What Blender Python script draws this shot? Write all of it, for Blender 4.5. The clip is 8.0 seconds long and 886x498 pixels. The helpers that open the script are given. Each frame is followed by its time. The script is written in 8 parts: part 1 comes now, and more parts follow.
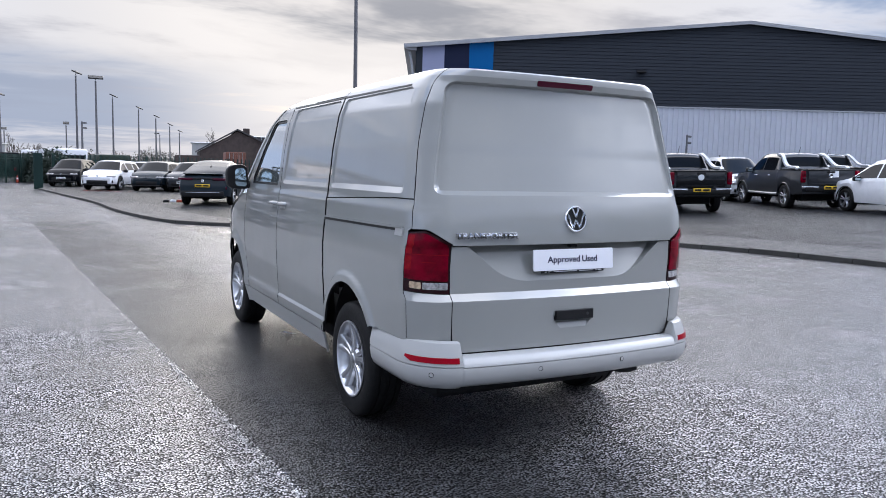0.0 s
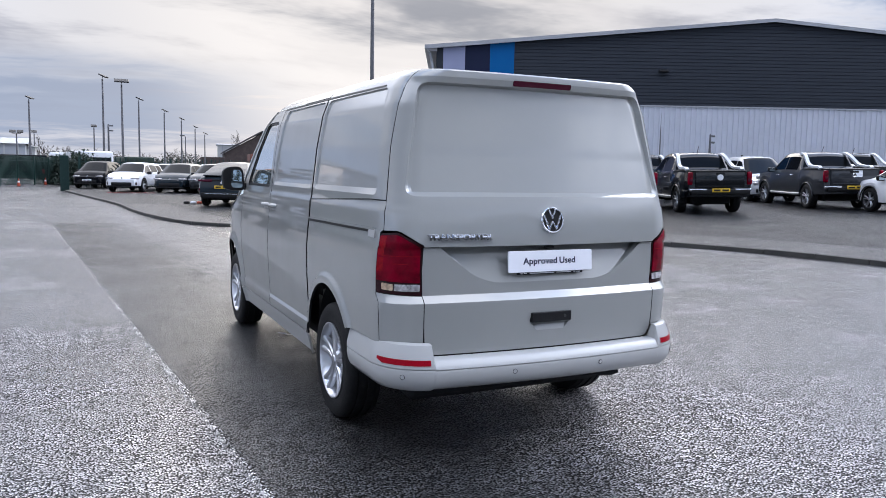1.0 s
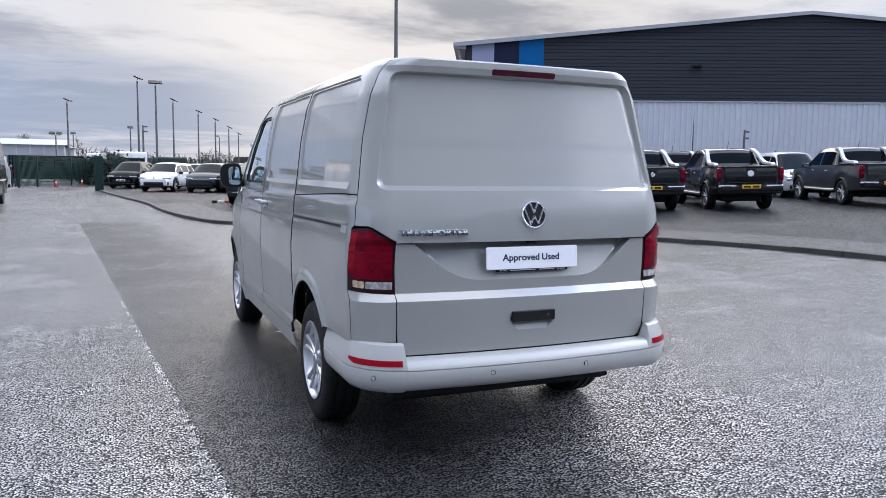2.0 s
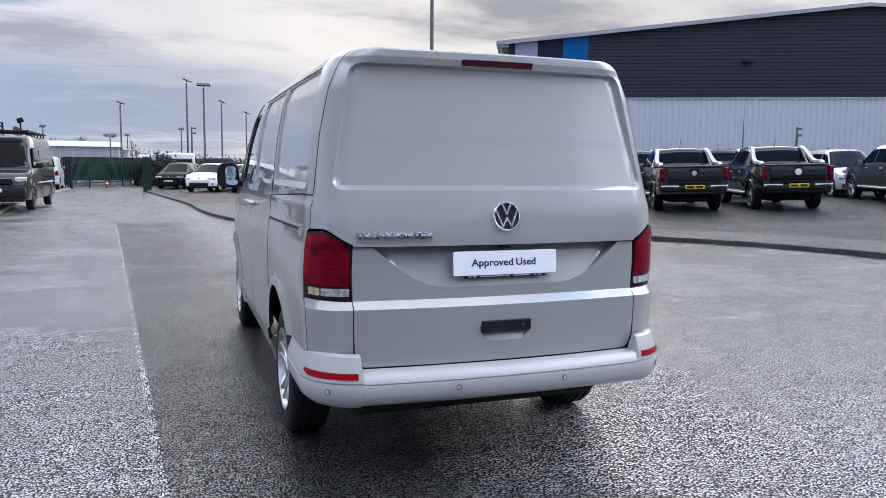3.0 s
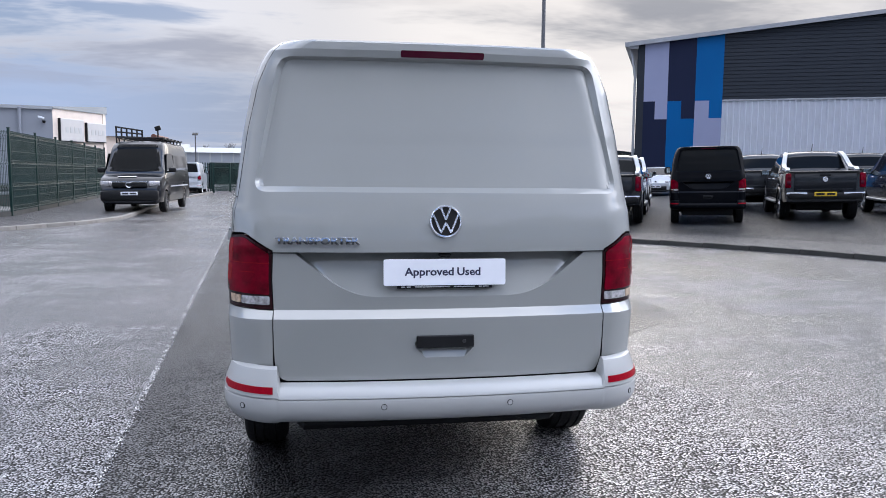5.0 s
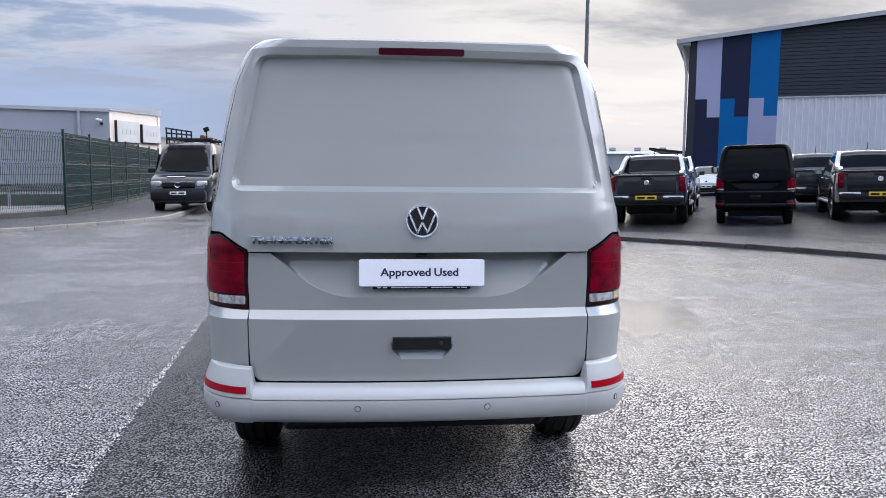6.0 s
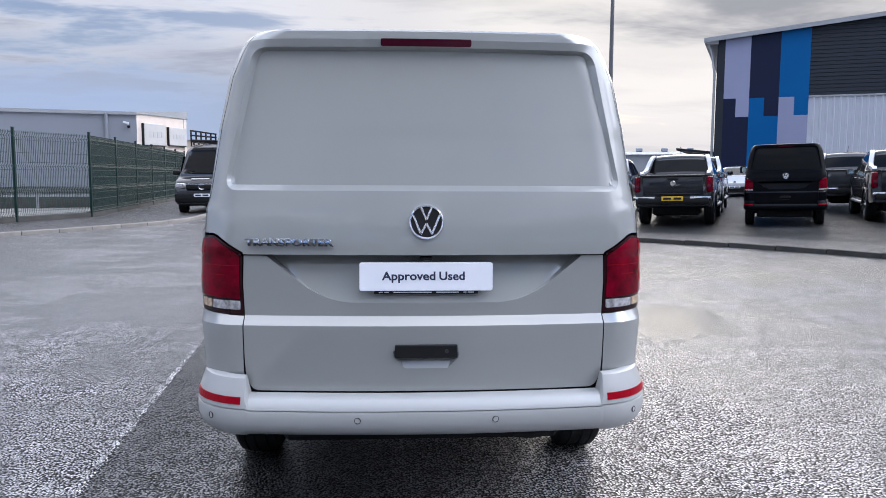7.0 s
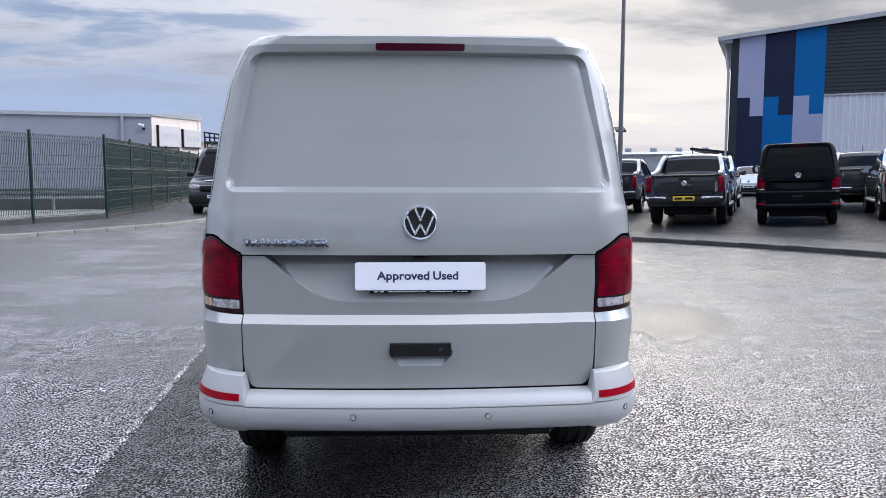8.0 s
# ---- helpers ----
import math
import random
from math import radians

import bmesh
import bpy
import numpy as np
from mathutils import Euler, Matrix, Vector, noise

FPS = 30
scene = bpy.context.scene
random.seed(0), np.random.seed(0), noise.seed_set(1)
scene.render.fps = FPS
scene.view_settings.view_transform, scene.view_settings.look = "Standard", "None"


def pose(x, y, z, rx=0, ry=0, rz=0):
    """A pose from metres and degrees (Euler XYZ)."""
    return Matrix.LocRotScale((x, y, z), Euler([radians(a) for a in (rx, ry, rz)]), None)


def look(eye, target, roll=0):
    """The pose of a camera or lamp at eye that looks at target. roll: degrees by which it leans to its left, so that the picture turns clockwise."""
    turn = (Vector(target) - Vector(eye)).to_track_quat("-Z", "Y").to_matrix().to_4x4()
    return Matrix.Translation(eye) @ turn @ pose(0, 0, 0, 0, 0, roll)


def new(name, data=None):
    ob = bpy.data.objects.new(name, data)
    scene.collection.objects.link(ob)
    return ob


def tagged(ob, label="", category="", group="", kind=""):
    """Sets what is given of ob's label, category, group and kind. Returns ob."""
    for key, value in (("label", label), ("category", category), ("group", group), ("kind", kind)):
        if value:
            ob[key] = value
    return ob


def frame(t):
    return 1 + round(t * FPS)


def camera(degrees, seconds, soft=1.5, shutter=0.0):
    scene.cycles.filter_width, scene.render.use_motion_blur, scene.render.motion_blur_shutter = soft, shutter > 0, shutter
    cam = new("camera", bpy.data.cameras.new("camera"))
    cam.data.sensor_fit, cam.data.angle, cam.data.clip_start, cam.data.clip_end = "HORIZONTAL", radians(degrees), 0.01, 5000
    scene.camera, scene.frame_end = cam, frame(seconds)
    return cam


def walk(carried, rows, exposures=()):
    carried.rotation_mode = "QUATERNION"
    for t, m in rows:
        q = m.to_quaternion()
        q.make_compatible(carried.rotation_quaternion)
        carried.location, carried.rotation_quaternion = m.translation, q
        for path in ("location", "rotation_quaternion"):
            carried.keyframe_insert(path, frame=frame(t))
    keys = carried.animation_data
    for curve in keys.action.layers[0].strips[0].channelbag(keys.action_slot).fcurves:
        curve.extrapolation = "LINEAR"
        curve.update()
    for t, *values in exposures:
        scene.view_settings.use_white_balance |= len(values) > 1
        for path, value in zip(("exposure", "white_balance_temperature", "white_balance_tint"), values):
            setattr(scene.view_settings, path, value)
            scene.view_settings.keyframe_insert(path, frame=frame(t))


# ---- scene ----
cam = camera(60.7, 8.0, soft=0.9)
PATH = [
    (0, (-0.101, -0.132, 1.459), (0.821, 1.631, 1.256), 1.3),
    (0.5, (0.002, -0.165, 1.468), (0.898, 1.612, 1.265), 1.2),
    (1, (0.140, -0.227, 1.465), (1.004, 1.565, 1.263), 1.1),
    (1.5, (0.283, -0.248, 1.449), (1.110, 1.561, 1.245), 0.9),
    (3, (0.924, -0.104, 1.439), (1.590, 1.771, 1.230), 0.5),
    (3.5, (1.170, -0.152, 1.435), (1.757, 1.750, 1.230), 0.4),
    (4, (1.388, -0.117, 1.419), (1.887, 1.809, 1.221), 0.5),
    (4.5, (1.618, -0.056, 1.425), (2.027, 1.893, 1.229), 0.6),
    (6, (2.155, -0.021, 1.424), (2.344, 1.959, 1.225), 0.5),
    (6.5, (2.211, 0.063, 1.416), (2.361, 2.047, 1.220), 0.5),
    (7, (2.250, 0.154, 1.409), (2.372, 2.140, 1.214), 0.3),
    (7.5, (2.286, 0.149, 1.410), (2.386, 2.137, 1.217), 0.2),
    (8, (2.327, 0.091, 1.414), (2.412, 2.079, 1.220), 0.1),
]
walk(cam, [(t, look(eye, target, roll)) for t, eye, target, roll in PATH])

# ---- sky and sun ----
SUN = Vector((0.36, 0.93, 0.27)).normalized()
world = bpy.data.worlds.new("overcast_sky")
scene.world = world
world.use_nodes = True


def build_sky():
    nt = world.node_tree
    nt.nodes.clear()
    N, L = nt.nodes.new, nt.links.new

    def math_node(op, a, b=None, c=None, clamp=False):
        n = N("ShaderNodeMath")
        n.operation, n.use_clamp = op, clamp
        for i, v in enumerate((a, b, c)):
            if v is None:
                continue
            if isinstance(v, (int, float)):
                n.inputs[i].default_value = v
            else:
                L(v, n.inputs[i])
        return n.outputs[0]

    def smooth(v, lo, hi):
        n = N("ShaderNodeMapRange")
        n.interpolation_type = "SMOOTHSTEP"
        n.inputs["From Min"].default_value, n.inputs["From Max"].default_value = lo, hi
        L(v, n.inputs["Value"])
        return n.outputs["Result"]

    def mix(f, a, b):
        n = N("ShaderNodeMix")
        n.data_type = "RGBA"
        if isinstance(f, (int, float)):
            n.inputs[0].default_value = f
        else:
            L(f, n.inputs[0])
        for i, v in ((6, a), (7, b)):
            if isinstance(v, tuple):
                n.inputs[i].default_value = (*v, 1)
            else:
                L(v, n.inputs[i])
        return n.outputs[2]

    co = N("ShaderNodeTexCoord")
    sep = N("ShaderNodeSeparateXYZ")
    L(co.outputs["Generated"], sep.inputs[0])
    x, y, z = sep.outputs
    up = math_node("MAXIMUM", z, 0.0)
    # flat cloud deck seen in perspective
    den = math_node("ADD", up, 0.10)
    comb = N("ShaderNodeCombineXYZ")
    L(math_node("DIVIDE", x, den), comb.inputs[0])
    L(math_node("DIVIDE", y, den), comb.inputs[1])

    def cloud_noise(scale, loc, detail, rough, dist):
        mp = N("ShaderNodeMapping")
        mp.inputs["Scale"].default_value = (scale * 0.8, scale * 1.25, 1)
        mp.inputs["Location"].default_value = loc
        L(comb.outputs[0], mp.inputs["Vector"])
        n = N("ShaderNodeTexNoise")
        n.inputs["Scale"].default_value = 1.0
        n.inputs["Detail"].default_value = detail
        n.inputs["Roughness"].default_value = rough
        n.inputs["Distortion"].default_value = dist
        L(mp.outputs[0], n.inputs["Vector"])
        return n.outputs["Fac"]

    big = cloud_noise(0.42, (2.3, 0.6, 0.0), 6, 0.55, 0.5)
    fine = cloud_noise(1.3, (7.1, 3.3, 0.0), 5, 0.6, 0.3)
    dot = N("ShaderNodeVectorMath")
    dot.operation = "DOT_PRODUCT"
    L(co.outputs["Generated"], dot.inputs[0])
    dot.inputs[1].default_value = SUN
    near = smooth(dot.outputs["Value"], 0.80, 1.0)
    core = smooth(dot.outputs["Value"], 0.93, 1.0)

    sky = N("ShaderNodeTexSky")
    sky.sky_type, sky.sun_disc = "NISHITA", False
    sky.sun_elevation = math.asin(SUN.z)
    sky.sun_rotation = math.atan2(SUN.x, SUN.y)
    sky.air_density, sky.dust_density = 1.2, 2.0
    tone = N("ShaderNodeVectorMath")
    tone.operation = "SCALE"
    L(sky.outputs[0], tone.inputs[0])
    tone.inputs["Scale"].default_value = 0.09

    # a dark bank of cloud that drifts across the bright quarter
    east, rise = Vector((SUN.y, -SUN.x, 0)).normalized(), Vector((0, 0, 1))
    dots = []
    for axis in (east, rise):
        n = N("ShaderNodeVectorMath")
        n.operation = "DOT_PRODUCT"
        L(co.outputs["Generated"], n.inputs[0])
        n.inputs[1].default_value = axis
        dots.append(n.outputs["Value"])
    du = math_node("MULTIPLY", math_node("SUBTRACT", dots[0], 0.085), 1 / 0.21)
    dv = math_node("MULTIPLY", math_node("SUBTRACT", dots[1], 0.203), 1 / 0.050)
    ring = math_node("SQRT", math_node("ADD", math_node("MULTIPLY", du, du), math_node("MULTIPLY", dv, dv)))
    ragged = math_node("ADD", ring, math_node("MULTIPLY", math_node("SUBTRACT", fine, 0.5), 3.6))
    bank = math_node("MULTIPLY", smooth(ragged, 1.35, 0.25), smooth(y, 0.0, 0.3))

    blue = mix(smooth(z, 0.0, 0.35), (0.42, 0.52, 0.72), (0.25, 0.38, 0.66))
    clear = mix(0.25, blue, tone.outputs[0])
    dark = mix(near, (0.46, 0.49, 0.58), (0.50, 0.49, 0.51))
    light = mix(near, (0.90, 0.91, 0.96), (0.91, 0.87, 0.83))
    thick = smooth(math_node("ADD", math_node("MULTIPLY", big, 0.6), math_node("MULTIPLY", fine, 0.4)), 0.46, 0.60)
    cloud = mix(thick, light, dark)
    lift = math_node("ADD", math_node("SUBTRACT", math_node("MULTIPLY", near, 0.17), 0.01), math_node("MULTIPLY", smooth(z, 0.08, 0.30), 0.10))
    cover = smooth(math_node("ADD", math_node("ADD", math_node("MULTIPLY", big, 0.5), math_node("MULTIPLY", fine, 0.5)), lift), 0.475, 0.575)
    col = mix(cover, clear, cloud)
    col = mix(math_node("MULTIPLY", bank, 0.85), col, (0.36, 0.37, 0.40))
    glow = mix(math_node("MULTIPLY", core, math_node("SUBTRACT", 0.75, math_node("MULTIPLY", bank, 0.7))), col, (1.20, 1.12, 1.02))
    haze = mix(math_node("MULTIPLY", smooth(z, 0.10, 0.0), 0.7), glow, mix(near, (0.56, 0.63, 0.76), (0.88, 0.82, 0.80)))
    # a gap of blue-grey sky low in the west
    low = math_node("ADD", z, math_node("MULTIPLY", math_node("SUBTRACT", fine, 0.5), 0.10))
    gap = math_node("MULTIPLY", math_node("MULTIPLY", smooth(low, 0.015, 0.05), smooth(low, 0.150, 0.085)), smooth(dots[0], -0.08, -0.32))
    haze = mix(math_node("MULTIPLY", math_node("MULTIPLY", gap, smooth(y, 0.0, 0.3)), 0.80), haze, mix(smooth(dots[0], -0.40, -0.65), (0.36, 0.43, 0.56), (0.46, 0.58, 0.82)))
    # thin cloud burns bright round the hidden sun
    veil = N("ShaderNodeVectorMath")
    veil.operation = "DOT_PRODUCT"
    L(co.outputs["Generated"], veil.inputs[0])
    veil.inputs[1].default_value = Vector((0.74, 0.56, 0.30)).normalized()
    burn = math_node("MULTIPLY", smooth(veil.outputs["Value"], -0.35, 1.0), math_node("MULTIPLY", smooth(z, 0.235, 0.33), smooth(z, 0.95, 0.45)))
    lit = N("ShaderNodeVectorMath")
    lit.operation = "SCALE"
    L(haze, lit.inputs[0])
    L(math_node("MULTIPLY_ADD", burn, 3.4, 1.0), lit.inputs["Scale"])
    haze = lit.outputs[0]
    # thick cloud is brightest overhead
    zen = N("ShaderNodeVectorMath")
    zen.operation = "SCALE"
    L(haze, zen.inputs[0])
    away = smooth(dot.outputs["Value"], 0.3, -0.6)
    high = math_node("MULTIPLY", smooth(z, 0.50, 0.66), math_node("MULTIPLY_ADD", smooth(y, 0.45, -0.10), 2.5, 0.9))
    low_back = math_node("MULTIPLY", away, math_node("SUBTRACT", 0.75, math_node("MULTIPLY", smooth(z, 0.20, 0.46), 1.22)))
    L(math_node("MULTIPLY", math_node("ADD", high, 1.0), math_node("ADD", low_back, 1.0)), zen.inputs["Scale"])
    bg = N("ShaderNodeBackground")
    bg.inputs["Strength"].default_value = 1.0
    warm = N("ShaderNodeVectorMath")
    warm.operation = "MULTIPLY"
    L(zen.outputs[0], warm.inputs[0])
    L(mix(away, (0.965, 0.985, 1.05), (0.90, 0.975, 1.12)), warm.inputs[1])
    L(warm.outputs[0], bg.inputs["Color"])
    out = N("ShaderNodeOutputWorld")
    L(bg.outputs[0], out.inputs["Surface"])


build_sky()
sun = new("sun", bpy.data.lights.new("sun", "SUN"))
sun.data.energy, sun.data.angle, sun.data.color = 0.4, radians(24), (1.0, 0.93, 0.84)
sun.matrix_world = look(SUN * 50, (0, 0, 0))
scene.view_settings.exposure = -0.12
# ---- materials ----
def material(name, color=(0.5, 0.5, 0.5), rough=0.5, metal=0.0, vary=0.0, vary_scale=4.0, bump=0.0, bump_scale=60.0, spec=0.5,
             coat=0.0, coat_rough=0.05, rough_vary=0.0, grain=0.0, grain_scale=120.0, random_tone=0.0, dirt=None, dirt_amount=0.0, emit=0.0, coat_ior=1.5):
    """A painted, cast or natural surface: tone varied at two scales, fine relief and uneven gloss."""
    m = bpy.data.materials.new(name)
    m.use_nodes = True
    nt = m.node_tree
    N, L = nt.nodes.new, nt.links.new
    b = nt.nodes["Principled BSDF"]
    b.inputs["Base Color"].default_value = (*color, 1)
    b.inputs["Roughness"].default_value = rough
    b.inputs["Metallic"].default_value = metal
    b.inputs["Specular IOR Level"].default_value = spec
    b.inputs["Coat Weight"].default_value = coat
    b.inputs["Coat Roughness"].default_value = coat_rough
    b.inputs["Coat IOR"].default_value = coat_ior
    if emit:
        b.inputs["Emission Color"].default_value = (*color, 1)
        b.inputs["Emission Strength"].default_value = emit
    co = N("ShaderNodeTexCoord")

    def noise_fac(scale, detail=4, rough_=0.6):
        n = N("ShaderNodeTexNoise")
        n.inputs["Scale"].default_value, n.inputs["Detail"].default_value, n.inputs["Roughness"].default_value = scale, detail, rough_
        L(co.outputs["Object"], n.inputs["Vector"])
        return n.outputs["Fac"]

    def ranged(v, lo, hi, a, c):
        n = N("ShaderNodeMapRange")
        n.inputs["From Min"].default_value, n.inputs["From Max"].default_value = lo, hi
        n.inputs["To Min"].default_value, n.inputs["To Max"].default_value = a, c
        L(v, n.inputs["Value"])
        return n.outputs["Result"]

    value = None

    def times(a, c):
        if a is None:
            return c
        n = N("ShaderNodeMath")
        n.operation = "MULTIPLY"
        L(a, n.inputs[0])
        L(c, n.inputs[1])
        return n.outputs[0]

    if vary:
        value = ranged(noise_fac(vary_scale), 0.3, 0.7, 1 - vary, 1 + vary)
    if grain:
        value = times(value, ranged(noise_fac(grain_scale, 2), 0.3, 0.7, 1 - grain, 1 + grain))
    if random_tone:
        info = N("ShaderNodeObjectInfo")
        value = times(value, ranged(info.outputs["Random"], 0, 1, 1 - random_tone, 1 + random_tone))
    last = None
    if value is not None:
        sc = N("ShaderNodeVectorMath")
        sc.operation = "SCALE"
        sc.inputs[0].default_value = color
        L(value, sc.inputs["Scale"])
        last = sc.outputs[0]
    if dirt:
        mx = N("ShaderNodeMix")
        mx.data_type = "RGBA"
        L(ranged(noise_fac(vary_scale * 2.3, 6, 0.7), 0.45, 0.75, 0, dirt_amount), mx.inputs[0])
        if last is not None:
            L(last, mx.inputs[6])
        else:
            mx.inputs[6].default_value = (*color, 1)
        mx.inputs[7].default_value = (*dirt, 1)
        last = mx.outputs[2]
    if last is not None:
        L(last, b.inputs["Base Color"])
    if rough_vary:
        L(ranged(noise_fac(vary_scale * 1.7, 5), 0.3, 0.7, max(0.02, rough - rough_vary), min(1, rough + rough_vary)), b.inputs["Roughness"])
    if bump:
        bm_ = N("ShaderNodeBump")
        bm_.inputs["Strength"].default_value = bump
        bm_.inputs["Distance"].default_value = 0.01
        L(noise_fac(bump_scale, 3), bm_.inputs["Height"])
        L(bm_.outputs[0], b.inputs["Normal"])
    return m


def glass_material(name, tint=(0.006, 0.007, 0.008), rough=0.03, clear=0.0):
    """Privacy or cab glazing: dark, glossy, partly clear."""
    m = bpy.data.materials.new(name)
    m.use_nodes = True
    nt = m.node_tree
    b = nt.nodes["Principled BSDF"]
    b.inputs["Base Color"].default_value = (*tint, 1)
    b.inputs["Roughness"].default_value = rough
    b.inputs["Specular IOR Level"].default_value = 0.18
    b.inputs["Transmission Weight"].default_value = clear
    b.inputs["IOR"].default_value = 1.45
    return m


def asphalt_material(name, tone, wet_lo, wet_hi, spec=1.0, relief=1.0, film=1.0, fade=None, speckled=False, grain=80):
    """Wet close-graded asphalt: dark binder, stones with wet glints painted on, a film of water that lies in patches.
    """
    m = bpy.data.materials.new(name)
    m.use_nodes = True
    nt = m.node_tree
    N, L = nt.nodes.new, nt.links.new
    b = nt.nodes["Principled BSDF"]
    co = N("ShaderNodeTexCoord")

    def tex(scale, detail, rough_, stretch=None):
        v = co.outputs["Object"]
        if stretch:
            mp = N("ShaderNodeMapping")
            mp.inputs["Scale"].default_value = stretch
            L(v, mp.inputs["Vector"])
            v = mp.outputs[0]
        n = N("ShaderNodeTexNoise")
        n.inputs["Scale"].default_value, n.inputs["Detail"].default_value, n.inputs["Roughness"].default_value = scale, detail, rough_
        L(v, n.inputs["Vector"])
        return n.outputs["Fac"]

    def ranged(v, lo, hi, a, c, kind="LINEAR"):
        n = N("ShaderNodeMapRange")
        n.interpolation_type = kind
        n.inputs["From Min"].default_value, n.inputs["From Max"].default_value = lo, hi
        n.inputs["To Min"].default_value, n.inputs["To Max"].default_value = a, c
        L(v, n.inputs["Value"])
        return n.outputs["Result"]

    def calc(op, a, c):
        n = N("ShaderNodeMath")
        n.operation = op
        for i, v in enumerate((a, c)):
            if isinstance(v, (int, float)):
                n.inputs[i].default_value = v
            else:
                L(v, n.inputs[i])
        return n.outputs[0]

    # close-packed chippings of one size: wet sky glints painted as pale tops, hollows black
    def cells(scale):
        v = N("ShaderNodeTexVoronoi")
        v.voronoi_dimensions = "2D"
        v.inputs["Scale"].default_value = scale
        warp = N("ShaderNodeVectorMath")
        warp.operation = "MULTIPLY_ADD"
        jit = N("ShaderNodeTexNoise")
        jit.inputs["Scale"].default_value = scale * 1.1
        L(co.outputs["Object"], jit.inputs["Vector"])
        L(jit.outputs["Color"], warp.inputs[0])
        warp.inputs[1].default_value = (0.7 / scale,) * 3
        L(co.outputs["Object"], warp.inputs[2])
        L(warp.outputs[0], v.inputs["Vector"])
        own = N("ShaderNodeSeparateXYZ")
        L(v.outputs["Color"], own.inputs[0])
        return v.outputs["Distance"], own.outputs[0]

    dome, own = cells(grain)
    fine = tex(grain * 2.6, 2, 0.6)
    clump = tex(28, 4, 0.75)
    mid = tex(9, 5, 0.72)
    height = calc("ADD", calc("MULTIPLY", ranged(dome, 0.0, 0.75, 1, 0, "SMOOTHSTEP"), 0.30), calc("ADD", calc("MULTIPLY", own, 0.12), calc("ADD", calc("MULTIPLY", fine, 0.16), calc("MULTIPLY", clump, 0.16))))
    stone = calc("MULTIPLY", ranged(calc("ADD", dome, calc("MULTIPLY", calc("SUBTRACT", fine, 0.5), 0.55)), 0.25, 0.52, 1, 0, "SMOOTHSTEP"), ranged(own, 0.05, 1, 0.05, 1.4))
    patch = tex(0.45, 6, 0.66, (1.3, 0.35, 1.0))
    patch2 = tex(1.7, 5, 0.6)
    tops = calc("MULTIPLY", stone, calc("MULTIPLY", ranged(mid, 0.38, 0.62, 0.50, 1.45), ranged(clump, 0.36, 0.64, 0.45, 1.55)))
    patch3 = tex(0.55, 6, 0.7, (0.45, 1.5, 1.0))
    wet = ranged(calc("ADD", calc("MULTIPLY", patch, 0.42), calc("ADD", calc("MULTIPLY", patch2, 0.2), calc("MULTIPLY", patch3, 0.38))), wet_lo, wet_hi, 0, 1, "SMOOTHSTEP")
    # base colour raised on the tops to stand for glints of sky
    shade = calc("MULTIPLY", ranged(tops, 0, 1, 0.06, 6.0), ranged(patch2, 0.3, 0.7, 0.85, 1.15))
    dry = ranged(wet, 0, 1, 1.2, 0.80)
    sc = N("ShaderNodeVectorMath")
    sc.operation = "SCALE"
    sc.inputs[0].default_value = tone
    if fade:
        # the relaid strip's tone, with van shade in it, fades into the old road
        sep = N("ShaderNodeSeparateXYZ")
        L(co.outputs["Object"], sep.inputs[0])
        off = calc("ADD", calc("MULTIPLY", sep.outputs[1], 0.077), calc("SUBTRACT", sep.outputs[0], 1.108))
        off = calc("ADD", off, calc("MULTIPLY", calc("SUBTRACT", patch2, 0.5), 1.4))
        mx = N("ShaderNodeMix")
        mx.data_type = "RGBA"
        mx.inputs[6].default_value, mx.inputs[7].default_value = (*tone, 1), (*fade, 1)
        L(ranged(off, 0.9, 2.2, 0, 1, "SMOOTHSTEP"), mx.inputs[0])
        L(mx.outputs[2], sc.inputs[0])
    if speckled:
        # the filler feathers out to both sides of its line
        sep = N("ShaderNodeSeparateXYZ")
        L(co.outputs["Object"], sep.inputs[0])
        off = calc("ADD", calc("MULTIPLY", sep.outputs[1], 0.077), calc("SUBTRACT", sep.outputs[0], 1.108))
        side = ranged(calc("ABSOLUTE", calc("ADD", off, calc("MULTIPLY", calc("SUBTRACT", clump, 0.5), 0.03)), 0), 0.010, 0.034, 1, 0, "SMOOTHSTEP")
        L(calc("MULTIPLY", side, calc("MULTIPLY", ranged(tops, 0, 1, 0.25, 0.9), ranged(patch2, 0.35, 0.65, 0.7, 1.0))), b.inputs["Alpha"])
    L(calc("MULTIPLY", shade, dry), sc.inputs["Scale"])
    L(sc.outputs[0], b.inputs["Base Color"])
    L(ranged(wet, 0, 1, 0.42, 0.30), b.inputs["Roughness"])
    L(ranged(tops, 0, 1, 0.05, spec), b.inputs["Specular IOR Level"])
    bump = N("ShaderNodeBump")
    bump.inputs["Distance"].default_value = 0.035
    L(ranged(wet, 0, 1, relief, relief * 0.8), bump.inputs["Strength"])
    L(height, bump.inputs["Height"])
    L(bump.outputs[0], b.inputs["Normal"])
    # film of water over the stones
    b.inputs["Coat Roughness"].default_value = 0.14
    b.inputs["Coat IOR"].default_value = 2.1
    L(calc("MULTIPLY", ranged(wet, 0, 1, film * 0.50, film * 1.25), ranged(tops, 0, 0.9, 0.06, 1.1)), b.inputs["Coat Weight"])
    skin = N("ShaderNodeBump")
    skin.inputs["Distance"].default_value = 0.02
    skin.inputs["Strength"].default_value = relief * 0.22
    L(height, skin.inputs["Height"])
    L(skin.outputs[0], b.inputs["Coat Normal"])
    return m


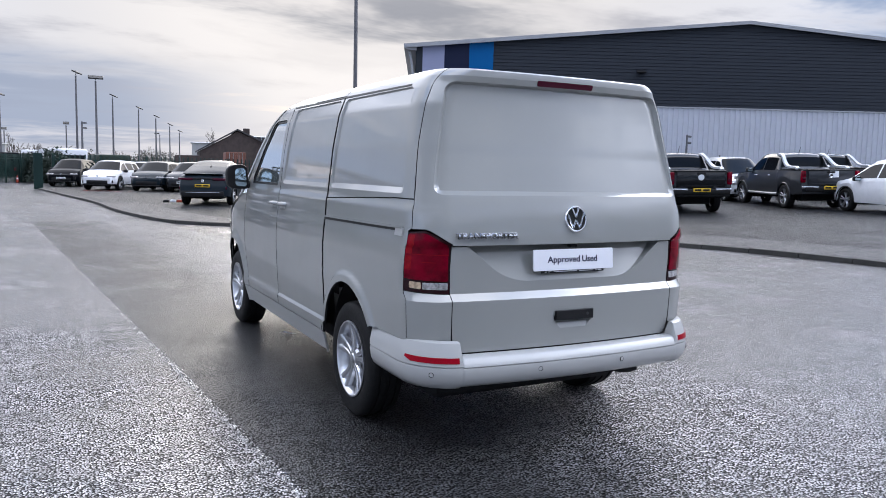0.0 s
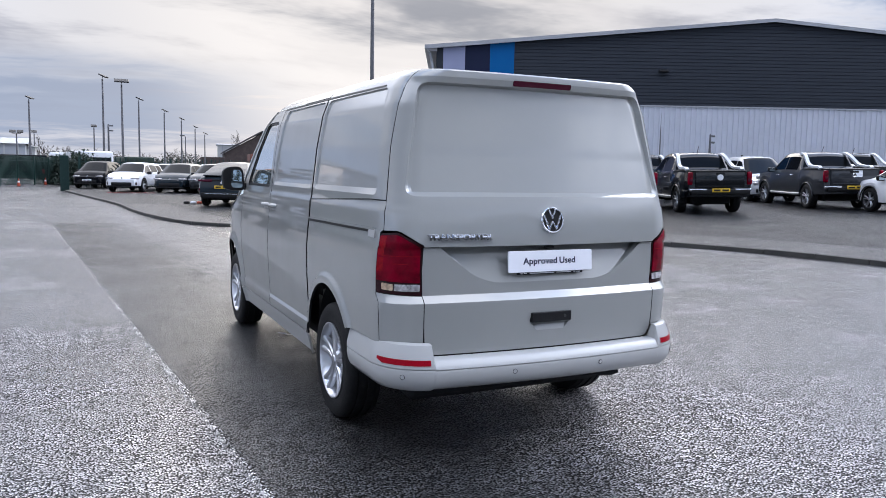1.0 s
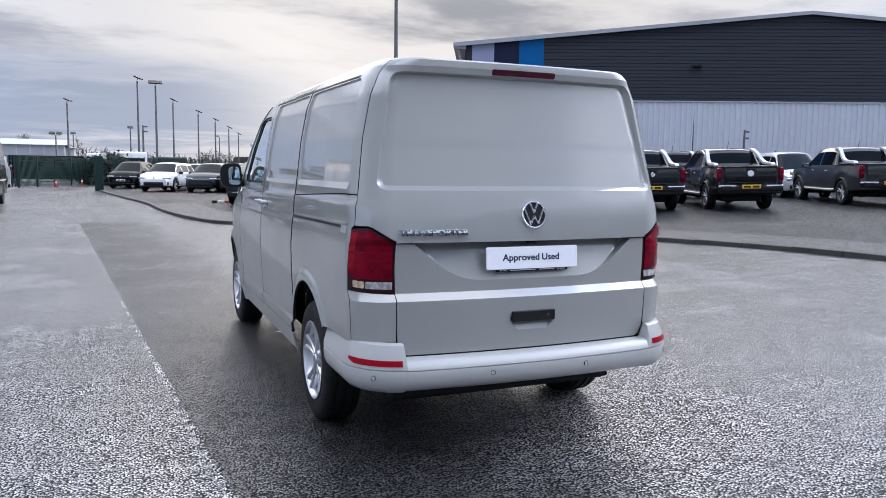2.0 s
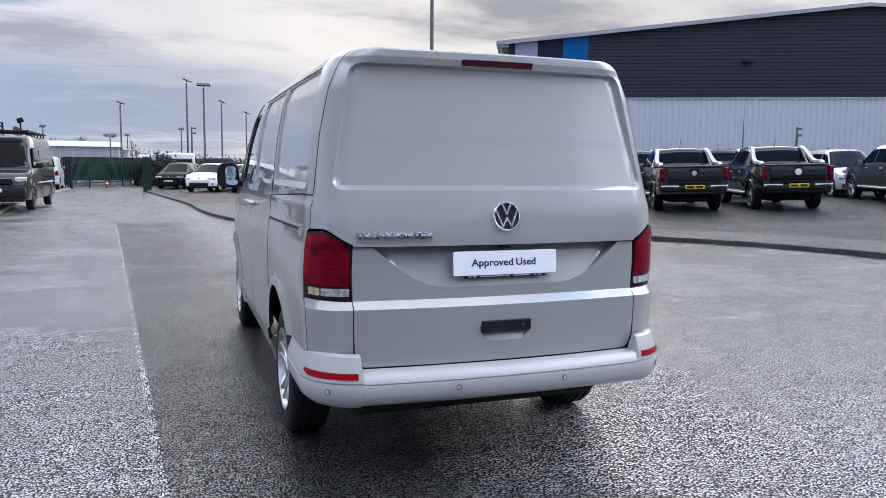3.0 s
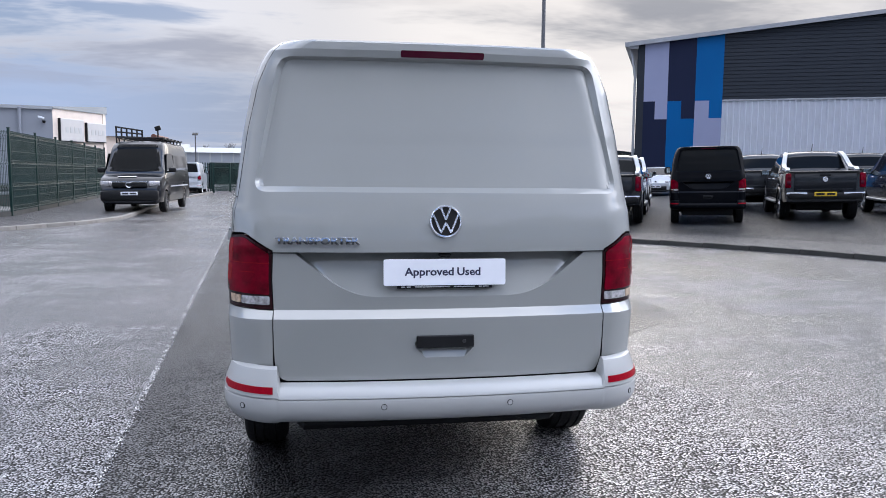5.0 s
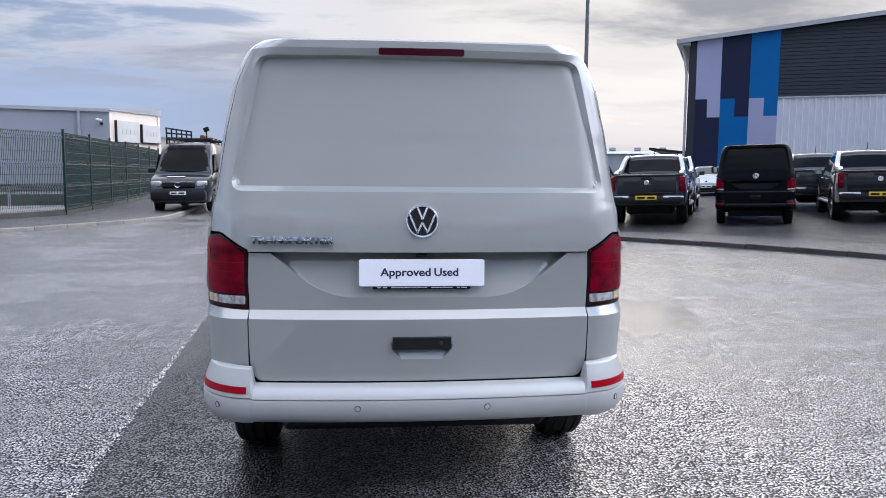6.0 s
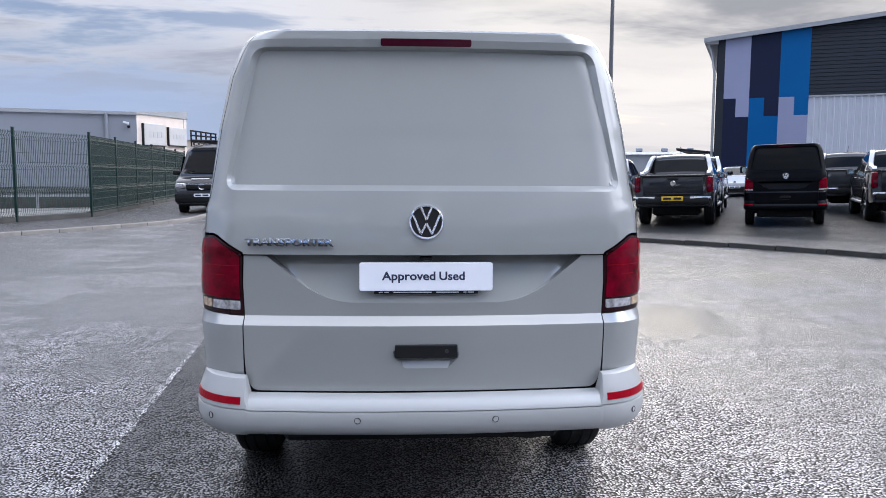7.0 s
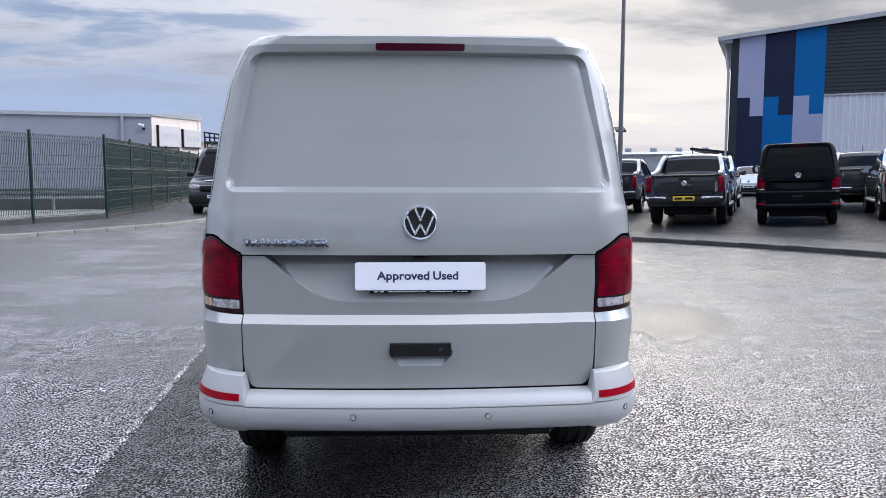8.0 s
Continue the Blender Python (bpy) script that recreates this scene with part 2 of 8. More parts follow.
def water_material(name):
    """Rain water a few millimetres deep over dark asphalt; stones break its rim."""
    m = bpy.data.materials.new(name)
    m.use_nodes = True
    nt = m.node_tree
    N, L = nt.nodes.new, nt.links.new
    b = nt.nodes["Principled BSDF"]
    b.inputs["Base Color"].default_value = (0.035, 0.034, 0.034, 1)
    b.inputs["Roughness"].default_value = 0.22
    b.inputs["IOR"].default_value = 1.33
    b.inputs["Specular IOR Level"].default_value = 1.0
    co = N("ShaderNodeTexCoord")
    n = N("ShaderNodeTexNoise")
    n.inputs["Scale"].default_value, n.inputs["Detail"].default_value, n.inputs["Roughness"].default_value = 26, 6, 0.75
    L(co.outputs["Object"], n.inputs["Vector"])
    r = N("ShaderNodeMapRange")
    r.inputs["From Min"].default_value, r.inputs["From Max"].default_value = 0.12, 0.46
    # the film thins out towards its rim
    sep = N("ShaderNodeVectorMath")
    sep.operation = "MULTIPLY"
    sep.inputs[1].default_value = (0.30 / 0.55, 0.30 / 1.15, 0)
    L(co.outputs["Object"], sep.inputs[0])
    far = N("ShaderNodeVectorMath")
    far.operation = "LENGTH"
    L(sep.outputs[0], far.inputs[0])
    thin = N("ShaderNodeMath")
    thin.operation = "SUBTRACT"
    L(n.outputs["Fac"], thin.inputs[0])
    L(far.outputs["Value"], thin.inputs[1])
    L(thin.outputs[0], r.inputs["Value"])
    r.inputs["To Max"].default_value = 0.55
    L(r.outputs["Result"], b.inputs["Alpha"])
    bump = N("ShaderNodeBump")
    bump.inputs["Distance"].default_value, bump.inputs["Strength"].default_value = 0.003, 0.08
    L(n.outputs["Fac"], bump.inputs["Height"])
    L(bump.outputs[0], b.inputs["Normal"])
    return m


M = dict(
    asphalt=asphalt_material("wet_asphalt", (0.130, 0.127, 0.129), 0.43, 0.54, film=1.25),
    # relaid strip, its tone lowered further to stand for the van's shade
    strip=asphalt_material("dark_asphalt_strip", (0.018, 0.0183, 0.0198), 0.38, 0.56, 0.9, film=0.85, fade=(0.130, 0.127, 0.129)),
    yard=asphalt_material("yard_asphalt", (0.0110, 0.0113, 0.0122), 0.44, 0.66, 0.4, 0.8, 0.22),
    footway=asphalt_material("footway_asphalt", (0.034, 0.033, 0.033), 0.50, 0.85, 0.4, 0.6, 0.12),
    seam=asphalt_material("pale_asphalt_joint", (0.20, 0.197, 0.195), 0.40, 0.75, 0.8, 0.7, 0.8, speckled=True),
    kerb=material("kerb_concrete", (0.034, 0.033, 0.030), 0.6, vary=0.2, vary_scale=2.5, bump=0.4, bump_scale=90, random_tone=0.18, dirt=(0.06, 0.055, 0.05), dirt_amount=0.7),
    kerb_pale=material("pale_kerb_concrete", (0.27, 0.25, 0.225), 0.6, vary=0.15, vary_scale=2.5, bump=0.4, bump_scale=90, random_tone=0.12, dirt=(0.12, 0.11, 0.10), dirt_amount=0.6),
    paint=material("grey_van_paint", (0.297, 0.302, 0.291), 0.40, spec=0.2, vary=0.03, vary_scale=1.3, coat=1.0, coat_rough=0.03, rough_vary=0.06, coat_ior=1.95),
    # the van's paint in a lighter tone, for bumpers, sills and handle cups
    bumper=material("lighter_van_paint", (0.42, 0.42, 0.41), 0.34, vary=0.02, vary_scale=2.0, coat=0.6, coat_rough=0.08),
    black=material("black_plastic", (0.010, 0.010, 0.011), 0.5, spec=0.25, vary=0.15, vary_scale=8, bump=0.1, bump_scale=200),
    gap=material("panel_gap", (0.006, 0.006, 0.007), 0.8),
    seal=material("rubber_seal", (0.010, 0.010, 0.011), 0.55),
    tyre=material("tyre_rubber", (0.008, 0.008, 0.0085), 0.65, spec=0.25, vary=0.2, vary_scale=14, bump=0.2, bump_scale=80, dirt=(0.022, 0.021, 0.020), dirt_amount=0.5),
    alloy=material("silver_alloy", (0.62, 0.63, 0.66), 0.28, metal=0.9, vary=0.06, vary_scale=12, coat=0.4),
    alloy_dark=material("dark_alloy", (0.07, 0.07, 0.075), 0.35, metal=0.7, vary=0.1, vary_scale=12),
    # chrome for the letters, dark reflections put into its base colour
    dark_chrome=material("darkened_chrome_letters", (0.32, 0.325, 0.335), 0.10, metal=1.0),
    chrome=material("chrome", (0.82, 0.83, 0.86), 0.08, metal=1.0),
    plate=material("white_plate", (0.84, 0.85, 0.90), 0.32, vary=0.02, vary_scale=9),
    plate_y=material("yellow_plate", (0.72, 0.46, 0.03), 0.4, vary=0.04, vary_scale=9),
    ink=material("navy_ink", (0.022, 0.025, 0.06), 0.4),
    white=material("white_print", (0.8, 0.8, 0.82), 0.5),
    lamp=material("red_lamp_lens", (0.15, 0.000, 0.010), 0.15, vary=0.6, vary_scale=11, spec=0.08, coat=0.12, coat_rough=0.02),
    lamp_frame=material("lamp_surround", (0.020, 0.002, 0.004), 0.25, spec=0.3),
    lamp_bright=material("bright_red_element", (0.24, 0.004, 0.010), 0.2, vary=0.3, vary_scale=40, spec=0.1, coat=0.1),
    lamp_dark=material("dark_red_lens", (0.060, 0.002, 0.014), 0.12, spec=0.2, coat=0.3, coat_rough=0.02),
    reflector=material("red_reflector", (0.28, 0.001, 0.010), 0.3, spec=0.1, vary=0.1, vary_scale=60, grain=0.15, grain_scale=300),
    clear=material("clear_lamp_lens", (0.55, 0.53, 0.54), 0.12, metal=0.5, vary=0.6, vary_scale=45, coat=1.0),
    amber=material("amber_lens", (0.50, 0.36, 0.24), 0.15, vary=0.5, vary_scale=45, coat=1.0),
    glass=glass_material("dark_glass"),
    cab_glass=glass_material("cab_glass", (0.42, 0.52, 0.53), 0.02, 0.85),
    mirror=material("mirror_glass", (0.42, 0.50, 0.53), 0.02, metal=1.0),
    steel=material("galvanised_steel", (0.36, 0.37, 0.38), 0.42, metal=0.7, vary=0.12, vary_scale=3, bump=0.1, bump_scale=60),
    pole=material("lamp_column_paint", (0.13, 0.13, 0.14), 0.5, metal=0.4, vary=0.12, vary_scale=3),
    green=material("green_fence_paint", (0.008, 0.030, 0.026), 0.45, spec=0.35, vary=0.12, vary_scale=6),
    clad_dark=material("charcoal_cladding", (0.027, 0.032, 0.042), 0.6, spec=0.2, vary=0.06, vary_scale=0.3, grain=0.04, grain_scale=3, bump=0.05, bump_scale=3),
    clad_light=material("pale_grey_cladding", (0.58, 0.60, 0.66), 0.45, vary=0.03, vary_scale=0.25, grain=0.02, grain_scale=4, dirt=(0.45, 0.46, 0.50), dirt_amount=0.25),
    clad_lilac=material("lilac_cladding", (0.30, 0.32, 0.46), 0.5, spec=0.12, vary=0.04, vary_scale=0.4),
    clad_navy=material("navy_cladding", (0.013, 0.018, 0.046), 0.5, spec=0.12, vary=0.06, vary_scale=0.4),
    clad_blue=material("blue_cladding", (0.001, 0.105, 0.31), 0.5, spec=0.12, vary=0.05, vary_scale=0.4),
    trim=material("pale_roof_trim", (0.34, 0.35, 0.37), 0.5, vary=0.08, vary_scale=1),
    office_grey=material("office_grey_cladding", (0.245, 0.26, 0.295), 0.55, vary=0.05, vary_scale=0.5),
    cream=material("cream_render", (0.82, 0.70, 0.60), 0.7, vary=0.05, vary_scale=0.8, dirt=(0.5, 0.45, 0.4), dirt_amount=0.3),
    sign=material("sign_board", (0.62, 0.59, 0.56), 0.5, vary=0.05, vary_scale=2),
    sign_print=material("sign_print", (0.57, 0.56, 0.54), 0.5),
    brick=material("dark_brick", (0.055, 0.040, 0.036), 0.8, vary=0.3, vary_scale=1.5, grain=0.2, grain_scale=14, bump=0.3, bump_scale=14),
    slate=material("slate_roof", (0.045, 0.043, 0.046), 0.6, vary=0.2, vary_scale=1.2, grain=0.2, grain_scale=9),
    rust=material("red_oxide_container", (0.16, 0.065, 0.045), 0.65, vary=0.25, vary_scale=1.5),
    far_wall=material("far_grey_wall", (0.30, 0.32, 0.35), 0.7, vary=0.08, vary_scale=0.3),
    far_roof=material("far_pale_roof", (0.38, 0.39, 0.39), 0.6, vary=0.06, vary_scale=0.3),
    far_dark=material("far_dark_wall", (0.06, 0.06, 0.065), 0.7, vary=0.15, vary_scale=0.5),
    bark=material("bare_bark", (0.055, 0.045, 0.04), 0.85, vary=0.25, vary_scale=5),
    foliage=material("winter_scrub", (0.050, 0.048, 0.036), 0.9, vary=0.35, vary_scale=0.4, grain=0.4, grain_scale=6),
    hedge=material("dark_hedge", (0.018, 0.030, 0.020), 0.85, vary=0.35, vary_scale=0.8, grain=0.4, grain_scale=9),
    cone=material("orange_cone", (0.42, 0.05, 0.02), 0.5, vary=0.1, vary_scale=6),
    tape=material("red_bay_marking", (0.40, 0.04, 0.03), 0.6, vary=0.2, vary_scale=3),
    concrete=material("low_wall_concrete", (0.07, 0.068, 0.062), 0.8, vary=0.25, vary_scale=1.2, bump=0.3, bump_scale=40),
    grass=material("verge_gravel", (0.22, 0.21, 0.195), 0.9, vary=0.25, vary_scale=1.5, grain=0.3, grain_scale=20, bump=0.5, bump_scale=30),
    crack=material("crack_filler", (0.008, 0.008, 0.009), 0.7, vary=0.3, vary_scale=8),
    water=water_material("standing_water"),
    paper=material("paper_note", (0.8, 0.82, 0.86), 0.6),
)


def car_paint(name, color, metal=0.0, coat=0.55):
    return material(name, color, 0.35, metal=metal, vary=0.05, vary_scale=1.5, spec=0.06, coat_ior=1.6, coat=coat, coat_rough=0.03, dirt=tuple(c * 0.8 + 0.004 for c in color), dirt_amount=0.5)


PAINT = dict(
    dark_grey=car_paint("dark_grey_car_paint", (0.008, 0.0095, 0.0135), 0.0, 0.7),
    jet=car_paint("jet_car_paint", (0.002, 0.003, 0.005), 0.0, 0.8),
    black=car_paint("black_car_paint", (0.0015, 0.002, 0.004), 0.0, 0.07),
    white=car_paint("white_car_paint", (0.74, 0.75, 0.78)),
    silver=car_paint("silver_car_paint", (0.46, 0.48, 0.51), 0.2),
    mid_grey=car_paint("mid_grey_car_paint", (0.033, 0.036, 0.042), 0.3, 0.6),
    teal=car_paint("blue_grey_car_paint", (0.011, 0.018, 0.025), 0.0, 0.45),
)
# ---- shared builders ----
def mesh_of(name, bm, mat, smooth=None):
    me = bpy.data.meshes.new(name)
    bm.normal_update()
    bm.to_mesh(me)
    bm.free()
    me.materials.append(mat)
    if smooth is not None:
        me.polygons.foreach_set("use_smooth", [True] * len(me.polygons))
        if smooth < 180:
            me.set_sharp_from_angle(angle=radians(smooth))
    return me


def part(name, bm, mat, parent=None, label="", smooth=None, at=None):
    ob = new(name, mesh_of(name, bm, mat, smooth))
    if parent is not None:
        ob.parent = parent
    if at is not None:
        ob.matrix_basis = at
    return tagged(ob, label)


def thing(name, label, category, at=None, group="", kind=""):
    ob = new(name)
    ob.empty_display_size = 0.2
    if at is not None:
        ob.matrix_basis = at
    return tagged(ob, label, category, group, kind)


def box(bm, c, s, bevel=0.0, seg=1, m=None, taper=1.0):
    """A box of full sizes s at centre c; bevelled; taper narrows its top."""
    vs = bmesh.ops.create_cube(bm, size=1.0)["verts"]
    for v in vs:
        k = taper if v.co.z > 0 else 1.0
        v.co = Vector((v.co.x * s[0] * k, v.co.y * s[1] * k, v.co.z * s[2]))
    if bevel:
        es = list({e for v in vs for e in v.link_edges})
        r = bmesh.ops.bevel(bm, geom=es, offset=bevel, segments=seg, affect="EDGES", profile=0.5)
        vs = list({v for f in r["faces"] for v in f.verts} | {v for v in vs if v.is_valid})
    for v in vs:
        v.co = (m @ v.co if m else v.co) + Vector(c)
    return vs


def rod(bm, p0, p1, r0, r1=None, seg=10, caps=True):
    """A round bar from p0 to p1."""
    p0, p1 = Vector(p0), Vector(p1)
    r1 = r0 if r1 is None else r1
    q = (p1 - p0).to_track_quat("Z", "Y").to_matrix()
    rings = []
    for p, r in ((p0, r0), (p1, r1)):
        rings.append([bm.verts.new(p + q @ Vector((r * math.cos(a), r * math.sin(a), 0))) for a in (2 * math.pi * i / seg for i in range(seg))])
    for i in range(seg):
        bm.faces.new((rings[0][i], rings[0][(i + 1) % seg], rings[1][(i + 1) % seg], rings[1][i]))
    if caps:
        bm.faces.new(rings[0][::-1])
        bm.faces.new(rings[1])


def tube(bm, pts, r, seg=8):
    """A round bar along a bent line."""
    pts = [Vector(p) for p in pts]
    rings = []
    for i, p in enumerate(pts):
        d = (pts[min(i + 1, len(pts) - 1)] - pts[max(i - 1, 0)]).normalized()
        q = d.to_track_quat("Z", "Y").to_matrix()
        rings.append([bm.verts.new(p + q @ Vector((r * math.cos(a), r * math.sin(a), 0))) for a in (2 * math.pi * k / seg for k in range(seg))])
    for a, b in zip(rings, rings[1:]):
        for k in range(seg):
            bm.faces.new((a[k], a[(k + 1) % seg], b[(k + 1) % seg], b[k]))
    bm.faces.new(rings[0][::-1])
    bm.faces.new(rings[-1])


def lathe(bm, prof, seg=32, axis="x"):
    """Turns a profile of (along, radius) about an axis."""
    rings = []
    for h, r in prof:
        ring = []
        for i in range(seg):
            a = 2 * math.pi * i / seg
            c, s = r * math.cos(a), r * math.sin(a)
            ring.append(bm.verts.new({"x": (h, c, s), "y": (c, h, s), "z": (c, s, h)}[axis]))
        rings.append(ring)
    for a, b in zip(rings, rings[1:]):
        for i in range(seg):
            bm.faces.new((a[i], a[(i + 1) % seg], b[(i + 1) % seg], b[i]))
    return rings


def prism(bm, outline, h0, h1, plane="xy", bevel=0.0):
    """A plate: an outline in a plane, from h0 to h1 across it."""
    put = {"xy": lambda u, v, h: (u, v, h), "xz": lambda u, v, h: (u, h, v), "yz": lambda u, v, h: (h, u, v)}[plane]
    a = [bm.verts.new(put(u, v, h0)) for u, v in outline]
    b = [bm.verts.new(put(u, v, h1)) for u, v in outline]
    fs = [bm.faces.new(a), bm.faces.new(b)]
    n = len(a)
    for i in range(n):
        fs.append(bm.faces.new((a[i], a[(i + 1) % n], b[(i + 1) % n], b[i])))
    bmesh.ops.recalc_face_normals(bm, faces=fs)
    if bevel:
        bmesh.ops.bevel(bm, geom=list({e for f in fs for e in f.edges}), offset=bevel, segments=1, affect="EDGES")


def inside(poly, pts):
    """Which of the points lie in the polygon."""
    x, y = pts[:, 0], pts[:, 1]
    hit = np.zeros(len(pts), bool)
    for (x0, y0), (x1, y1) in zip(poly, np.roll(poly, -1, axis=0)):
        if y0 == y1:
            continue
        hit ^= ((y0 > y) != (y1 > y)) & (x < (x1 - x0) * (y - y0) / (y1 - y0) + x0)
    return hit


def rounded(poly, r, n=5):
    """The polygon with its corners rounded; r is one radius or one a corner."""
    out, k = [], len(poly)
    for i in range(k):
        p = np.array(poly[i], float)
        ri = r[i] if isinstance(r, (list, tuple)) else r
        if ri <= 0:
            out.append(tuple(p))
            continue
        a, b = np.array(poly[i - 1], float) - p, np.array(poly[(i + 1) % k], float) - p
        la, lb = np.linalg.norm(a), np.linalg.norm(b)
        d = min(ri, la * 0.49, lb * 0.49)
        s, e = p + a / la * d, p + b / lb * d
        for j in range(n + 1):
            t = j / n
            out.append(tuple((1 - t) ** 2 * s + 2 * t * (1 - t) * p + t * t * e))
    return out


from mathutils.geometry import delaunay_2d_cdt


def skin(outline, surf, step, holes=(), lip=0.015, creases=()):
    """A sheet cut to an outline in the plane of two parameters and laid on a surface; its edges turn inwards by lip."""
    def dense(poly):
        out = []
        for p, q in zip(poly, list(poly[1:]) + [poly[0]]):
            n = max(1, int(math.ceil(math.hypot(q[0] - p[0], q[1] - p[1]) / step)))
            out += [(p[0] + (q[0] - p[0]) * i / n, p[1] + (q[1] - p[1]) * i / n) for i in range(n)]
        return out

    loops = [dense(list(outline))] + [dense(list(h)) for h in holes]
    outer = np.array(loops[0])
    lo, hi = outer.min(0), outer.max(0)
    gx, gy = np.meshgrid(np.arange(lo[0] + step * 0.5, hi[0], step), np.arange(lo[1] + step * 0.5, hi[1], step))
    grid = np.stack([gx.ravel(), gy.ravel()], 1)
    keep = inside(outer, grid)
    for h in loops[1:]:
        keep &= ~inside(np.array(h), grid)
    grid = grid[keep]
    folds = []
    for line in creases:
        out = []
        for p, q in zip(line, line[1:]):
            n = max(1, int(math.ceil(math.hypot(q[0] - p[0], q[1] - p[1]) / step)))
            out += [(p[0] + (q[0] - p[0]) * i / n, p[1] + (q[1] - p[1]) * i / n) for i in range(n)]
        folds.append(out + [tuple(line[-1])])
    edge_pts = np.concatenate([np.array(l) for l in loops + folds])
    near = np.ones(len(grid), bool)
    for c in range(0, len(grid), 2000):
        d = np.abs(grid[c:c + 2000, None, :] - edge_pts[None]).max(2).min(1)
        near[c:c + 2000] = d > step * 0.45
    grid = grid[near]
    pts, edges = [], []
    for l in loops:
        k = len(pts)
        pts += [Vector(p) for p in l]
        edges += [(k + i, k + (i + 1) % len(l)) for i in range(len(l))]
    for l in folds:
        k = len(pts)
        pts += [Vector(p) for p in l]
        edges += [(k + i, k + i + 1) for i in range(len(l) - 1)]
    pts += [Vector(p) for p in grid]
    v2, _, f2, *_ = delaunay_2d_cdt(pts, edges, [], 0, 1e-6)
    v2 = np.array([tuple(v) for v in v2])
    tri = np.array([f for f in f2 if len(f) == 3])
    mid = v2[tri].mean(1)
    ok = inside(outer, mid)
    for h in loops[1:]:
        ok &= ~inside(np.array(h), mid)
    tri = tri[ok]
    co = surf(v2[:, 0], v2[:, 1], 0.0)
    faces = [tuple(t) for t in tri]
    if lip:
        seen = {}
        for t in faces:
            for i in range(3):
                e = (t[i], t[(i + 1) % 3])
                key = (min(e), max(e))
                seen[key] = None if key in seen else e
        rim = [e for e in seen.values() if e]
        ids = sorted({i for e in rim for i in e})
        low = surf(v2[ids, 0], v2[ids, 1], lip)
        where = {i: len(co) + k for k, i in enumerate(ids)}
        co = np.concatenate([co, low])
        faces += [(e[1], e[0], where[e[0]], where[e[1]]) for e in rim]
    return co, faces, len(tri)


def skin_part(name, outline, surf, step, mat, parent, holes=(), lip=0.015, label="", flip=False, sharp=38, dark_edge=False, creases=()):
    co, faces, top = skin(outline, surf, step, holes, lip, creases)
    me = bpy.data.meshes.new(name)
    me.from_pydata([tuple(c) for c in co], [], [f[::-1] for f in faces] if flip else faces)
    me.materials.append(mat)
    me.polygons.foreach_set("use_smooth", [True] * len(me.polygons))
    if dark_edge:
        me.materials.append(M["gap"])
        me.polygons.foreach_set("material_index", [int(i >= top) for i in range(len(me.polygons))])
    me.set_sharp_from_angle(angle=radians(sharp))
    me.update()
    ob = new(name, me)
    ob.parent = parent
    return tagged(ob, label)


def text_mesh(body, size, depth, mat, name, parent, at, width=None, bold=0.0, label="", shear=0.0, bevel=0.0, ridge=0.0):
    """Raised letters in the built-in font, turned into a mesh."""
    cu = bpy.data.curves.new(name, "FONT")
    cu.body, cu.size, cu.extrude, cu.offset, cu.align_x, cu.align_y, cu.shear = body, size, depth, bold, "CENTER", "CENTER", shear
    cu.resolution_u, cu.bevel_depth, cu.bevel_resolution = 3, bevel, 1
    tmp = bpy.data.objects.new(name, cu)
    me = bpy.data.meshes.new_from_object(tmp)
    bpy.data.objects.remove(tmp)
    me.materials.clear()
    me.materials.append(mat)
    if width:
        xs = [v.co.x for v in me.vertices]
        k = width / (max(xs) - min(xs))
        for v in me.vertices:
            v.co.x *= k
    if ridge:
        # letters folded along their middle, so that the upper half looks up and the lower half down
        bm = bmesh.new()
        bm.from_mesh(me)
        bmesh.ops.bisect_plane(bm, geom=bm.verts[:] + bm.edges[:] + bm.faces[:], plane_co=(0, 0, 0), plane_no=(0, 1, 0))
        for v in bm.verts:
            if v.co.z > depth * 0.5:
                v.co.z += ridge * (1 - min(1.0, abs(v.co.y) / (size * 0.36)))
        bmesh.ops.triangulate(bm, faces=bm.faces[:])
        bm.to_mesh(me)
        bm.free()
    ob = new(name, me)
    ob.parent = parent
    ob.matrix_basis = at
    return tagged(ob, label)
# ---- ground, kerbs, pavements ----
def sheet(name, outline, z, mat, kind="structure", label="", category=""):
    bm = bmesh.new()
    bm.faces.new([bm.verts.new((x, y, z)) for x, y in outline])
    bmesh.ops.recalc_face_normals(bm, faces=bm.faces)
    if bm.faces[:][0].normal.z < 0:
        bmesh.ops.reverse_faces(bm, faces=bm.faces)
    ob = part(name, bm, mat)
    return tagged(ob, label, category, kind=kind)


def bezier_line(pts, n=8):
    """A smooth line through points (Catmull-Rom)."""
    p = [np.array(q, float) for q in pts]
    p = [2 * p[0] - p[1]] + p + [2 * p[-1] - p[-2]]
    out = []
    for i in range(1, len(p) - 2):
        for k in range(n):
            t = k / n
            out.append(tuple(0.5 * (2 * p[i] + (p[i + 1] - p[i - 1]) * t + (2 * p[i - 1] - 5 * p[i] + 4 * p[i + 1] - p[i + 2]) * t * t + (3 * p[i] - p[i - 1] - 3 * p[i + 1] + p[i + 2]) * t ** 3)))
    return out + [tuple(p[-2])]


def spaced(line, d):
    """Points at even distance along a line."""
    l = np.array(line)
    s = np.concatenate([[0], np.cumsum(np.linalg.norm(np.diff(l, axis=0), axis=1))])
    q = np.linspace(0, s[-1], max(2, int(round(s[-1] / d)) + 1))
    return [(float(np.interp(v, s, l[:, 0])), float(np.interp(v, s, l[:, 1]))) for v in q]


def road_z(x, y):
    """The road lies level and climbs gently towards the car park."""
    return 0.012 * max(0.0, min(x - 5.0, 3.0)) + 0.024 * max(0.0, x - 8.0)


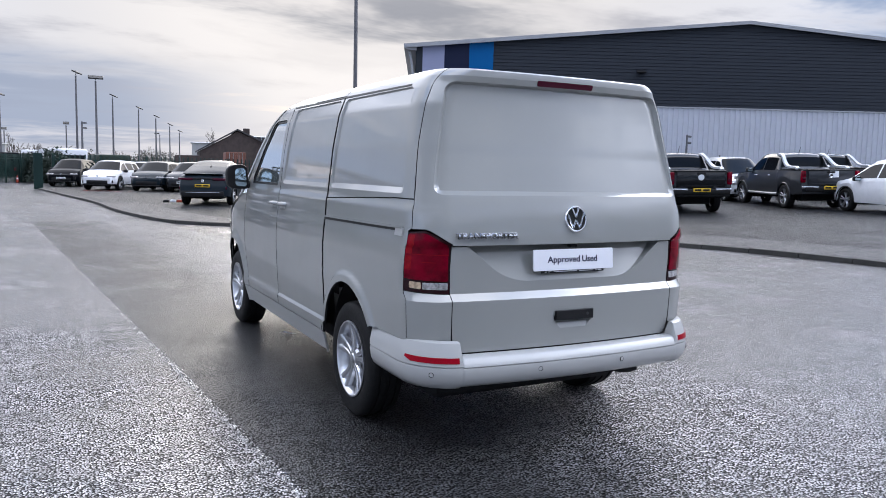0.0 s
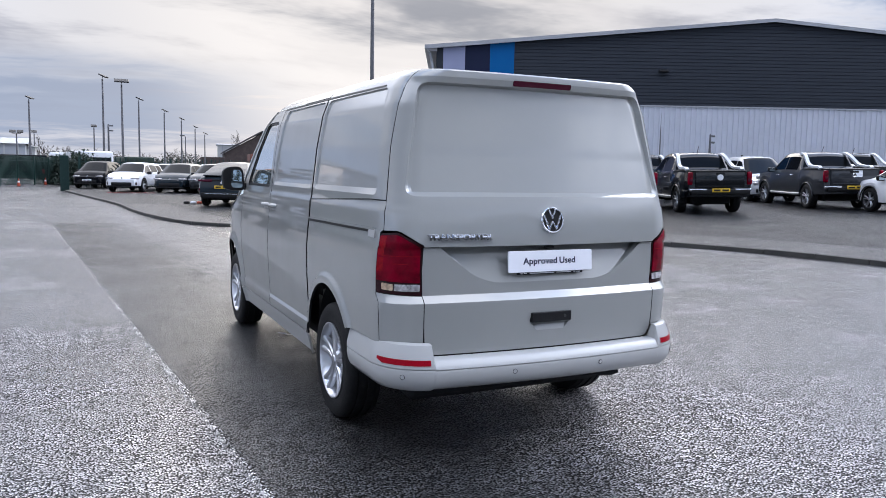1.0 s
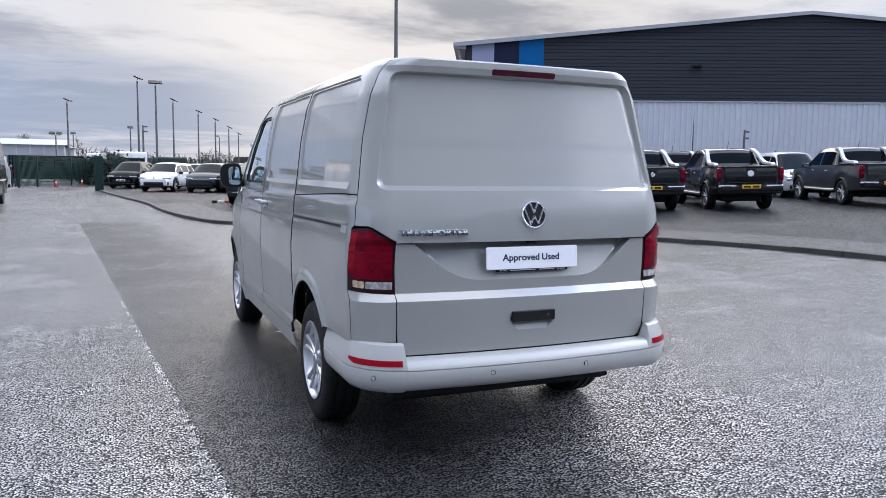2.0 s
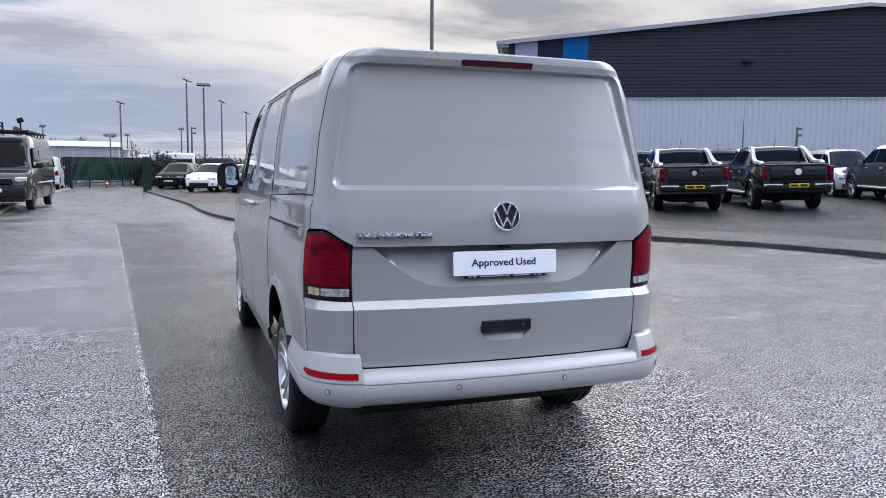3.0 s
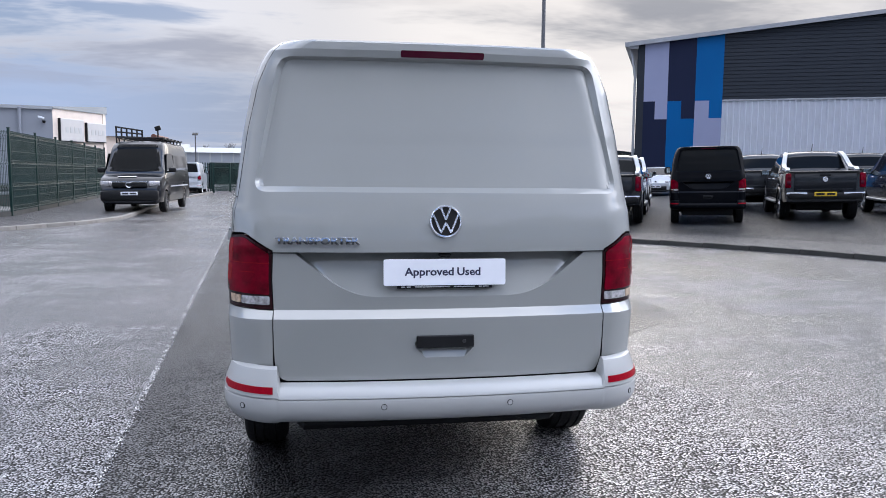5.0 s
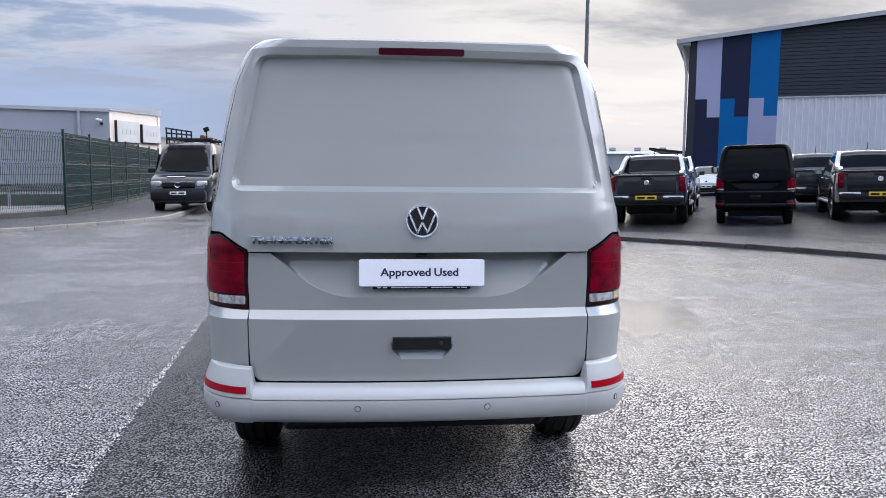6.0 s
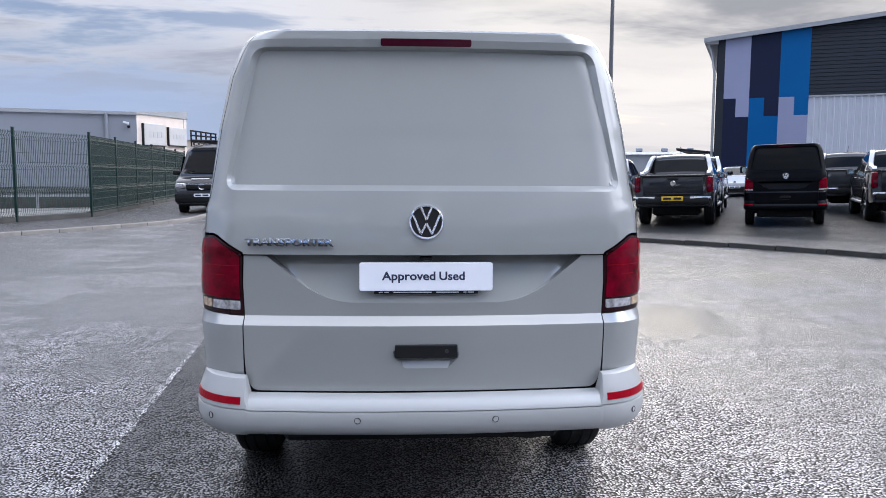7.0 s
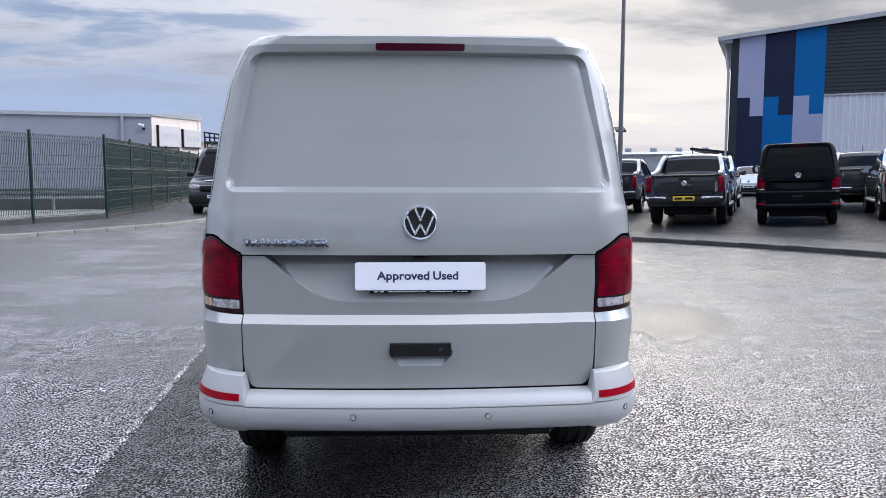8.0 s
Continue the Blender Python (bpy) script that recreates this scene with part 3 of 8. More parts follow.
def yard_z(x, y):
    """The car park climbs steadily away from the road."""
    return max(0.078, 0.030 * (x - 4.5) - 0.004)


def relief_sheet(name, outline, height, mat, kind="structure", label="", category=""):
    """A wide sheet, cut across where its fall changes."""
    bm = bmesh.new()
    bm.faces.new([bm.verts.new((x, y, 0)) for x, y in outline])
    for cut in (5.0, 7.25, 8.0, 11.0, 14.0, 20.0, 30.0, 45.0):
        bmesh.ops.bisect_plane(bm, geom=bm.verts[:] + bm.edges[:] + bm.faces[:], plane_co=(cut, 0, 0), plane_no=(1, 0, 0))
    bmesh.ops.recalc_face_normals(bm, faces=bm.faces)
    if bm.faces[:][0].normal.z < 0:
        bmesh.ops.reverse_faces(bm, faces=bm.faces)
    for v in bm.verts:
        v.co.z = height(v.co.x, v.co.y)
    return tagged(part(name, bm, mat), label, category, kind=kind)


ground = sheet("ground", [(-900, -900), (900, -900), (900, 1500), (-900, 1500)], -0.012, M["grass"], label="flat ground out to the horizon", category="ground")
road = relief_sheet("road", [(-22, -40), (60, -40), (60, 90), (-22, 90)], road_z, M["asphalt"], label="wet dark asphalt of the yard road", category="road")

# pale joint between two strips of asphalt
bm = bmesh.new()
prev = None
for i in range(131):
    y = -6 + 26.0 * i / 130
    x = 0.85 - 0.0770 * (y - 3.35) + 0.006 * math.sin(y * 1.7)
    w = 0.040
    pair = [bm.verts.new((x - w, y, 0.0055)), bm.verts.new((x, y, 0.0060)), bm.verts.new((x + w, y, 0.0055))]
    if prev:
        bm.faces.new((prev[0], prev[1], pair[1], pair[0]))
        bm.faces.new((prev[1], prev[2], pair[2], pair[1]))
    prev = pair
tagged(part("road_joint", bm, M["seam"]), "pale worn joint between two strips of asphalt", "road joint", kind="structure")

joint_x = lambda y: 0.85 - 0.0770 * (y - 3.35)
bm = bmesh.new()
prev = None
for i in range(41):
    y = -6 + 27.0 * i / 40
    pair = [bm.verts.new((joint_x(y), y, 0.004)), bm.verts.new((joint_x(y) + 3.0, y, 0.004))]
    if prev:
        bm.faces.new((prev[0], prev[1], pair[1], pair[0]))
    prev = pair
tagged(part("repair_strip", bm, M["strip"]), "strip of relaid asphalt beside the joint, darkened further for van shade", "road", kind="structure")
ISLAND_EDGE = bezier_line([(-0.5, 46.5), (0.6, 37.5), (1.45, 30.8), (1.75, 26.0), (2.15, 22.6), (2.75, 20.1), (3.95, 18.75), (5.5, 17.45), (7.1, 16.0), (8.3, 14.7), (9.4, 13.25), (10.2, 12.0), (10.75, 10.9), (11.2, 9.6), (11.45, 8.3), (11.6, 6.8), (11.7, 3.0), (11.7, -8.0)])
BANK_EDGE = bezier_line([(-18, 11.0), (-12.5, 13.0), (-9.2, 14.9), (-7.6, 16.1), (-6.6, 17.2), (-5.85, 18.3), (-5.05, 19.8), (-4.3, 21.5), (-3.95, 23.7), (-4.15, 26.6), (-4.5, 30.0), (-4.9, 36.0), (-5.2, 44.0), (-5.3, 53.0)])


def kerb(name, line, h, mat, label, side, base=lambda x, y: 0.0):
    """Kerb stones laid end to end, each a bevelled block of its own."""
    k = thing(name, label, "kerb", kind="structure")
    pts = spaced(line, 0.92)
    r = random.Random(len(pts))
    for (x0, y0), (x1, y1) in zip(pts, pts[1:]):
        ln = math.hypot(x1 - x0, y1 - y0)
        bm = bmesh.new()
        box(bm, (0, 0, 0), (ln - 0.012, 0.13, h + 0.10), 0.012, 2)
        yaw = math.degrees(math.atan2(y1 - y0, x1 - x0))
        part("kerb_stone", bm, mat, k, at=pose((x0 + x1) / 2, (y0 + y1) / 2, base((x0 + x1) / 2, (y0 + y1) / 2) + h / 2 - 0.05 + r.uniform(-0.004, 0.004), 0, r.uniform(-0.3, 0.3), yaw + r.uniform(-0.4, 0.4)))
    return k


yard = relief_sheet("car_park", ISLAND_EDGE + [(60, -8), (60, 58), (-0.5, 58)], yard_z, M["yard"], label="damp dark asphalt car park behind the kerb", category="car park")
bank = sheet("bank_pavement", BANK_EDGE + [(-22, 53), (-22, 11.0)], 0.088, M["footway"], label="grey asphalt pavement along the fence", category="pavement")
kerb("kerb_island", ISLAND_EDGE, 0.09, M["kerb"], "dark wet concrete kerb of the car park", 1, road_z)
kerb("kerb_bank", BANK_EDGE, 0.095, M["kerb_pale"], "pale concrete kerb along the pavement", -1)


def offset_line(line, d):
    l = np.array(line)
    t = np.gradient(l, axis=0)
    t /= np.linalg.norm(t, axis=1)[:, None]
    return [(x - d * ty, y + d * tx) for (x, y), (tx, ty) in zip(line, t)]


def puddle(x, y, rx, ry, yaw, seed, label):
    """Standing water: a thin lens with a ragged rim in a dip of the road."""
    r = random.Random(seed)
    ph = [r.uniform(0, 6.28) for _ in range(4)]
    bm = bmesh.new()
    rim = []
    for i in range(72):
        a = 2 * math.pi * i / 72
        k = 1 + 0.16 * math.sin(2 * a + ph[0]) + 0.11 * math.sin(5 * a + ph[1]) + 0.06 * math.sin(11 * a + ph[2]) + 0.04 * math.sin(19 * a + ph[3])
        u, v = rx * k * math.cos(a), ry * k * math.sin(a)
        rim.append(bm.verts.new((u, v, 0)))
    mid = bm.verts.new((0, 0, 0.001))
    for p, q in zip(rim, rim[1:] + rim[:1]):
        bm.faces.new((mid, p, q))
    return tagged(part("puddle", bm, M["water"], smooth=60, at=pose(x, y, road_z(x, y) + 0.006, 0, 0, math.degrees(yaw))), label, "puddle", kind="structure")


puddle(4.95, 7.35, 0.55, 1.15, -0.38, 3, "shallow puddle that mirrors the bright sky")

# footway strip between the kerb and the bays, and the worn joint behind it
inner = offset_line(spaced(ISLAND_EDGE, 0.5)[34:], 0.07)
outer = offset_line(spaced(ISLAND_EDGE, 0.5)[34:], 1.55)
bm = bmesh.new()
a = [bm.verts.new((x, y, max(road_z(x, y) + 0.088, yard_z(x, y) + 0.006))) for x, y in inner]
b = [bm.verts.new((x, y, yard_z(x, y) + 0.006)) for x, y in outer]
for i in range(len(a) - 1):
    bm.faces.new((a[i], a[i + 1], b[i + 1], b[i]))
bmesh.ops.recalc_face_normals(bm, faces=bm.faces)
if sum(f.normal.z for f in bm.faces) < 0:
    bmesh.ops.reverse_faces(bm, faces=bm.faces)
tagged(part("footway", bm, M["footway"]), "worn asphalt footway behind the kerb", "pavement", kind="structure")


def crack(name, off, width, first, last, lift, label):
    """A dark open joint that follows the kerb line."""
    r = random.Random(int(off * 100))
    line = spaced(offset_line(spaced(ISLAND_EDGE, 0.5), off), 0.16)
    bm = bmesh.new()
    prev = None
    for k, (x, y) in enumerate(line):
        if not first < x < last:
            prev = None
            continue
        w = width * r.uniform(0.45, 1.2)
        d = r.uniform(-0.025, 0.025)
        z = yard_z(x, y) + lift
        cur = (bm.verts.new((x + d - w, y + d - w, z)), bm.verts.new((x + d + w, y + d + w, z)))
        if prev:
            bm.faces.new((prev[0], prev[1], cur[1], cur[0]))
        prev = cur
    bmesh.ops.recalc_face_normals(bm, faces=bm.faces)
    if sum(f.normal.z for f in bm.faces) < 0:
        bmesh.ops.reverse_faces(bm, faces=bm.faces)
    tagged(part(name, bm, M["crack"]), label, "pavement joint", kind="structure")


crack("footway_joint", 1.52, 0.022, 5.5, 12.0, 0.011, "dark open joint between footway and bays")
crack("bay_joint", 2.9, 0.016, 7.5, 12.0, 0.005, "dark crack that runs across the bays")

# ---- warehouse ----
def warehouse():
    C, yaw = Vector((22.0, 47.3, 0)), -26.0
    w = thing("warehouse", "large shed with charcoal upper and pale ribbed lower cladding", "warehouse", Matrix.Translation(C) @ pose(0, 0, 0, 0, 0, yaw))
    L, EA, RI, DEEP, BAND = 45.8, 9.98, 12.08, 60.0, 6.22
    top = lambda s: EA + (RI - EA) * (1 - abs(s - L / 2) / (L / 2))

    def clad(name, mat, s0, s1, z0, z1, proud, label=""):
        bm = bmesh.new()
        ends = [s for s in (s0, L / 2, s1) if s0 <= s <= s1]
        ends = sorted(set(ends))
        low = [(s, z0) for s in ends]
        high = [(s, z1 if z1 else top(s) - 0.12) for s in reversed(ends)]
        prism(bm, low + high, -proud, 0.10, "xz")
        return part(name, bm, mat, w, label)

    # painted cladding panels by the corner
    base = 0.0
    clad("corner_post", M["clad_dark"], 0.30, 0.72, 0.0, None, 0.02)
    cols = [0.72, 2.20, 3.88, 5.52]
    clad("cladding_panel", M["clad_lilac"], cols[0], cols[1], BAND, None, 0.05, "lilac cladding panel")
    clad("cladding_panel", M["clad_lilac"], 1.44, cols[1], 5.08, BAND, 0.05)
    clad("cladding_panel", M["clad_navy"], cols[0], 1.44, 5.08, BAND, 0.045, "navy cladding panel")
    clad("cladding_panel", M["clad_navy"], cols[0], cols[1], base, 5.08, 0.045)
    clad("cladding_panel", M["clad_navy"], cols[1], cols[2], BAND, None, 0.055)
    clad("cladding_panel", M["clad_navy"], 3.06, cols[2], 5.10, BAND, 0.055)
    clad("cladding_panel", M["clad_blue"], cols[1], 3.06, 5.10, BAND, 0.05, "bright blue cladding panel")
    clad("cladding_panel", M["clad_blue"], cols[1], cols[2], base, 5.10, 0.05)
    clad("cladding_panel", M["clad_blue"], cols[2], cols[3], BAND, None, 0.05)
    clad("cladding_panel", M["clad_blue"], 4.74, cols[3], 5.12, BAND, 0.05)
    clad("cladding_panel", M["clad_lilac"], cols[2], 4.74, 5.12, BAND, 0.045)
    clad("cladding_panel", M["clad_lilac"], cols[2], cols[3], base, 5.12, 0.045)
    # charcoal planks, each a lipped board
    n = 26
    zs = [BAND + (RI - BAND) * i / n for i in range(n + 1)]
    for z0, z1 in zip(zs, zs[1:]):
        def reach(z):
            if z <= EA - 0.12:
                return cols[3], L
            k = (z + 0.12 - EA) / (RI - EA) * L / 2
            return max(cols[3], k), L - k
        a0, b0 = reach(z0)
        a1, b1 = reach(z1)
        if b0 - a0 < 0.3:
            continue
        bm = bmesh.new()
        q = [bm.verts.new(p) for p in ((a0, -0.028, z0 + 0.02), (b0, -0.028, z0 + 0.02), (b1, -0.012, z1), (a1, -0.012, z1), (a0, 0.02, z0), (b0, 0.02, z0))]
        bm.faces.new((q[0], q[1], q[2], q[3]))
        bm.faces.new((q[4], q[5], q[1], q[0]))
        part("cladding_board", bm, M["clad_dark"], w)
    # pale ribbed sheet below
    bm = bmesh.new()
    s, prev = cols[3], None
    while s < L:
        for ds, d in ((0, 0.0), (0.24, 0.0), (0.27, -0.085), (0.33, -0.085)):
            cur = (bm.verts.new((s + ds, d, 0)), bm.verts.new((s + ds, d, BAND - 0.04)))
            if prev:
                bm.faces.new((prev[0], cur[0], cur[1], prev[1]))
            prev = cur
        s += 0.36
    part("ribbed_sheet", bm, M["clad_light"], w, "pale grey ribbed steel sheet")
    bm = bmesh.new()
    box(bm, ((cols[3] + L) / 2, -0.03, BAND - 0.01), (L - cols[3], 0.12, 0.10), 0.01)
    part("band_flashing", bm, M["trim"], w)
    # side walls, back and roof
    bm = bmesh.new()
    box(bm, (L / 2, DEEP / 2 + 0.16, EA / 2 - 0.2), (L - 0.5, DEEP, EA - 0.4))
    part("side_wall", bm, M["clad_dark"], w)
    bm = bmesh.new()
    prism(bm, [(-0.35, EA - 0.02), (L / 2, RI), (L + 0.35, EA - 0.02), (L + 0.35, EA - 0.14), (L / 2, RI - 0.12), (-0.35, EA - 0.14)], -0.25, DEEP, "xz")
    part("roof", bm, M["far_roof"], w)
    for sgn in (0, 1):
        bm = bmesh.new()
        x0, x1 = (-0.35, L / 2) if sgn == 0 else (L + 0.35, L / 2)
        prism(bm, [(x0, EA - 0.26), (x1, RI - 0.20), (x1, RI + 0.03), (x0, EA + 0.01)], -0.33, -0.25, "xz")
        part("verge_trim", bm, M["trim"], w)
    # raking eaves box and downpipe at the corner
    bm = bmesh.new()
    prism(bm, [(-0.55, EA + 0.02), (0.30, EA + 0.04), (0.30, EA - 0.40), (-0.12, EA - 0.40), (-0.55, EA - 0.22)], -0.20, DEEP, "xz")
    part("eaves_gutter", bm, M["trim"], w)
    bm = bmesh.new()
    tube(bm, [(-0.2, 0.3, EA - 0.4), (-0.05, 0.2, EA - 1.0), (0.12, 0.1, EA - 2.2), (0.14, 0.1, 0.0)], 0.08)
    part("downpipe", bm, M["trim"], w, smooth=60)
    bm = bmesh.new()
    prism(bm, [(-2.6, 3.25), (0.3, 2.95), (0.3, 3.10), (-2.6, 3.42)], 6.0, 16.0, "xz")
    part("side_canopy", bm, M["clad_dark"], w)
    for k in range(3):
        bm = bmesh.new()
        rod(bm, (20.1 + k * 0.35, 10, RI - 0.3), (20.1 + k * 0.35, 10, RI + 0.35 + 0.1 * k), 0.04, seg=6)
        part("roof_vent", bm, M["trim"], w)
    return w


warehouse()
# ---- office with its fence ----
def office():
    o = thing("office_building", "low grey office with a cream rendered end wall", "office building", pose(-11.7, 42.2, 0, 0, 0, 0))
    # long grey front runs off to the west; cream end runs back
    A, B, Cc = (0, 0), (1.55, 4.0), (-21.5, -5.1)
    h0, h1 = 4.58, 4.92

    def wall(name, p, q, z0, za, zb, t, mat, label=""):
        d = Vector((q[0] - p[0], q[1] - p[1]))
        n = Vector((d.y, -d.x)).normalized() * t
        bm = bmesh.new()
        vs = [bm.verts.new(v) for v in ((p[0], p[1], z0), (q[0], q[1], z0), (q[0], q[1], zb), (p[0], p[1], za), (p[0] - n.x, p[1] - n.y, z0), (q[0] - n.x, q[1] - n.y, z0), (q[0] - n.x, q[1] - n.y, zb), (p[0] - n.x, p[1] - n.y, za))]
        for f in ((0, 1, 2, 3), (7, 6, 5, 4), (3, 2, 6, 7), (0, 3, 7, 4), (1, 5, 6, 2), (0, 4, 5, 1)):
            bm.faces.new([vs[i] for i in f])
        bmesh.ops.recalc_face_normals(bm, faces=bm.faces)
        return part(name, bm, mat, o, label)

    wall("front_wall", Cc, A, 0, h0 + 0.1, h0, 0.3, M["office_grey"])
    wall("end_wall", A, B, 0, h0, h1, 0.3, M["cream"], "cream rendered end wall")
    wall("fascia", (-21.5, -5.22), (0.05, -0.12), h0 - 0.06, h0 + 0.20, h0 + 0.10, 0.35, M["trim"])
    wall("parapet", (0.05, -0.05), (1.62, 4.0), h0 + 0.01, h0 + 0.10, h1 + 0.09, 0.35, M["far_roof"])
    bm = bmesh.new()
    bm.faces.new([bm.verts.new(p) for p in ((-21.5, -5.1, h0 + 0.02), (0, 0, h0 - 0.02), (1.55, 4.0, h1 - 0.05), (-21, 8, h1))])
    part("roof", bm, M["far_roof"], o)
    wall("back_wall", B, (-21, 8), 0, h1 - 0.06, h1 - 0.06, 0.3, M["cream"])
    # signs on the end wall, lettering as bars
    d = Vector((B[0], B[1], 0)).normalized()
    nrm = Vector((d.y, -d.x, 0))
    yaw = math.degrees(math.atan2(d.y, d.x))
    for s0, s1, z0, z1 in ((0.42, 2.20, 2.95, 4.12), (2.52, 4.08, 3.0, 4.02)):
        c = d * (s0 + s1) / 2 + nrm * 0.10
        sg = new("sign_board")
        sg.parent = o
        sg.matrix_basis = pose(c.x, c.y, (z0 + z1) / 2, 0, 0, yaw)
        bm = bmesh.new()
        box(bm, (0, 0, 0), (s1 - s0, 0.14, z1 - z0), 0.02)
        part("sign_panel", bm, M["sign"], sg)
        bm = bmesh.new()
        box(bm, (-(s1 - s0) / 2 - 0.02, 0.03, 0), (0.05, 0.14, z1 - z0))
        box(bm, (0, 0.0, -(z1 - z0) / 2 - 0.015), (s1 - s0, 0.12, 0.04))
        part("sign_edge", bm, M["gap"], sg)
        for k in range(4):
            bm = bmesh.new()
            box(bm, (-(s1 - s0) * 0.25 + k * (s1 - s0) * 0.19, -0.075, 0.0), ((s1 - s0) * 0.13, 0.02, (z1 - z0) * 0.26))
            part("print_bar", bm, M["sign_print"], sg)
    # downpipe and camera on the grey wall
    u = Vector((-21.5, -5.1, 0)).normalized()
    p = u * 1.45
    bm = bmesh.new()
    tube(bm, [(p.x, p.y - 0.14, h0), (p.x, p.y - 0.14, 0)], 0.09)
    part("downpipe", bm, M["office_grey"], o, smooth=60)
    return o, u


OFFICE, OFFICE_U = office()


def cctv_camera(at, label):
    t = thing("security_camera", label, "camera", at)
    bm = bmesh.new()
    box(bm, (-0.10, -0.30, 0.12), (0.40, 0.15, 0.14), 0.03, 2, pose(0, 0, 0, 0, 14, 0).to_3x3())
    part("camera_body", bm, M["paper"], t, smooth=40)
    bm = bmesh.new()
    tube(bm, [(0, 0.02, 0), (0, -0.14, 0.0), (0.0, -0.24, 0.10)], 0.035)
    part("bracket", bm, M["paper"], t, smooth=60)
    bm = bmesh.new()
    lathe(bm, [(-0.26, 0.001), (-0.25, 0.06), (-0.18, 0.11), (-0.08, 0.11), (-0.06, 0.001)], 16, "z")
    part("dome", bm, M["black"], t, smooth=60, at=pose(0.05, -0.16, 0))
    return t


q = Vector((-11.7, 42.2, 0)) + OFFICE_U * 0.42
cctv_camera(pose(q.x, q.y - 0.02, 4.0, 0, 0, 13) @ Matrix.Scale(0.75, 4), "white security camera on the office wall")

# ---- green mesh fence ----
FENCE = [(-16.5, 13.6), (-13.2, 14.6), (-10.4, 16.1), (-8.55, 18.4), (-7.93, 21.1), (-6.9, 23.5), (-7.25, 26.6), (-7.62, 29.7), (-8.0, 32.8), (-8.4, 35.9), (-8.8, 39.0), (-9.2, 42.1)]


def mesh_fence():
    f = thing("mesh_fence", "dark green welded mesh fence on a low wall", "fence", kind="structure")
    H = 2.38
    for x, y in FENCE:
        bm = bmesh.new()
        box(bm, (0, 0, H / 2 + 0.07), (0.065, 0.065, H + 0.14), 0.006)
        box(bm, (0, 0, H + 0.15), (0.075, 0.075, 0.02))
        part("post", bm, M["green"], f, at=pose(x, y, 0.08))
    for (x0, y0), (x1, y1) in zip(FENCE, FENCE[1:]):
        ln = math.hypot(x1 - x0, y1 - y0)
        yaw = math.degrees(math.atan2(y1 - y0, x1 - x0))
        near = y0 < 30
        bm = bmesh.new()
        n = int(ln / (0.058 if near else 0.10))

        def fold(z):
            """The bent folds that stiffen the sheet."""
            d = 0.0
            for zc in (0.12, 0.78, 1.44, 2.24):
                d += max(0, 1 - abs(z - zc) / 0.06) * 0.03
            return d
        zs = [0.02, 0.06, 0.12, 0.18, 0.72, 0.78, 0.84, 1.38, 1.44, 1.50, 2.18, 2.24, 2.30, 2.38]
        r = 0.0085 if near else 0.0135
        for i in range(n + 1):
            x = ln * i / n
            prev = None
            for z in zs:
                d = -fold(z)
                ring = [bm.verts.new((x - r, d, z)), bm.verts.new((x + r, d, z)), bm.verts.new((x, d + r * 1.6, z))]
                if prev:
                    for k in range(3):
                        bm.faces.new((prev[k], prev[(k + 1) % 3], ring[(k + 1) % 3], ring[k]))
                prev = ring
        for z in [0.03, 0.12, 0.22, 0.48, 0.68, 0.78, 0.88, 1.14, 1.34, 1.44, 1.54, 1.80, 2.14, 2.24, 2.34]:
            d = -fold(z) - 0.004
            rod(bm, (0, d, z), (ln, d, z), r * 0.6, seg=4, caps=False)
        part("mesh_panel", bm, M["green"], f, at=pose(x0, y0, 0.15, 0, 0, yaw))
        bm = bmesh.new()
        box(bm, (ln / 2, 0.10, 0.02), (ln + 0.05, 0.22, 0.26), 0.02)
        part("base_wall", bm, M["concrete"], f, at=pose(x0, y0, 0.08, 0, 0, yaw))


mesh_fence()
sheet("compound", [(-40, 12.0), (-16.6, 13.9), (-13.4, 14.9), (-10.6, 16.4), (-8.8, 18.6), (-8.2, 21.2), (-7.2, 23.6), (-8.2, 33), (-9.4, 42), (-40, 40)], 0.094, M["grass"], label="pale gravel compound behind the fence", category="ground")


def crash_barrier():
    b = thing("crash_barrier", "galvanised steel crash barrier behind the fence", "barrier", pose(-8.45, 29.7, 0.09, 0, 0, 204))
    bm = bmesh.new()
    prof = [(0.0, 0.44), (-0.03, 0.47), (-0.08, 0.52), (-0.08, 0.57), (-0.02, 0.61), (-0.02, 0.64), (-0.08, 0.68), (-0.08, 0.73), (-0.03, 0.78), (0.0, 0.80)]
    rows = [[bm.verts.new((x, d, z)) for d, z in prof] for x in (0, 14)]
    for i in range(len(prof) - 1):
        bm.faces.new((rows[0][i], rows[0][i + 1], rows[1][i + 1], rows[1][i]))
    r = bmesh.ops.solidify(bm, geom=bm.faces[:], thickness=0.006)
    part("rail", bm, M["steel"], b, smooth=50)
    for i in range(7):
        bm = bmesh.new()
        box(bm, (0.5 + i * 2.1, 0.06, 0.36), (0.10, 0.12, 0.72), 0.01)
        part("post", bm, M["steel"], b)


crash_barrier()
bm = bmesh.new()
box(bm, (7.0, -0.45, 0.30), (14.6, 0.30, 0.62), 0.03)
tagged(part("low_wall", bm, M["concrete"], at=pose(-8.3, 30.3, 0.09, 0, 0, 204)), "dark low concrete wall behind the crash barrier", "wall")

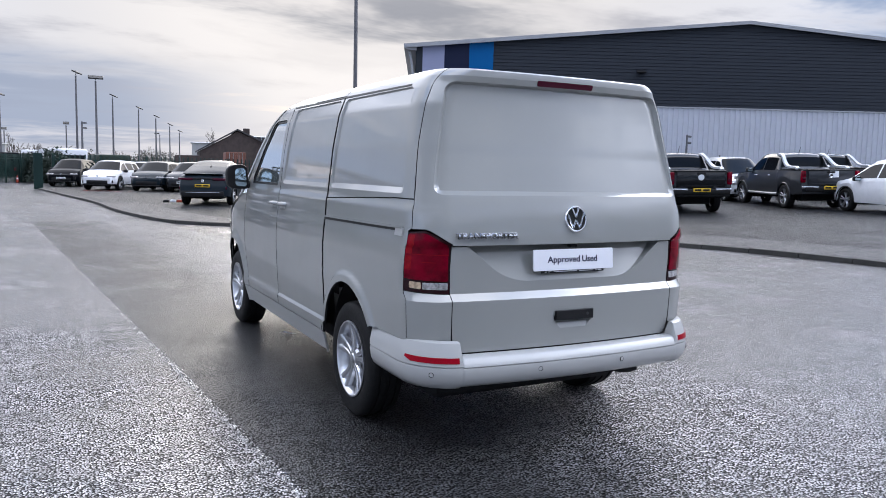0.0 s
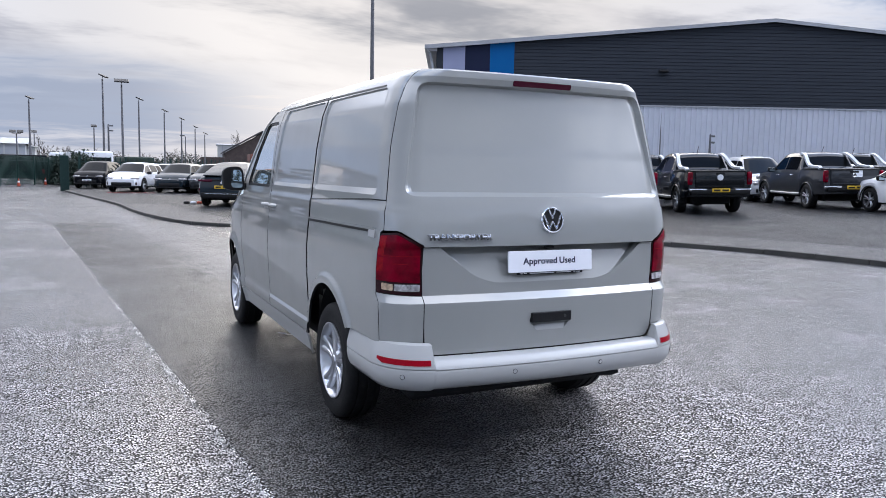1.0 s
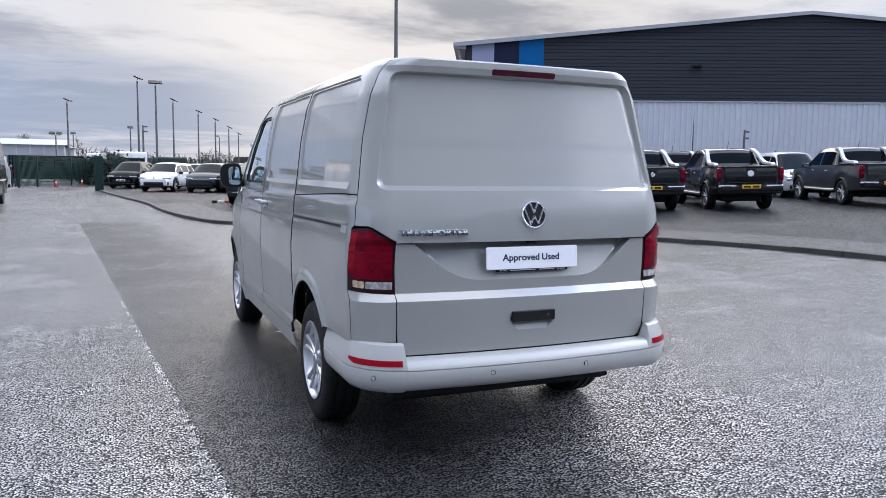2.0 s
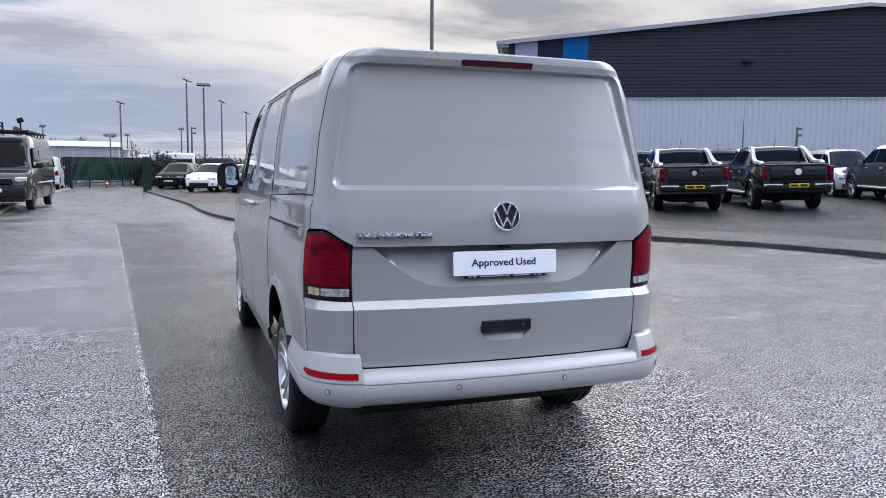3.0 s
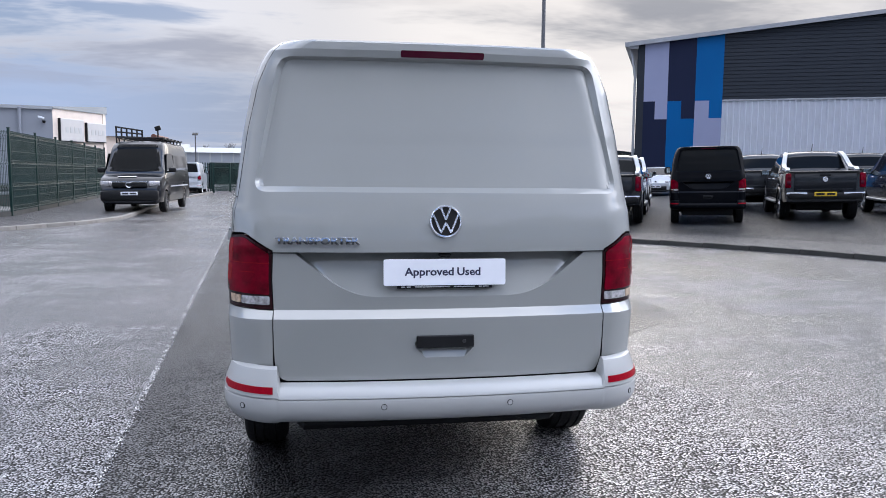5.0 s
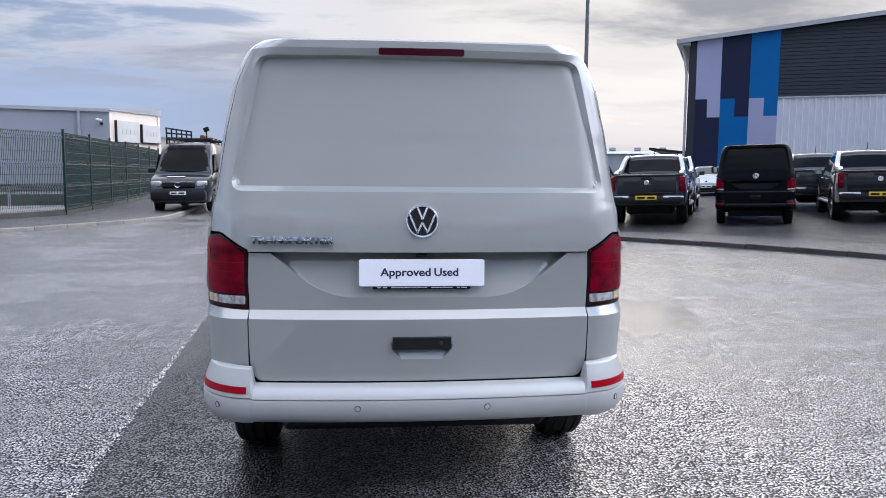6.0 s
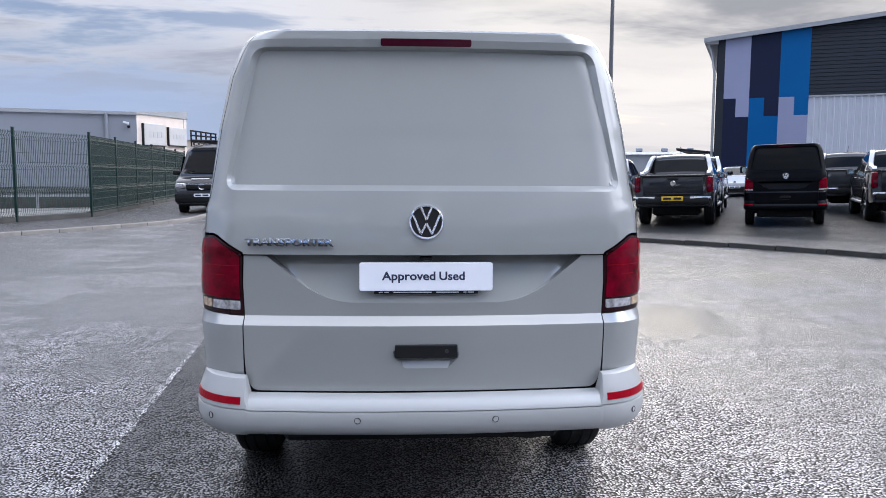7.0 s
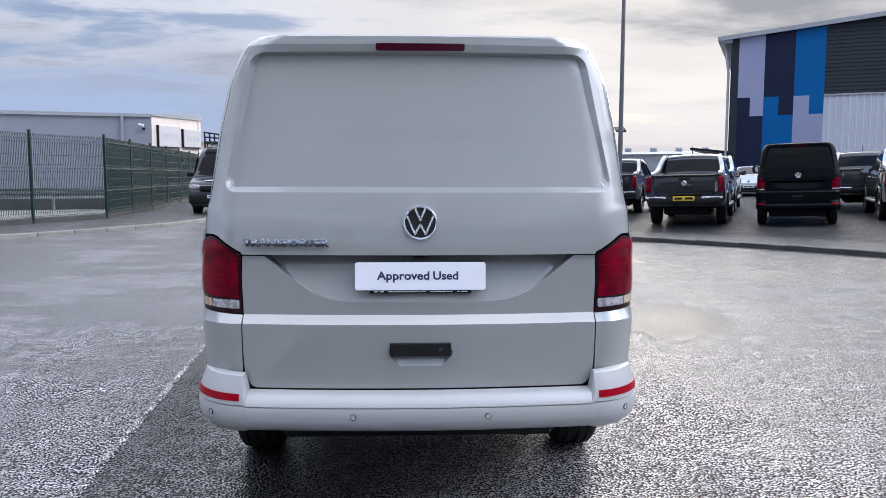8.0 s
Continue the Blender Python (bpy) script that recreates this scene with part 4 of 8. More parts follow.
# ---- gate, far fence and what stands behind it ----
def palisade(name, p, q, h, label, step=0.16):
    f = thing(name, label, "fence", kind="structure")
    ln = math.hypot(q[0] - p[0], q[1] - p[1])
    yaw = math.degrees(math.atan2(q[1] - p[1], q[0] - p[0]))
    base = pose(p[0], p[1], 0, 0, 0, yaw)
    n = int(ln / 2.6)
    for i in range(n + 1):
        bm = bmesh.new()
        box(bm, (ln * i / n, 0, h / 2), (0.10, 0.10, h), 0.01)
        part("post", bm, M["green"], f, at=base)
    bm = bmesh.new()
    for z in (0.35, h - 0.35):
        box(bm, (ln / 2, 0.04, z), (ln, 0.04, 0.06))
    part("rail", bm, M["green"], f, at=base)
    bm = bmesh.new()
    x = 0.1
    while x < ln:
        box(bm, (x, 0.0, h / 2 + 0.03), (0.075, 0.012, h - 0.1))
        x += step
    tagged(part("pale", bm, M["green"], f, at=base), kind="stuff")
    return f


palisade("yard_fence", (-9.2, 52.2), (-5.2, 53.3), 2.05, "dark green steel fence beside the gateway")
palisade("back_fence", (-5.3, 53.4), (0.8, 72.0), 2.05, "dark green steel fence across the far yard")
palisade("car_park_fence", (0.2, 53.5), (17.0, 56.5), 2.05, "dark green steel fence behind the parked cars", 0.30)
gate = thing("gate_post", "broad dark green gate leaf folded open", "gate", pose(-0.55, 47.6, 0.0))
bm = bmesh.new()
box(bm, (0, 0, 1.0), (0.46, 0.12, 2.0), 0.02)
part("gate_leaf", bm, M["green"], gate)
for k in range(5):
    bm = bmesh.new()
    box(bm, (-0.20 + k * 0.10, -0.07, 1.0), (0.04, 0.03, 1.9))
    part("gate_bar", bm, M["green"], gate)


def traffic_cone(x, y):
    c = thing("traffic_cone", "orange traffic cone on the asphalt by the fence", "cone", pose(x, y, 0.0) @ Matrix.Scale(0.72, 4), group="cones by the gateway")
    bm = bmesh.new()
    box(bm, (0, 0, 0.02), (0.40, 0.40, 0.04), 0.01)
    part("base", bm, M["black"], c)
    bm = bmesh.new()
    lathe(bm, [(0.04, 0.15), (0.30, 0.10), (0.72, 0.035), (0.73, 0.001)], 16, "z")
    part("cone", bm, M["cone"], c, smooth=50)
    bm = bmesh.new()
    lathe(bm, [(0.36, 0.094), (0.50, 0.072)], 16, "z")
    part("sleeve", bm, M["white"], c, smooth=50)


traffic_cone(-3.4, 56.8)
traffic_cone(-2.0, 61.5)


# ---- lamp columns ----
def lamp_post(x, y, h, label, head="flood", r=0.075, heads=1, turn=0.0, size=1.0):
    p = thing("street_lamp", label, "street lamp", pose(x, y, max(yard_z(x, y) if y < 58 and x > 0 else -0.012, -0.012), 0, 0, turn), group="lamp columns round the car park")
    bm = bmesh.new()
    rod(bm, (0, 0, 0), (0, 0, 1.2), r * 1.35, r * 1.35, 12)
    rod(bm, (0, 0, 1.2), (0, 0, h), r, r * 0.62, 12)
    part("column", bm, M["pole"], p, smooth=50)
    if head == "flood":
        if heads > 1:
            bm = bmesh.new()
            box(bm, (0, 0, h + 0.04), (0.9, 0.06, 0.06))
            part("cross_arm", bm, M["pole"], p)
        for k in range(heads):
            dx = (k - (heads - 1) / 2) * 0.7
            bm = bmesh.new()
            box(bm, (dx, -0.10, h + 0.26), (0.62 * size, 0.62, 0.10), 0.02, 1, pose(0, 0, 0, 24, 0, 0).to_3x3())
            part("lamp_head", bm, M["black"], p)
            bm = bmesh.new()
            rod(bm, (dx, 0, h + 0.05), (dx, -0.06, h + 0.24), 0.03, seg=6)
            part("bracket", bm, M["pole"], p)
    elif head == "arm":
        bm = bmesh.new()
        tube(bm, [(0, 0, h - 0.05), (0, 0, h + 0.05), (0.10, -0.05, h + 0.12), (0.3, -0.1, h + 0.16)], 0.03, 6)
        part("cross_arm", bm, M["pole"], p)
        bm = bmesh.new()
        box(bm, (0.42, -0.14, h + 0.17), (0.62, 0.26, 0.10), 0.03, 1, pose(0, 0, 0, 8, 0, 0).to_3x3())
        part("lamp_head", bm, M["black"], p)
    elif head == "cctv":
        for z in (h - 0.1, h - 0.5):
            bm = bmesh.new()
            box(bm, (0.16, 0, z), (0.42, 0.13, 0.13), 0.04)
            part("camera_body", bm, M["pole"], p)
    return p
# columns about the car park and beyond
lamp_post(8.66, 22.9, 9.0, "tall dark lamp column standing in the car park", "flood", 0.075, 1)
lamp_post(2.15, 69.5, 8.6, "slim dark lamp column beyond the gateway", "flood", 0.10, 1, 60)
lamp_post(3.36, 64.6, 7.8, "slim dark lamp column with a broad flat floodlight", "flood", 0.10, 1, 0, 1.7)
lamp_post(5.58, 79.3, 7.7, "slim dark lamp column behind the parked cars", "flood", 0.10, 1, 70)
lamp_post(8.61, 86.7, 7.2, "slim dark lamp column behind the parked cars", "flood", 0.10, 1, 70)
lamp_post(11.5, 96.5, 7.0, "slim dark lamp column behind the parked cars", "flood", 0.11, 1, 70)
lamp_post(13.2, 106.8, 5.5, "distant street lamp with a bent arm", "arm", 0.09, 1, 160)
lamp_post(14.1, 104.2, 6.5, "slim dark lamp column behind the parked cars", "flood", 0.10, 1, 70)
lamp_post(16.3, 111.0, 6.0, "slim dark lamp column behind the parked cars", "flood", 0.10, 1, 70)
lamp_post(1.9, 95.7, 5.7, "distant lamp column with one floodlight", "flood", 0.10, 1)
lamp_post(2.43, 67.0, 4.8, "short mast with security cameras on cross arms", "cctv", 0.10)
lamp_post(-4.8, 110.5, 5.4, "distant lamp column with one floodlight", "flood", 0.10, 1)
lamp_post(-3.9, 82.3, 7.5, "slim dark lamp column with a small head beyond the gate", "flood", 0.11, 1, 60)
lamp_post(-12.0, 90.3, 5.4, "distant lamp column with one floodlight", "flood", 0.10, 1)
lamp_post(-5.7, 93.3, 4.7, "distant lamp column with two floodlights", "flood", 0.10, 2)
lamp_post(36.1, 40.5, 7.4, "grey lamp column with a flat head before the warehouse", "flood", 0.09, 1, -26)
lamp_post(35.9, 35.7, 3.2, "short mast with security cameras on cross arms", "cctv", 0.09)
lamp_post(14.9, 45.6, 3.6, "short lamp column at the edge of the car park", "flood", 0.07, 1)


# ---- far buildings ----
def shed(name, at, w, d, h, rise, wall_mat, roof_mat, label, bays=0, category="building", vents=0):
    b = thing(name, label, category, at)
    bm = bmesh.new()
    prism(bm, [(-w / 2, 0), (w / 2, 0), (w / 2, h), (-w / 2, h)], 0, d, "xz")
    part("wall", bm, wall_mat, b)
    bm = bmesh.new()
    o = 0.3
    vs = [bm.verts.new(p) for p in ((-w / 2 - o, -o, h), (w / 2 + o, -o, h), (w / 2 + o, d / 2, h + rise), (-w / 2 - o, d / 2, h + rise), (w / 2 + o, d + o, h), (-w / 2 - o, d + o, h))]
    for f in ((0, 1, 2, 3), (3, 2, 4, 5), (0, 3, 5), (1, 4, 2)):
        bm.faces.new([vs[i] for i in f])
    part("roof", bm, roof_mat, b)
    for k in range(bays):
        bm = bmesh.new()
        box(bm, (-w / 2 + (k + 0.5) * w / bays, -0.05, h / 2), (0.12, 0.12, h))
        part("pilaster", bm, roof_mat, b)
    for k in range(vents):
        bm = bmesh.new()
        box(bm, (-w / 2 + (k + 0.5) * w / vents, d / 2, h + rise + 0.25), (0.9, 0.9, 0.5), 0.08)
        part("roof_vent", bm, M["far_wall"], b)
    return b


def gable_house():
    b = thing("brick_workshop", "old dark brick workshop with a gable and chimney", "building", pose(24.5, 112, 0, 0, 0, -8))
    bm = bmesh.new()
    prism(bm, [(-5.2, 0), (8.5, 0), (8.5, 2.8), (6.0, 4.2), (0, 6.6), (-5.2, 3.7)], 0, 14, "xz")
    part("wall", bm, M["brick"], b)
    for x0, z0, x1, z1 in ((-5.5, 3.6, 0, 6.75), (0, 6.75, 8.8, 2.75)):
        bm = bmesh.new()
        prism(bm, [(x0, z0), (x1, z1), (x1, z1 + 0.22), (x0, z0 + 0.22)], -0.3, 14.2, "xz")
        part("roof", bm, M["slate"], b)
    bm = bmesh.new()
    box(bm, (1.5, 3.0, 6.6), (0.9, 0.9, 1.2), 0.05)
    part("chimney", bm, M["brick"], b)
    bm = bmesh.new()
    box(bm, (-6.9, 4.0, 1.45), (3.4, 8.0, 3.1), 0.05)
    part("lean_to", bm, M["brick"], b)
    return b


gable_house()
shed("flat_block", pose(37, 150, 0, 0, 0, -10), 5.5, 10, 7.4, 0.4, M["far_dark"], M["far_wall"], "distant flat roofed block above the roofs", 6)
shed("flat_block", pose(26.2, 150, 0, 0, 0, -10), 3.8, 8, 5.9, 0.3, M["far_roof"], M["far_wall"], "distant pale flat roofed block", 2)


def container(at, label):
    c = thing("shipping_container", label, "container", at)
    bm = bmesh.new()
    s, prev = -1.22, None
    for i in range(21):
        d = -0.02 if i % 2 else 0.02
        cur = [bm.verts.new((-1.22 + 2.44 * i / 20, d, z)) for z in (0.1, 2.55)]
        if prev:
            bm.faces.new((prev[0], cur[0], cur[1], prev[1]))
        prev = cur
    part("door_sheet", bm, M["rust"], c)
    bm = bmesh.new()
    box(bm, (0, 3.1, 1.3), (2.44, 6.0, 2.6), 0.04)
    part("body", bm, M["rust"], c)
    for x in (-0.8, -0.35, 0.35, 0.8):
        bm = bmesh.new()
        rod(bm, (x, -0.07, 0.1), (x, -0.07, 2.5), 0.03, seg=6)
        part("lock_bar", bm, M["steel"], c)


container(pose(20.9, 96.5, 0.7, 0, 0, -8), "red oxide shipping container by the brick workshop")
shed("pale_shed", pose(-11.4, 97.5, 0, 0, 0, 2), 12.5, 22, 3.75, 0.95, M["far_wall"], M["far_roof"], "low pale roofed industrial shed beyond the fence", 9)
shed("white_store", pose(-6.4, 104.4, 0, 0, 0, 0), 3.8, 4, 3.6, 0.1, M["far_roof"], M["far_roof"], "small white store beside the pale shed")
shed("long_shed", pose(43.1, 94.9, 0, 0, 0, -22), 31, 16, 4.2, 0.6, M["far_wall"], M["far_wall"], "long low grey shed beyond the car park", 11, vents=9)
shed("far_shed", pose(-38, 120, 0, 0, 0, 8), 40, 14, 5.0, 0.8, M["far_wall"], M["far_roof"], "distant grey shed behind the office", 10)
shed("low_canopy", pose(-12.6, 60.0, 0, 0, 0, 6), 4.4, 8.0, 3.95, 0.10, M["cream"], M["far_dark"], "flat roofed annexe behind the office")


# ---- trees and scrub ----
def bare_tree(at, h, label, seed, spread=0.55):
    r = random.Random(seed)
    t = thing("bare_tree", label, "tree", at)
    trunk, twigs = bmesh.new(), bmesh.new()

    def grow(bm, p, d, ln, rad, level):
        q = p + d * ln
        rod(bm, p, q, rad, rad * 0.62, 5 if level else 7, caps=False)
        if level >= 5:
            return
        for k in range(2 if level == 0 else r.choice((2, 3, 3))):
            nd = (d + Vector((r.uniform(-1, 1), r.uniform(-1, 1), r.uniform(-0.15, 0.6))) * spread).normalized()
            grow(twigs if level >= 1 else trunk, p + d * ln * r.uniform(0.55, 1.0), nd, ln * r.uniform(0.55, 0.82), max(rad * 0.55, 0.014), level + 1)

    grow(trunk, Vector((0, 0, 0)), Vector((0, 0, 1)), h * 0.34, h * 0.018 + 0.03, 0)
    part("trunk", trunk, M["bark"], t, smooth=60)
    part("crown", twigs, M["bark"], t, smooth=60)


for i, (x, y, h) in enumerate([(-5.3, 138, 6.2), (-3.0, 140, 5.4), (-14.2, 118, 7.6), (-11.8, 117, 7.0), (-4.6, 115, 5.6), (-3.2, 114, 5.0), (-1.2, 118, 4.6), (26.5, 140, 8.5), (28.6, 141, 8.0), (33.2, 78, 4.4), (14.0, 130, 5.0), (9.8, 128, 4.6)]):
    bare_tree(pose(x, y, 0, 0, 0, 40 * i), h, "bare winter tree on the skyline" if i != 9 else "small bare tree before the long shed", 11 + i)


def scrub(name, p, q, h, deep, n, mat, label, seed):
    """A belt of scrub: thousands of small leaf and twig blades in uneven clumps."""
    r = random.Random(seed)
    bm = bmesh.new()
    p, q = Vector((*p, 0)), Vector((*q, 0))
    for i in range(n):
        f = (i + r.random()) / n
        c = p.lerp(q, f) + Vector((r.uniform(-deep, deep) * 0.3, r.uniform(-deep, deep), 0))
        hh = h * (0.55 + 0.45 * noise.noise(Vector((c.x * 0.13, c.y * 0.13, seed)))) * r.uniform(0.75, 1.2)
        w = r.uniform(0.8, 1.8)
        for k in range(46):
            a, b = r.uniform(0, 2 * math.pi), r.random() ** 0.5
            z = hh * r.random() ** 0.7
            k2 = w * (1 - 0.55 * z / max(hh, 0.1)) * b
            o = c + Vector((k2 * math.cos(a), k2 * math.sin(a), z))
            s = r.uniform(0.14, 0.36)
            d1 = Vector((r.uniform(-1, 1), r.uniform(-1, 1), r.uniform(-0.3, 1))).normalized() * s
            d2 = Vector((r.uniform(-1, 1), r.uniform(-1, 1), r.uniform(-1, 1))).normalized() * s * 0.6
            bm.faces.new([bm.verts.new(o), bm.verts.new(o + d1), bm.verts.new(o + d1 * 0.5 + d2)])
    return tagged(part(name, bm, mat), label, "scrub", kind="stuff")


scrub("tree_belt", (-40, 150), (70, 150), 5.0, 4, 600, M["foliage"], "low brown winter tree belt on the skyline", 3)
scrub("tree_belt", (-14, 118), (24, 122), 4.6, 3, 420, M["foliage"], "low brown winter scrub beyond the yards", 7)
scrub("hedge", (-1.6, 70), (0.6, 58), 2.9, 0.7, 220, M["hedge"], "dense dark hedge beside the gateway", 5)

scrub("tree_belt", (-42, -22), (50, -22), 17.0, 3, 1900, M["hedge"], "dark tree belt behind the road", 13)
# ---- panel vans ----
def table(points, sigma, lo=0.2, hi=2.12, step=0.002):
    """A smooth height profile through (v, value) points."""
    v = np.arange(lo, hi, step)
    y = np.interp(v, [p[0] for p in points], [p[1] for p in points])
    n = max(1, int(3 * sigma / step))
    k = np.exp(-0.5 * (np.arange(-n, n + 1) * step / sigma) ** 2)
    y = np.convolve(np.pad(y, n, mode="edge"), k / k.sum(), "valid")
    return lambda q: np.interp(q, v, y)


HEIGHT = table([(0.2, 0.2), (1.86, 1.86), (1.90, 1.899), (1.94, 1.937), (1.97, 1.962), (2.0, 1.980), (2.03, 1.991), (2.06, 1.997), (2.12, 2.0)], 0.004)
WIDE = table([(0.2, 0.845), (0.33, 0.875), (0.42, 0.900), (0.49, 0.911), (0.52, 0.915), (0.65, 0.924), (0.80, 0.932), (0.98, 0.934), (1.10, 0.926), (1.13, 0.922),
              (1.16, 0.917), (1.268, 0.911), (1.276, 0.910), (1.298, 0.901), (1.33, 0.899), (1.60, 0.868), (1.80, 0.830), (1.86, 0.807), (1.90, 0.792), (1.95, 0.762), (2.0, 0.715), (2.03, 0.665), (2.06, 0.600), (2.12, 0.52)], 0.006)
REAR = table([(0.2, 0.0604), (0.55, 0.0550), (0.821, 0.0435), (0.855, 0.0770), (0.93, 0.0756), (1.094, 0.0711), (1.095, 0.0590), (1.12, 0.0592), (1.14, 0.0598), (1.16, 0.0608), (1.18, 0.0624), (1.20, 0.0645), (1.22, 0.0672), (1.24, 0.0704), (1.26, 0.0742), (1.28, 0.0784), (1.30, 0.0832), (1.32, 0.0884), (1.345, 0.0958), (1.36, 0.1005),
              (1.55, 0.1467), (1.60, 0.1556), (1.65, 0.1653), (1.70, 0.1738), (1.75, 0.1817), (1.80, 0.1888), (1.85, 0.1950), (1.90, 0.2030), (1.914, 0.2040), (1.945, 0.1965), (1.950, 0.1966), (1.985, 0.1990), (1.994, 0.2010), (2.0, 0.2045),
              (2.03, 0.2600), (2.06, 0.3200), (2.12, 0.4700)], 0.0008)
NOSE = table([(0.2, 4.74), (0.30, 4.80), (0.45, 4.86), (0.65, 4.87), (0.80, 4.84), (0.95, 4.78), (1.02, 4.68), (1.10, 4.50), (1.18, 4.27), (1.22, 4.14), (1.30, 4.03),
              (1.80, 3.38), (1.90, 3.20), (1.95, 3.05), (2.0, 2.86), (2.03, 2.7), (2.06, 2.5), (2.12, 2.2)], 0.015)
AXLES = (1.01, 4.01)
CX, CY = 0.172, 0.19          # rear corner
FX, FY = 0.30, 0.36          # front corner


def half_width(Y, v):
    return WIDE(v) - 0.006 - 0.022 * np.clip((1.4 - Y) / 1.4, 0, 1) ** 2 - 0.10 * np.clip((Y - 3.95) / 0.6, 0, 1.2) ** 2


def corner_start(v):
    """Half width of the rear face and the depth at which its corner begins."""
    xw = half_width(np.full_like(v, 0.3), v) - CX
    return xw, REAR(v) + 0.085 * xw ** 2


def side_a(Y, v):
    """The running parameter at a depth on the flank."""
    v = np.asarray(v, float)
    return 1.0 + Y - (corner_start(v)[1] + CY)


def x_a(x, v):
    xw = corner_start(np.asarray(v, float))[0]
    k = np.clip((np.abs(x) - xw) / CX, 0, 1)
    return np.where(np.abs(x) <= xw, 0.70 * x / xw, np.sign(x) * (0.70 + 0.30 * np.arcsin(k) * 2 / math.pi))


def smooth01(t):
    t = np.clip(t, 0, 1)
    return t * t * (3 - 2 * t)


def box_field(u, v, lo, hi, slope_lo, slope_hi, z0, z1, r):
    """Signed distance inside a leaning, round-cornered window shape."""
    h = np.clip((v - z0) / (z1 - z0), 0, 1)
    l, k = lo + (slope_lo - lo) * h, hi + (slope_hi - hi) * h
    dx = np.maximum(l - u, u - k) + r
    dz = np.maximum(z0 - v, v - z1) + r
    return r - np.hypot(np.maximum(dx, 0), np.maximum(dz, 0)) - np.minimum(np.maximum(dx, dz), 0)


FLANK_PANELS = ((0.33, 1.405, 0.43, 1.405), (1.482, 2.50, 1.482, 2.44))


def flank_folds(k):
    """Crease lines of a pressed panel on the flank."""
    lo, hi, slo, shi = FLANK_PANELS[k]
    out = []
    for e, r in ((0.0, 0.045), (0.009, 0.037)):
        loop = rounded([(lo + e, 1.345 + e), (hi - e, 1.345 + e), (shi - e, 1.896 - e), (slo + e, 1.896 - e)], r, 8)
        line = path_y(loop)
        out.append(line + line[:1])
    return out


def flank_relief(Y, v):
    """Depth of pressings on the flank."""
    d = np.zeros_like(Y)
    for lo, hi, slo, shi in FLANK_PANELS:
        d += 0.012 * np.clip(box_field(Y, v, lo, hi, slo, shi, 1.345, 1.896, 0.045) / 0.009, 0, 1) * np.clip((v - 1.345) / 0.030, 0, 1)
    for ya in AXLES:
        r = np.hypot(Y - ya, (v - ARCH_Z) * ARCH / ARCH_TALL)
        d -= 0.020 * smooth01((0.478 - r) / 0.034) * (v < 1.0)
    d -= 0.014 * np.clip((0.505 - v) / 0.016, 0, 1) * (v > 0.2)
    return d


def pocket_line(sgn=1):
    """Edge of the number plate recess: down the slanting side and round into its foot."""
    pts = rounded([(0.622, 1.0915), (0.395, 0.908), (0.0, 0.908)], [0, 0.13, 0], 10)
    return [(sgn * x, v) for x, v in pts]


def scoop(v):
    """Depth of the recess: a plane that leans in from its foot."""
    return 0.070 * np.maximum(v - 0.908, 0) / 0.184


def pocket_side(x, v):
    """Distance inwards from the slanting, rounded side of the recess."""
    line = pocket_line()[:-1]
    vs = [p[1] for p in line][::-1]
    xs = [p[0] for p in line][::-1]
    return np.interp(v, vs, xs) - np.abs(x)


TAIL_PANEL = (-0.794, 0.794, -0.688, 0.688, 1.345, 1.913)


def tail_relief(x, v, glazed=False):
    # the blank window lies deeper under the roof lip than at its foot
    d = (0.023 + 0.011 * smooth01((v - 1.55) / 0.35)) * np.clip(box_field(x, v, *TAIL_PANEL, 0.06) / 0.011, 0, 1) * np.clip((v - 1.345) / 0.022, 0, 1)
    ramp = scoop(v)
    wall = 8.0 * pocket_side(x, v)
    d += np.where(v < 1.096, np.clip(np.minimum(ramp, wall), 0, None), 0)
    side = 0.084 + 0.042 * np.clip((v - 0.652) / 0.044, 0, 1) - np.abs(x)
    d += np.where((v > 0.652) & (v < 0.72), np.clip(np.minimum(0.50 * (v - 0.652), 1.2 * side), 0, 0.024), 0)
    return d


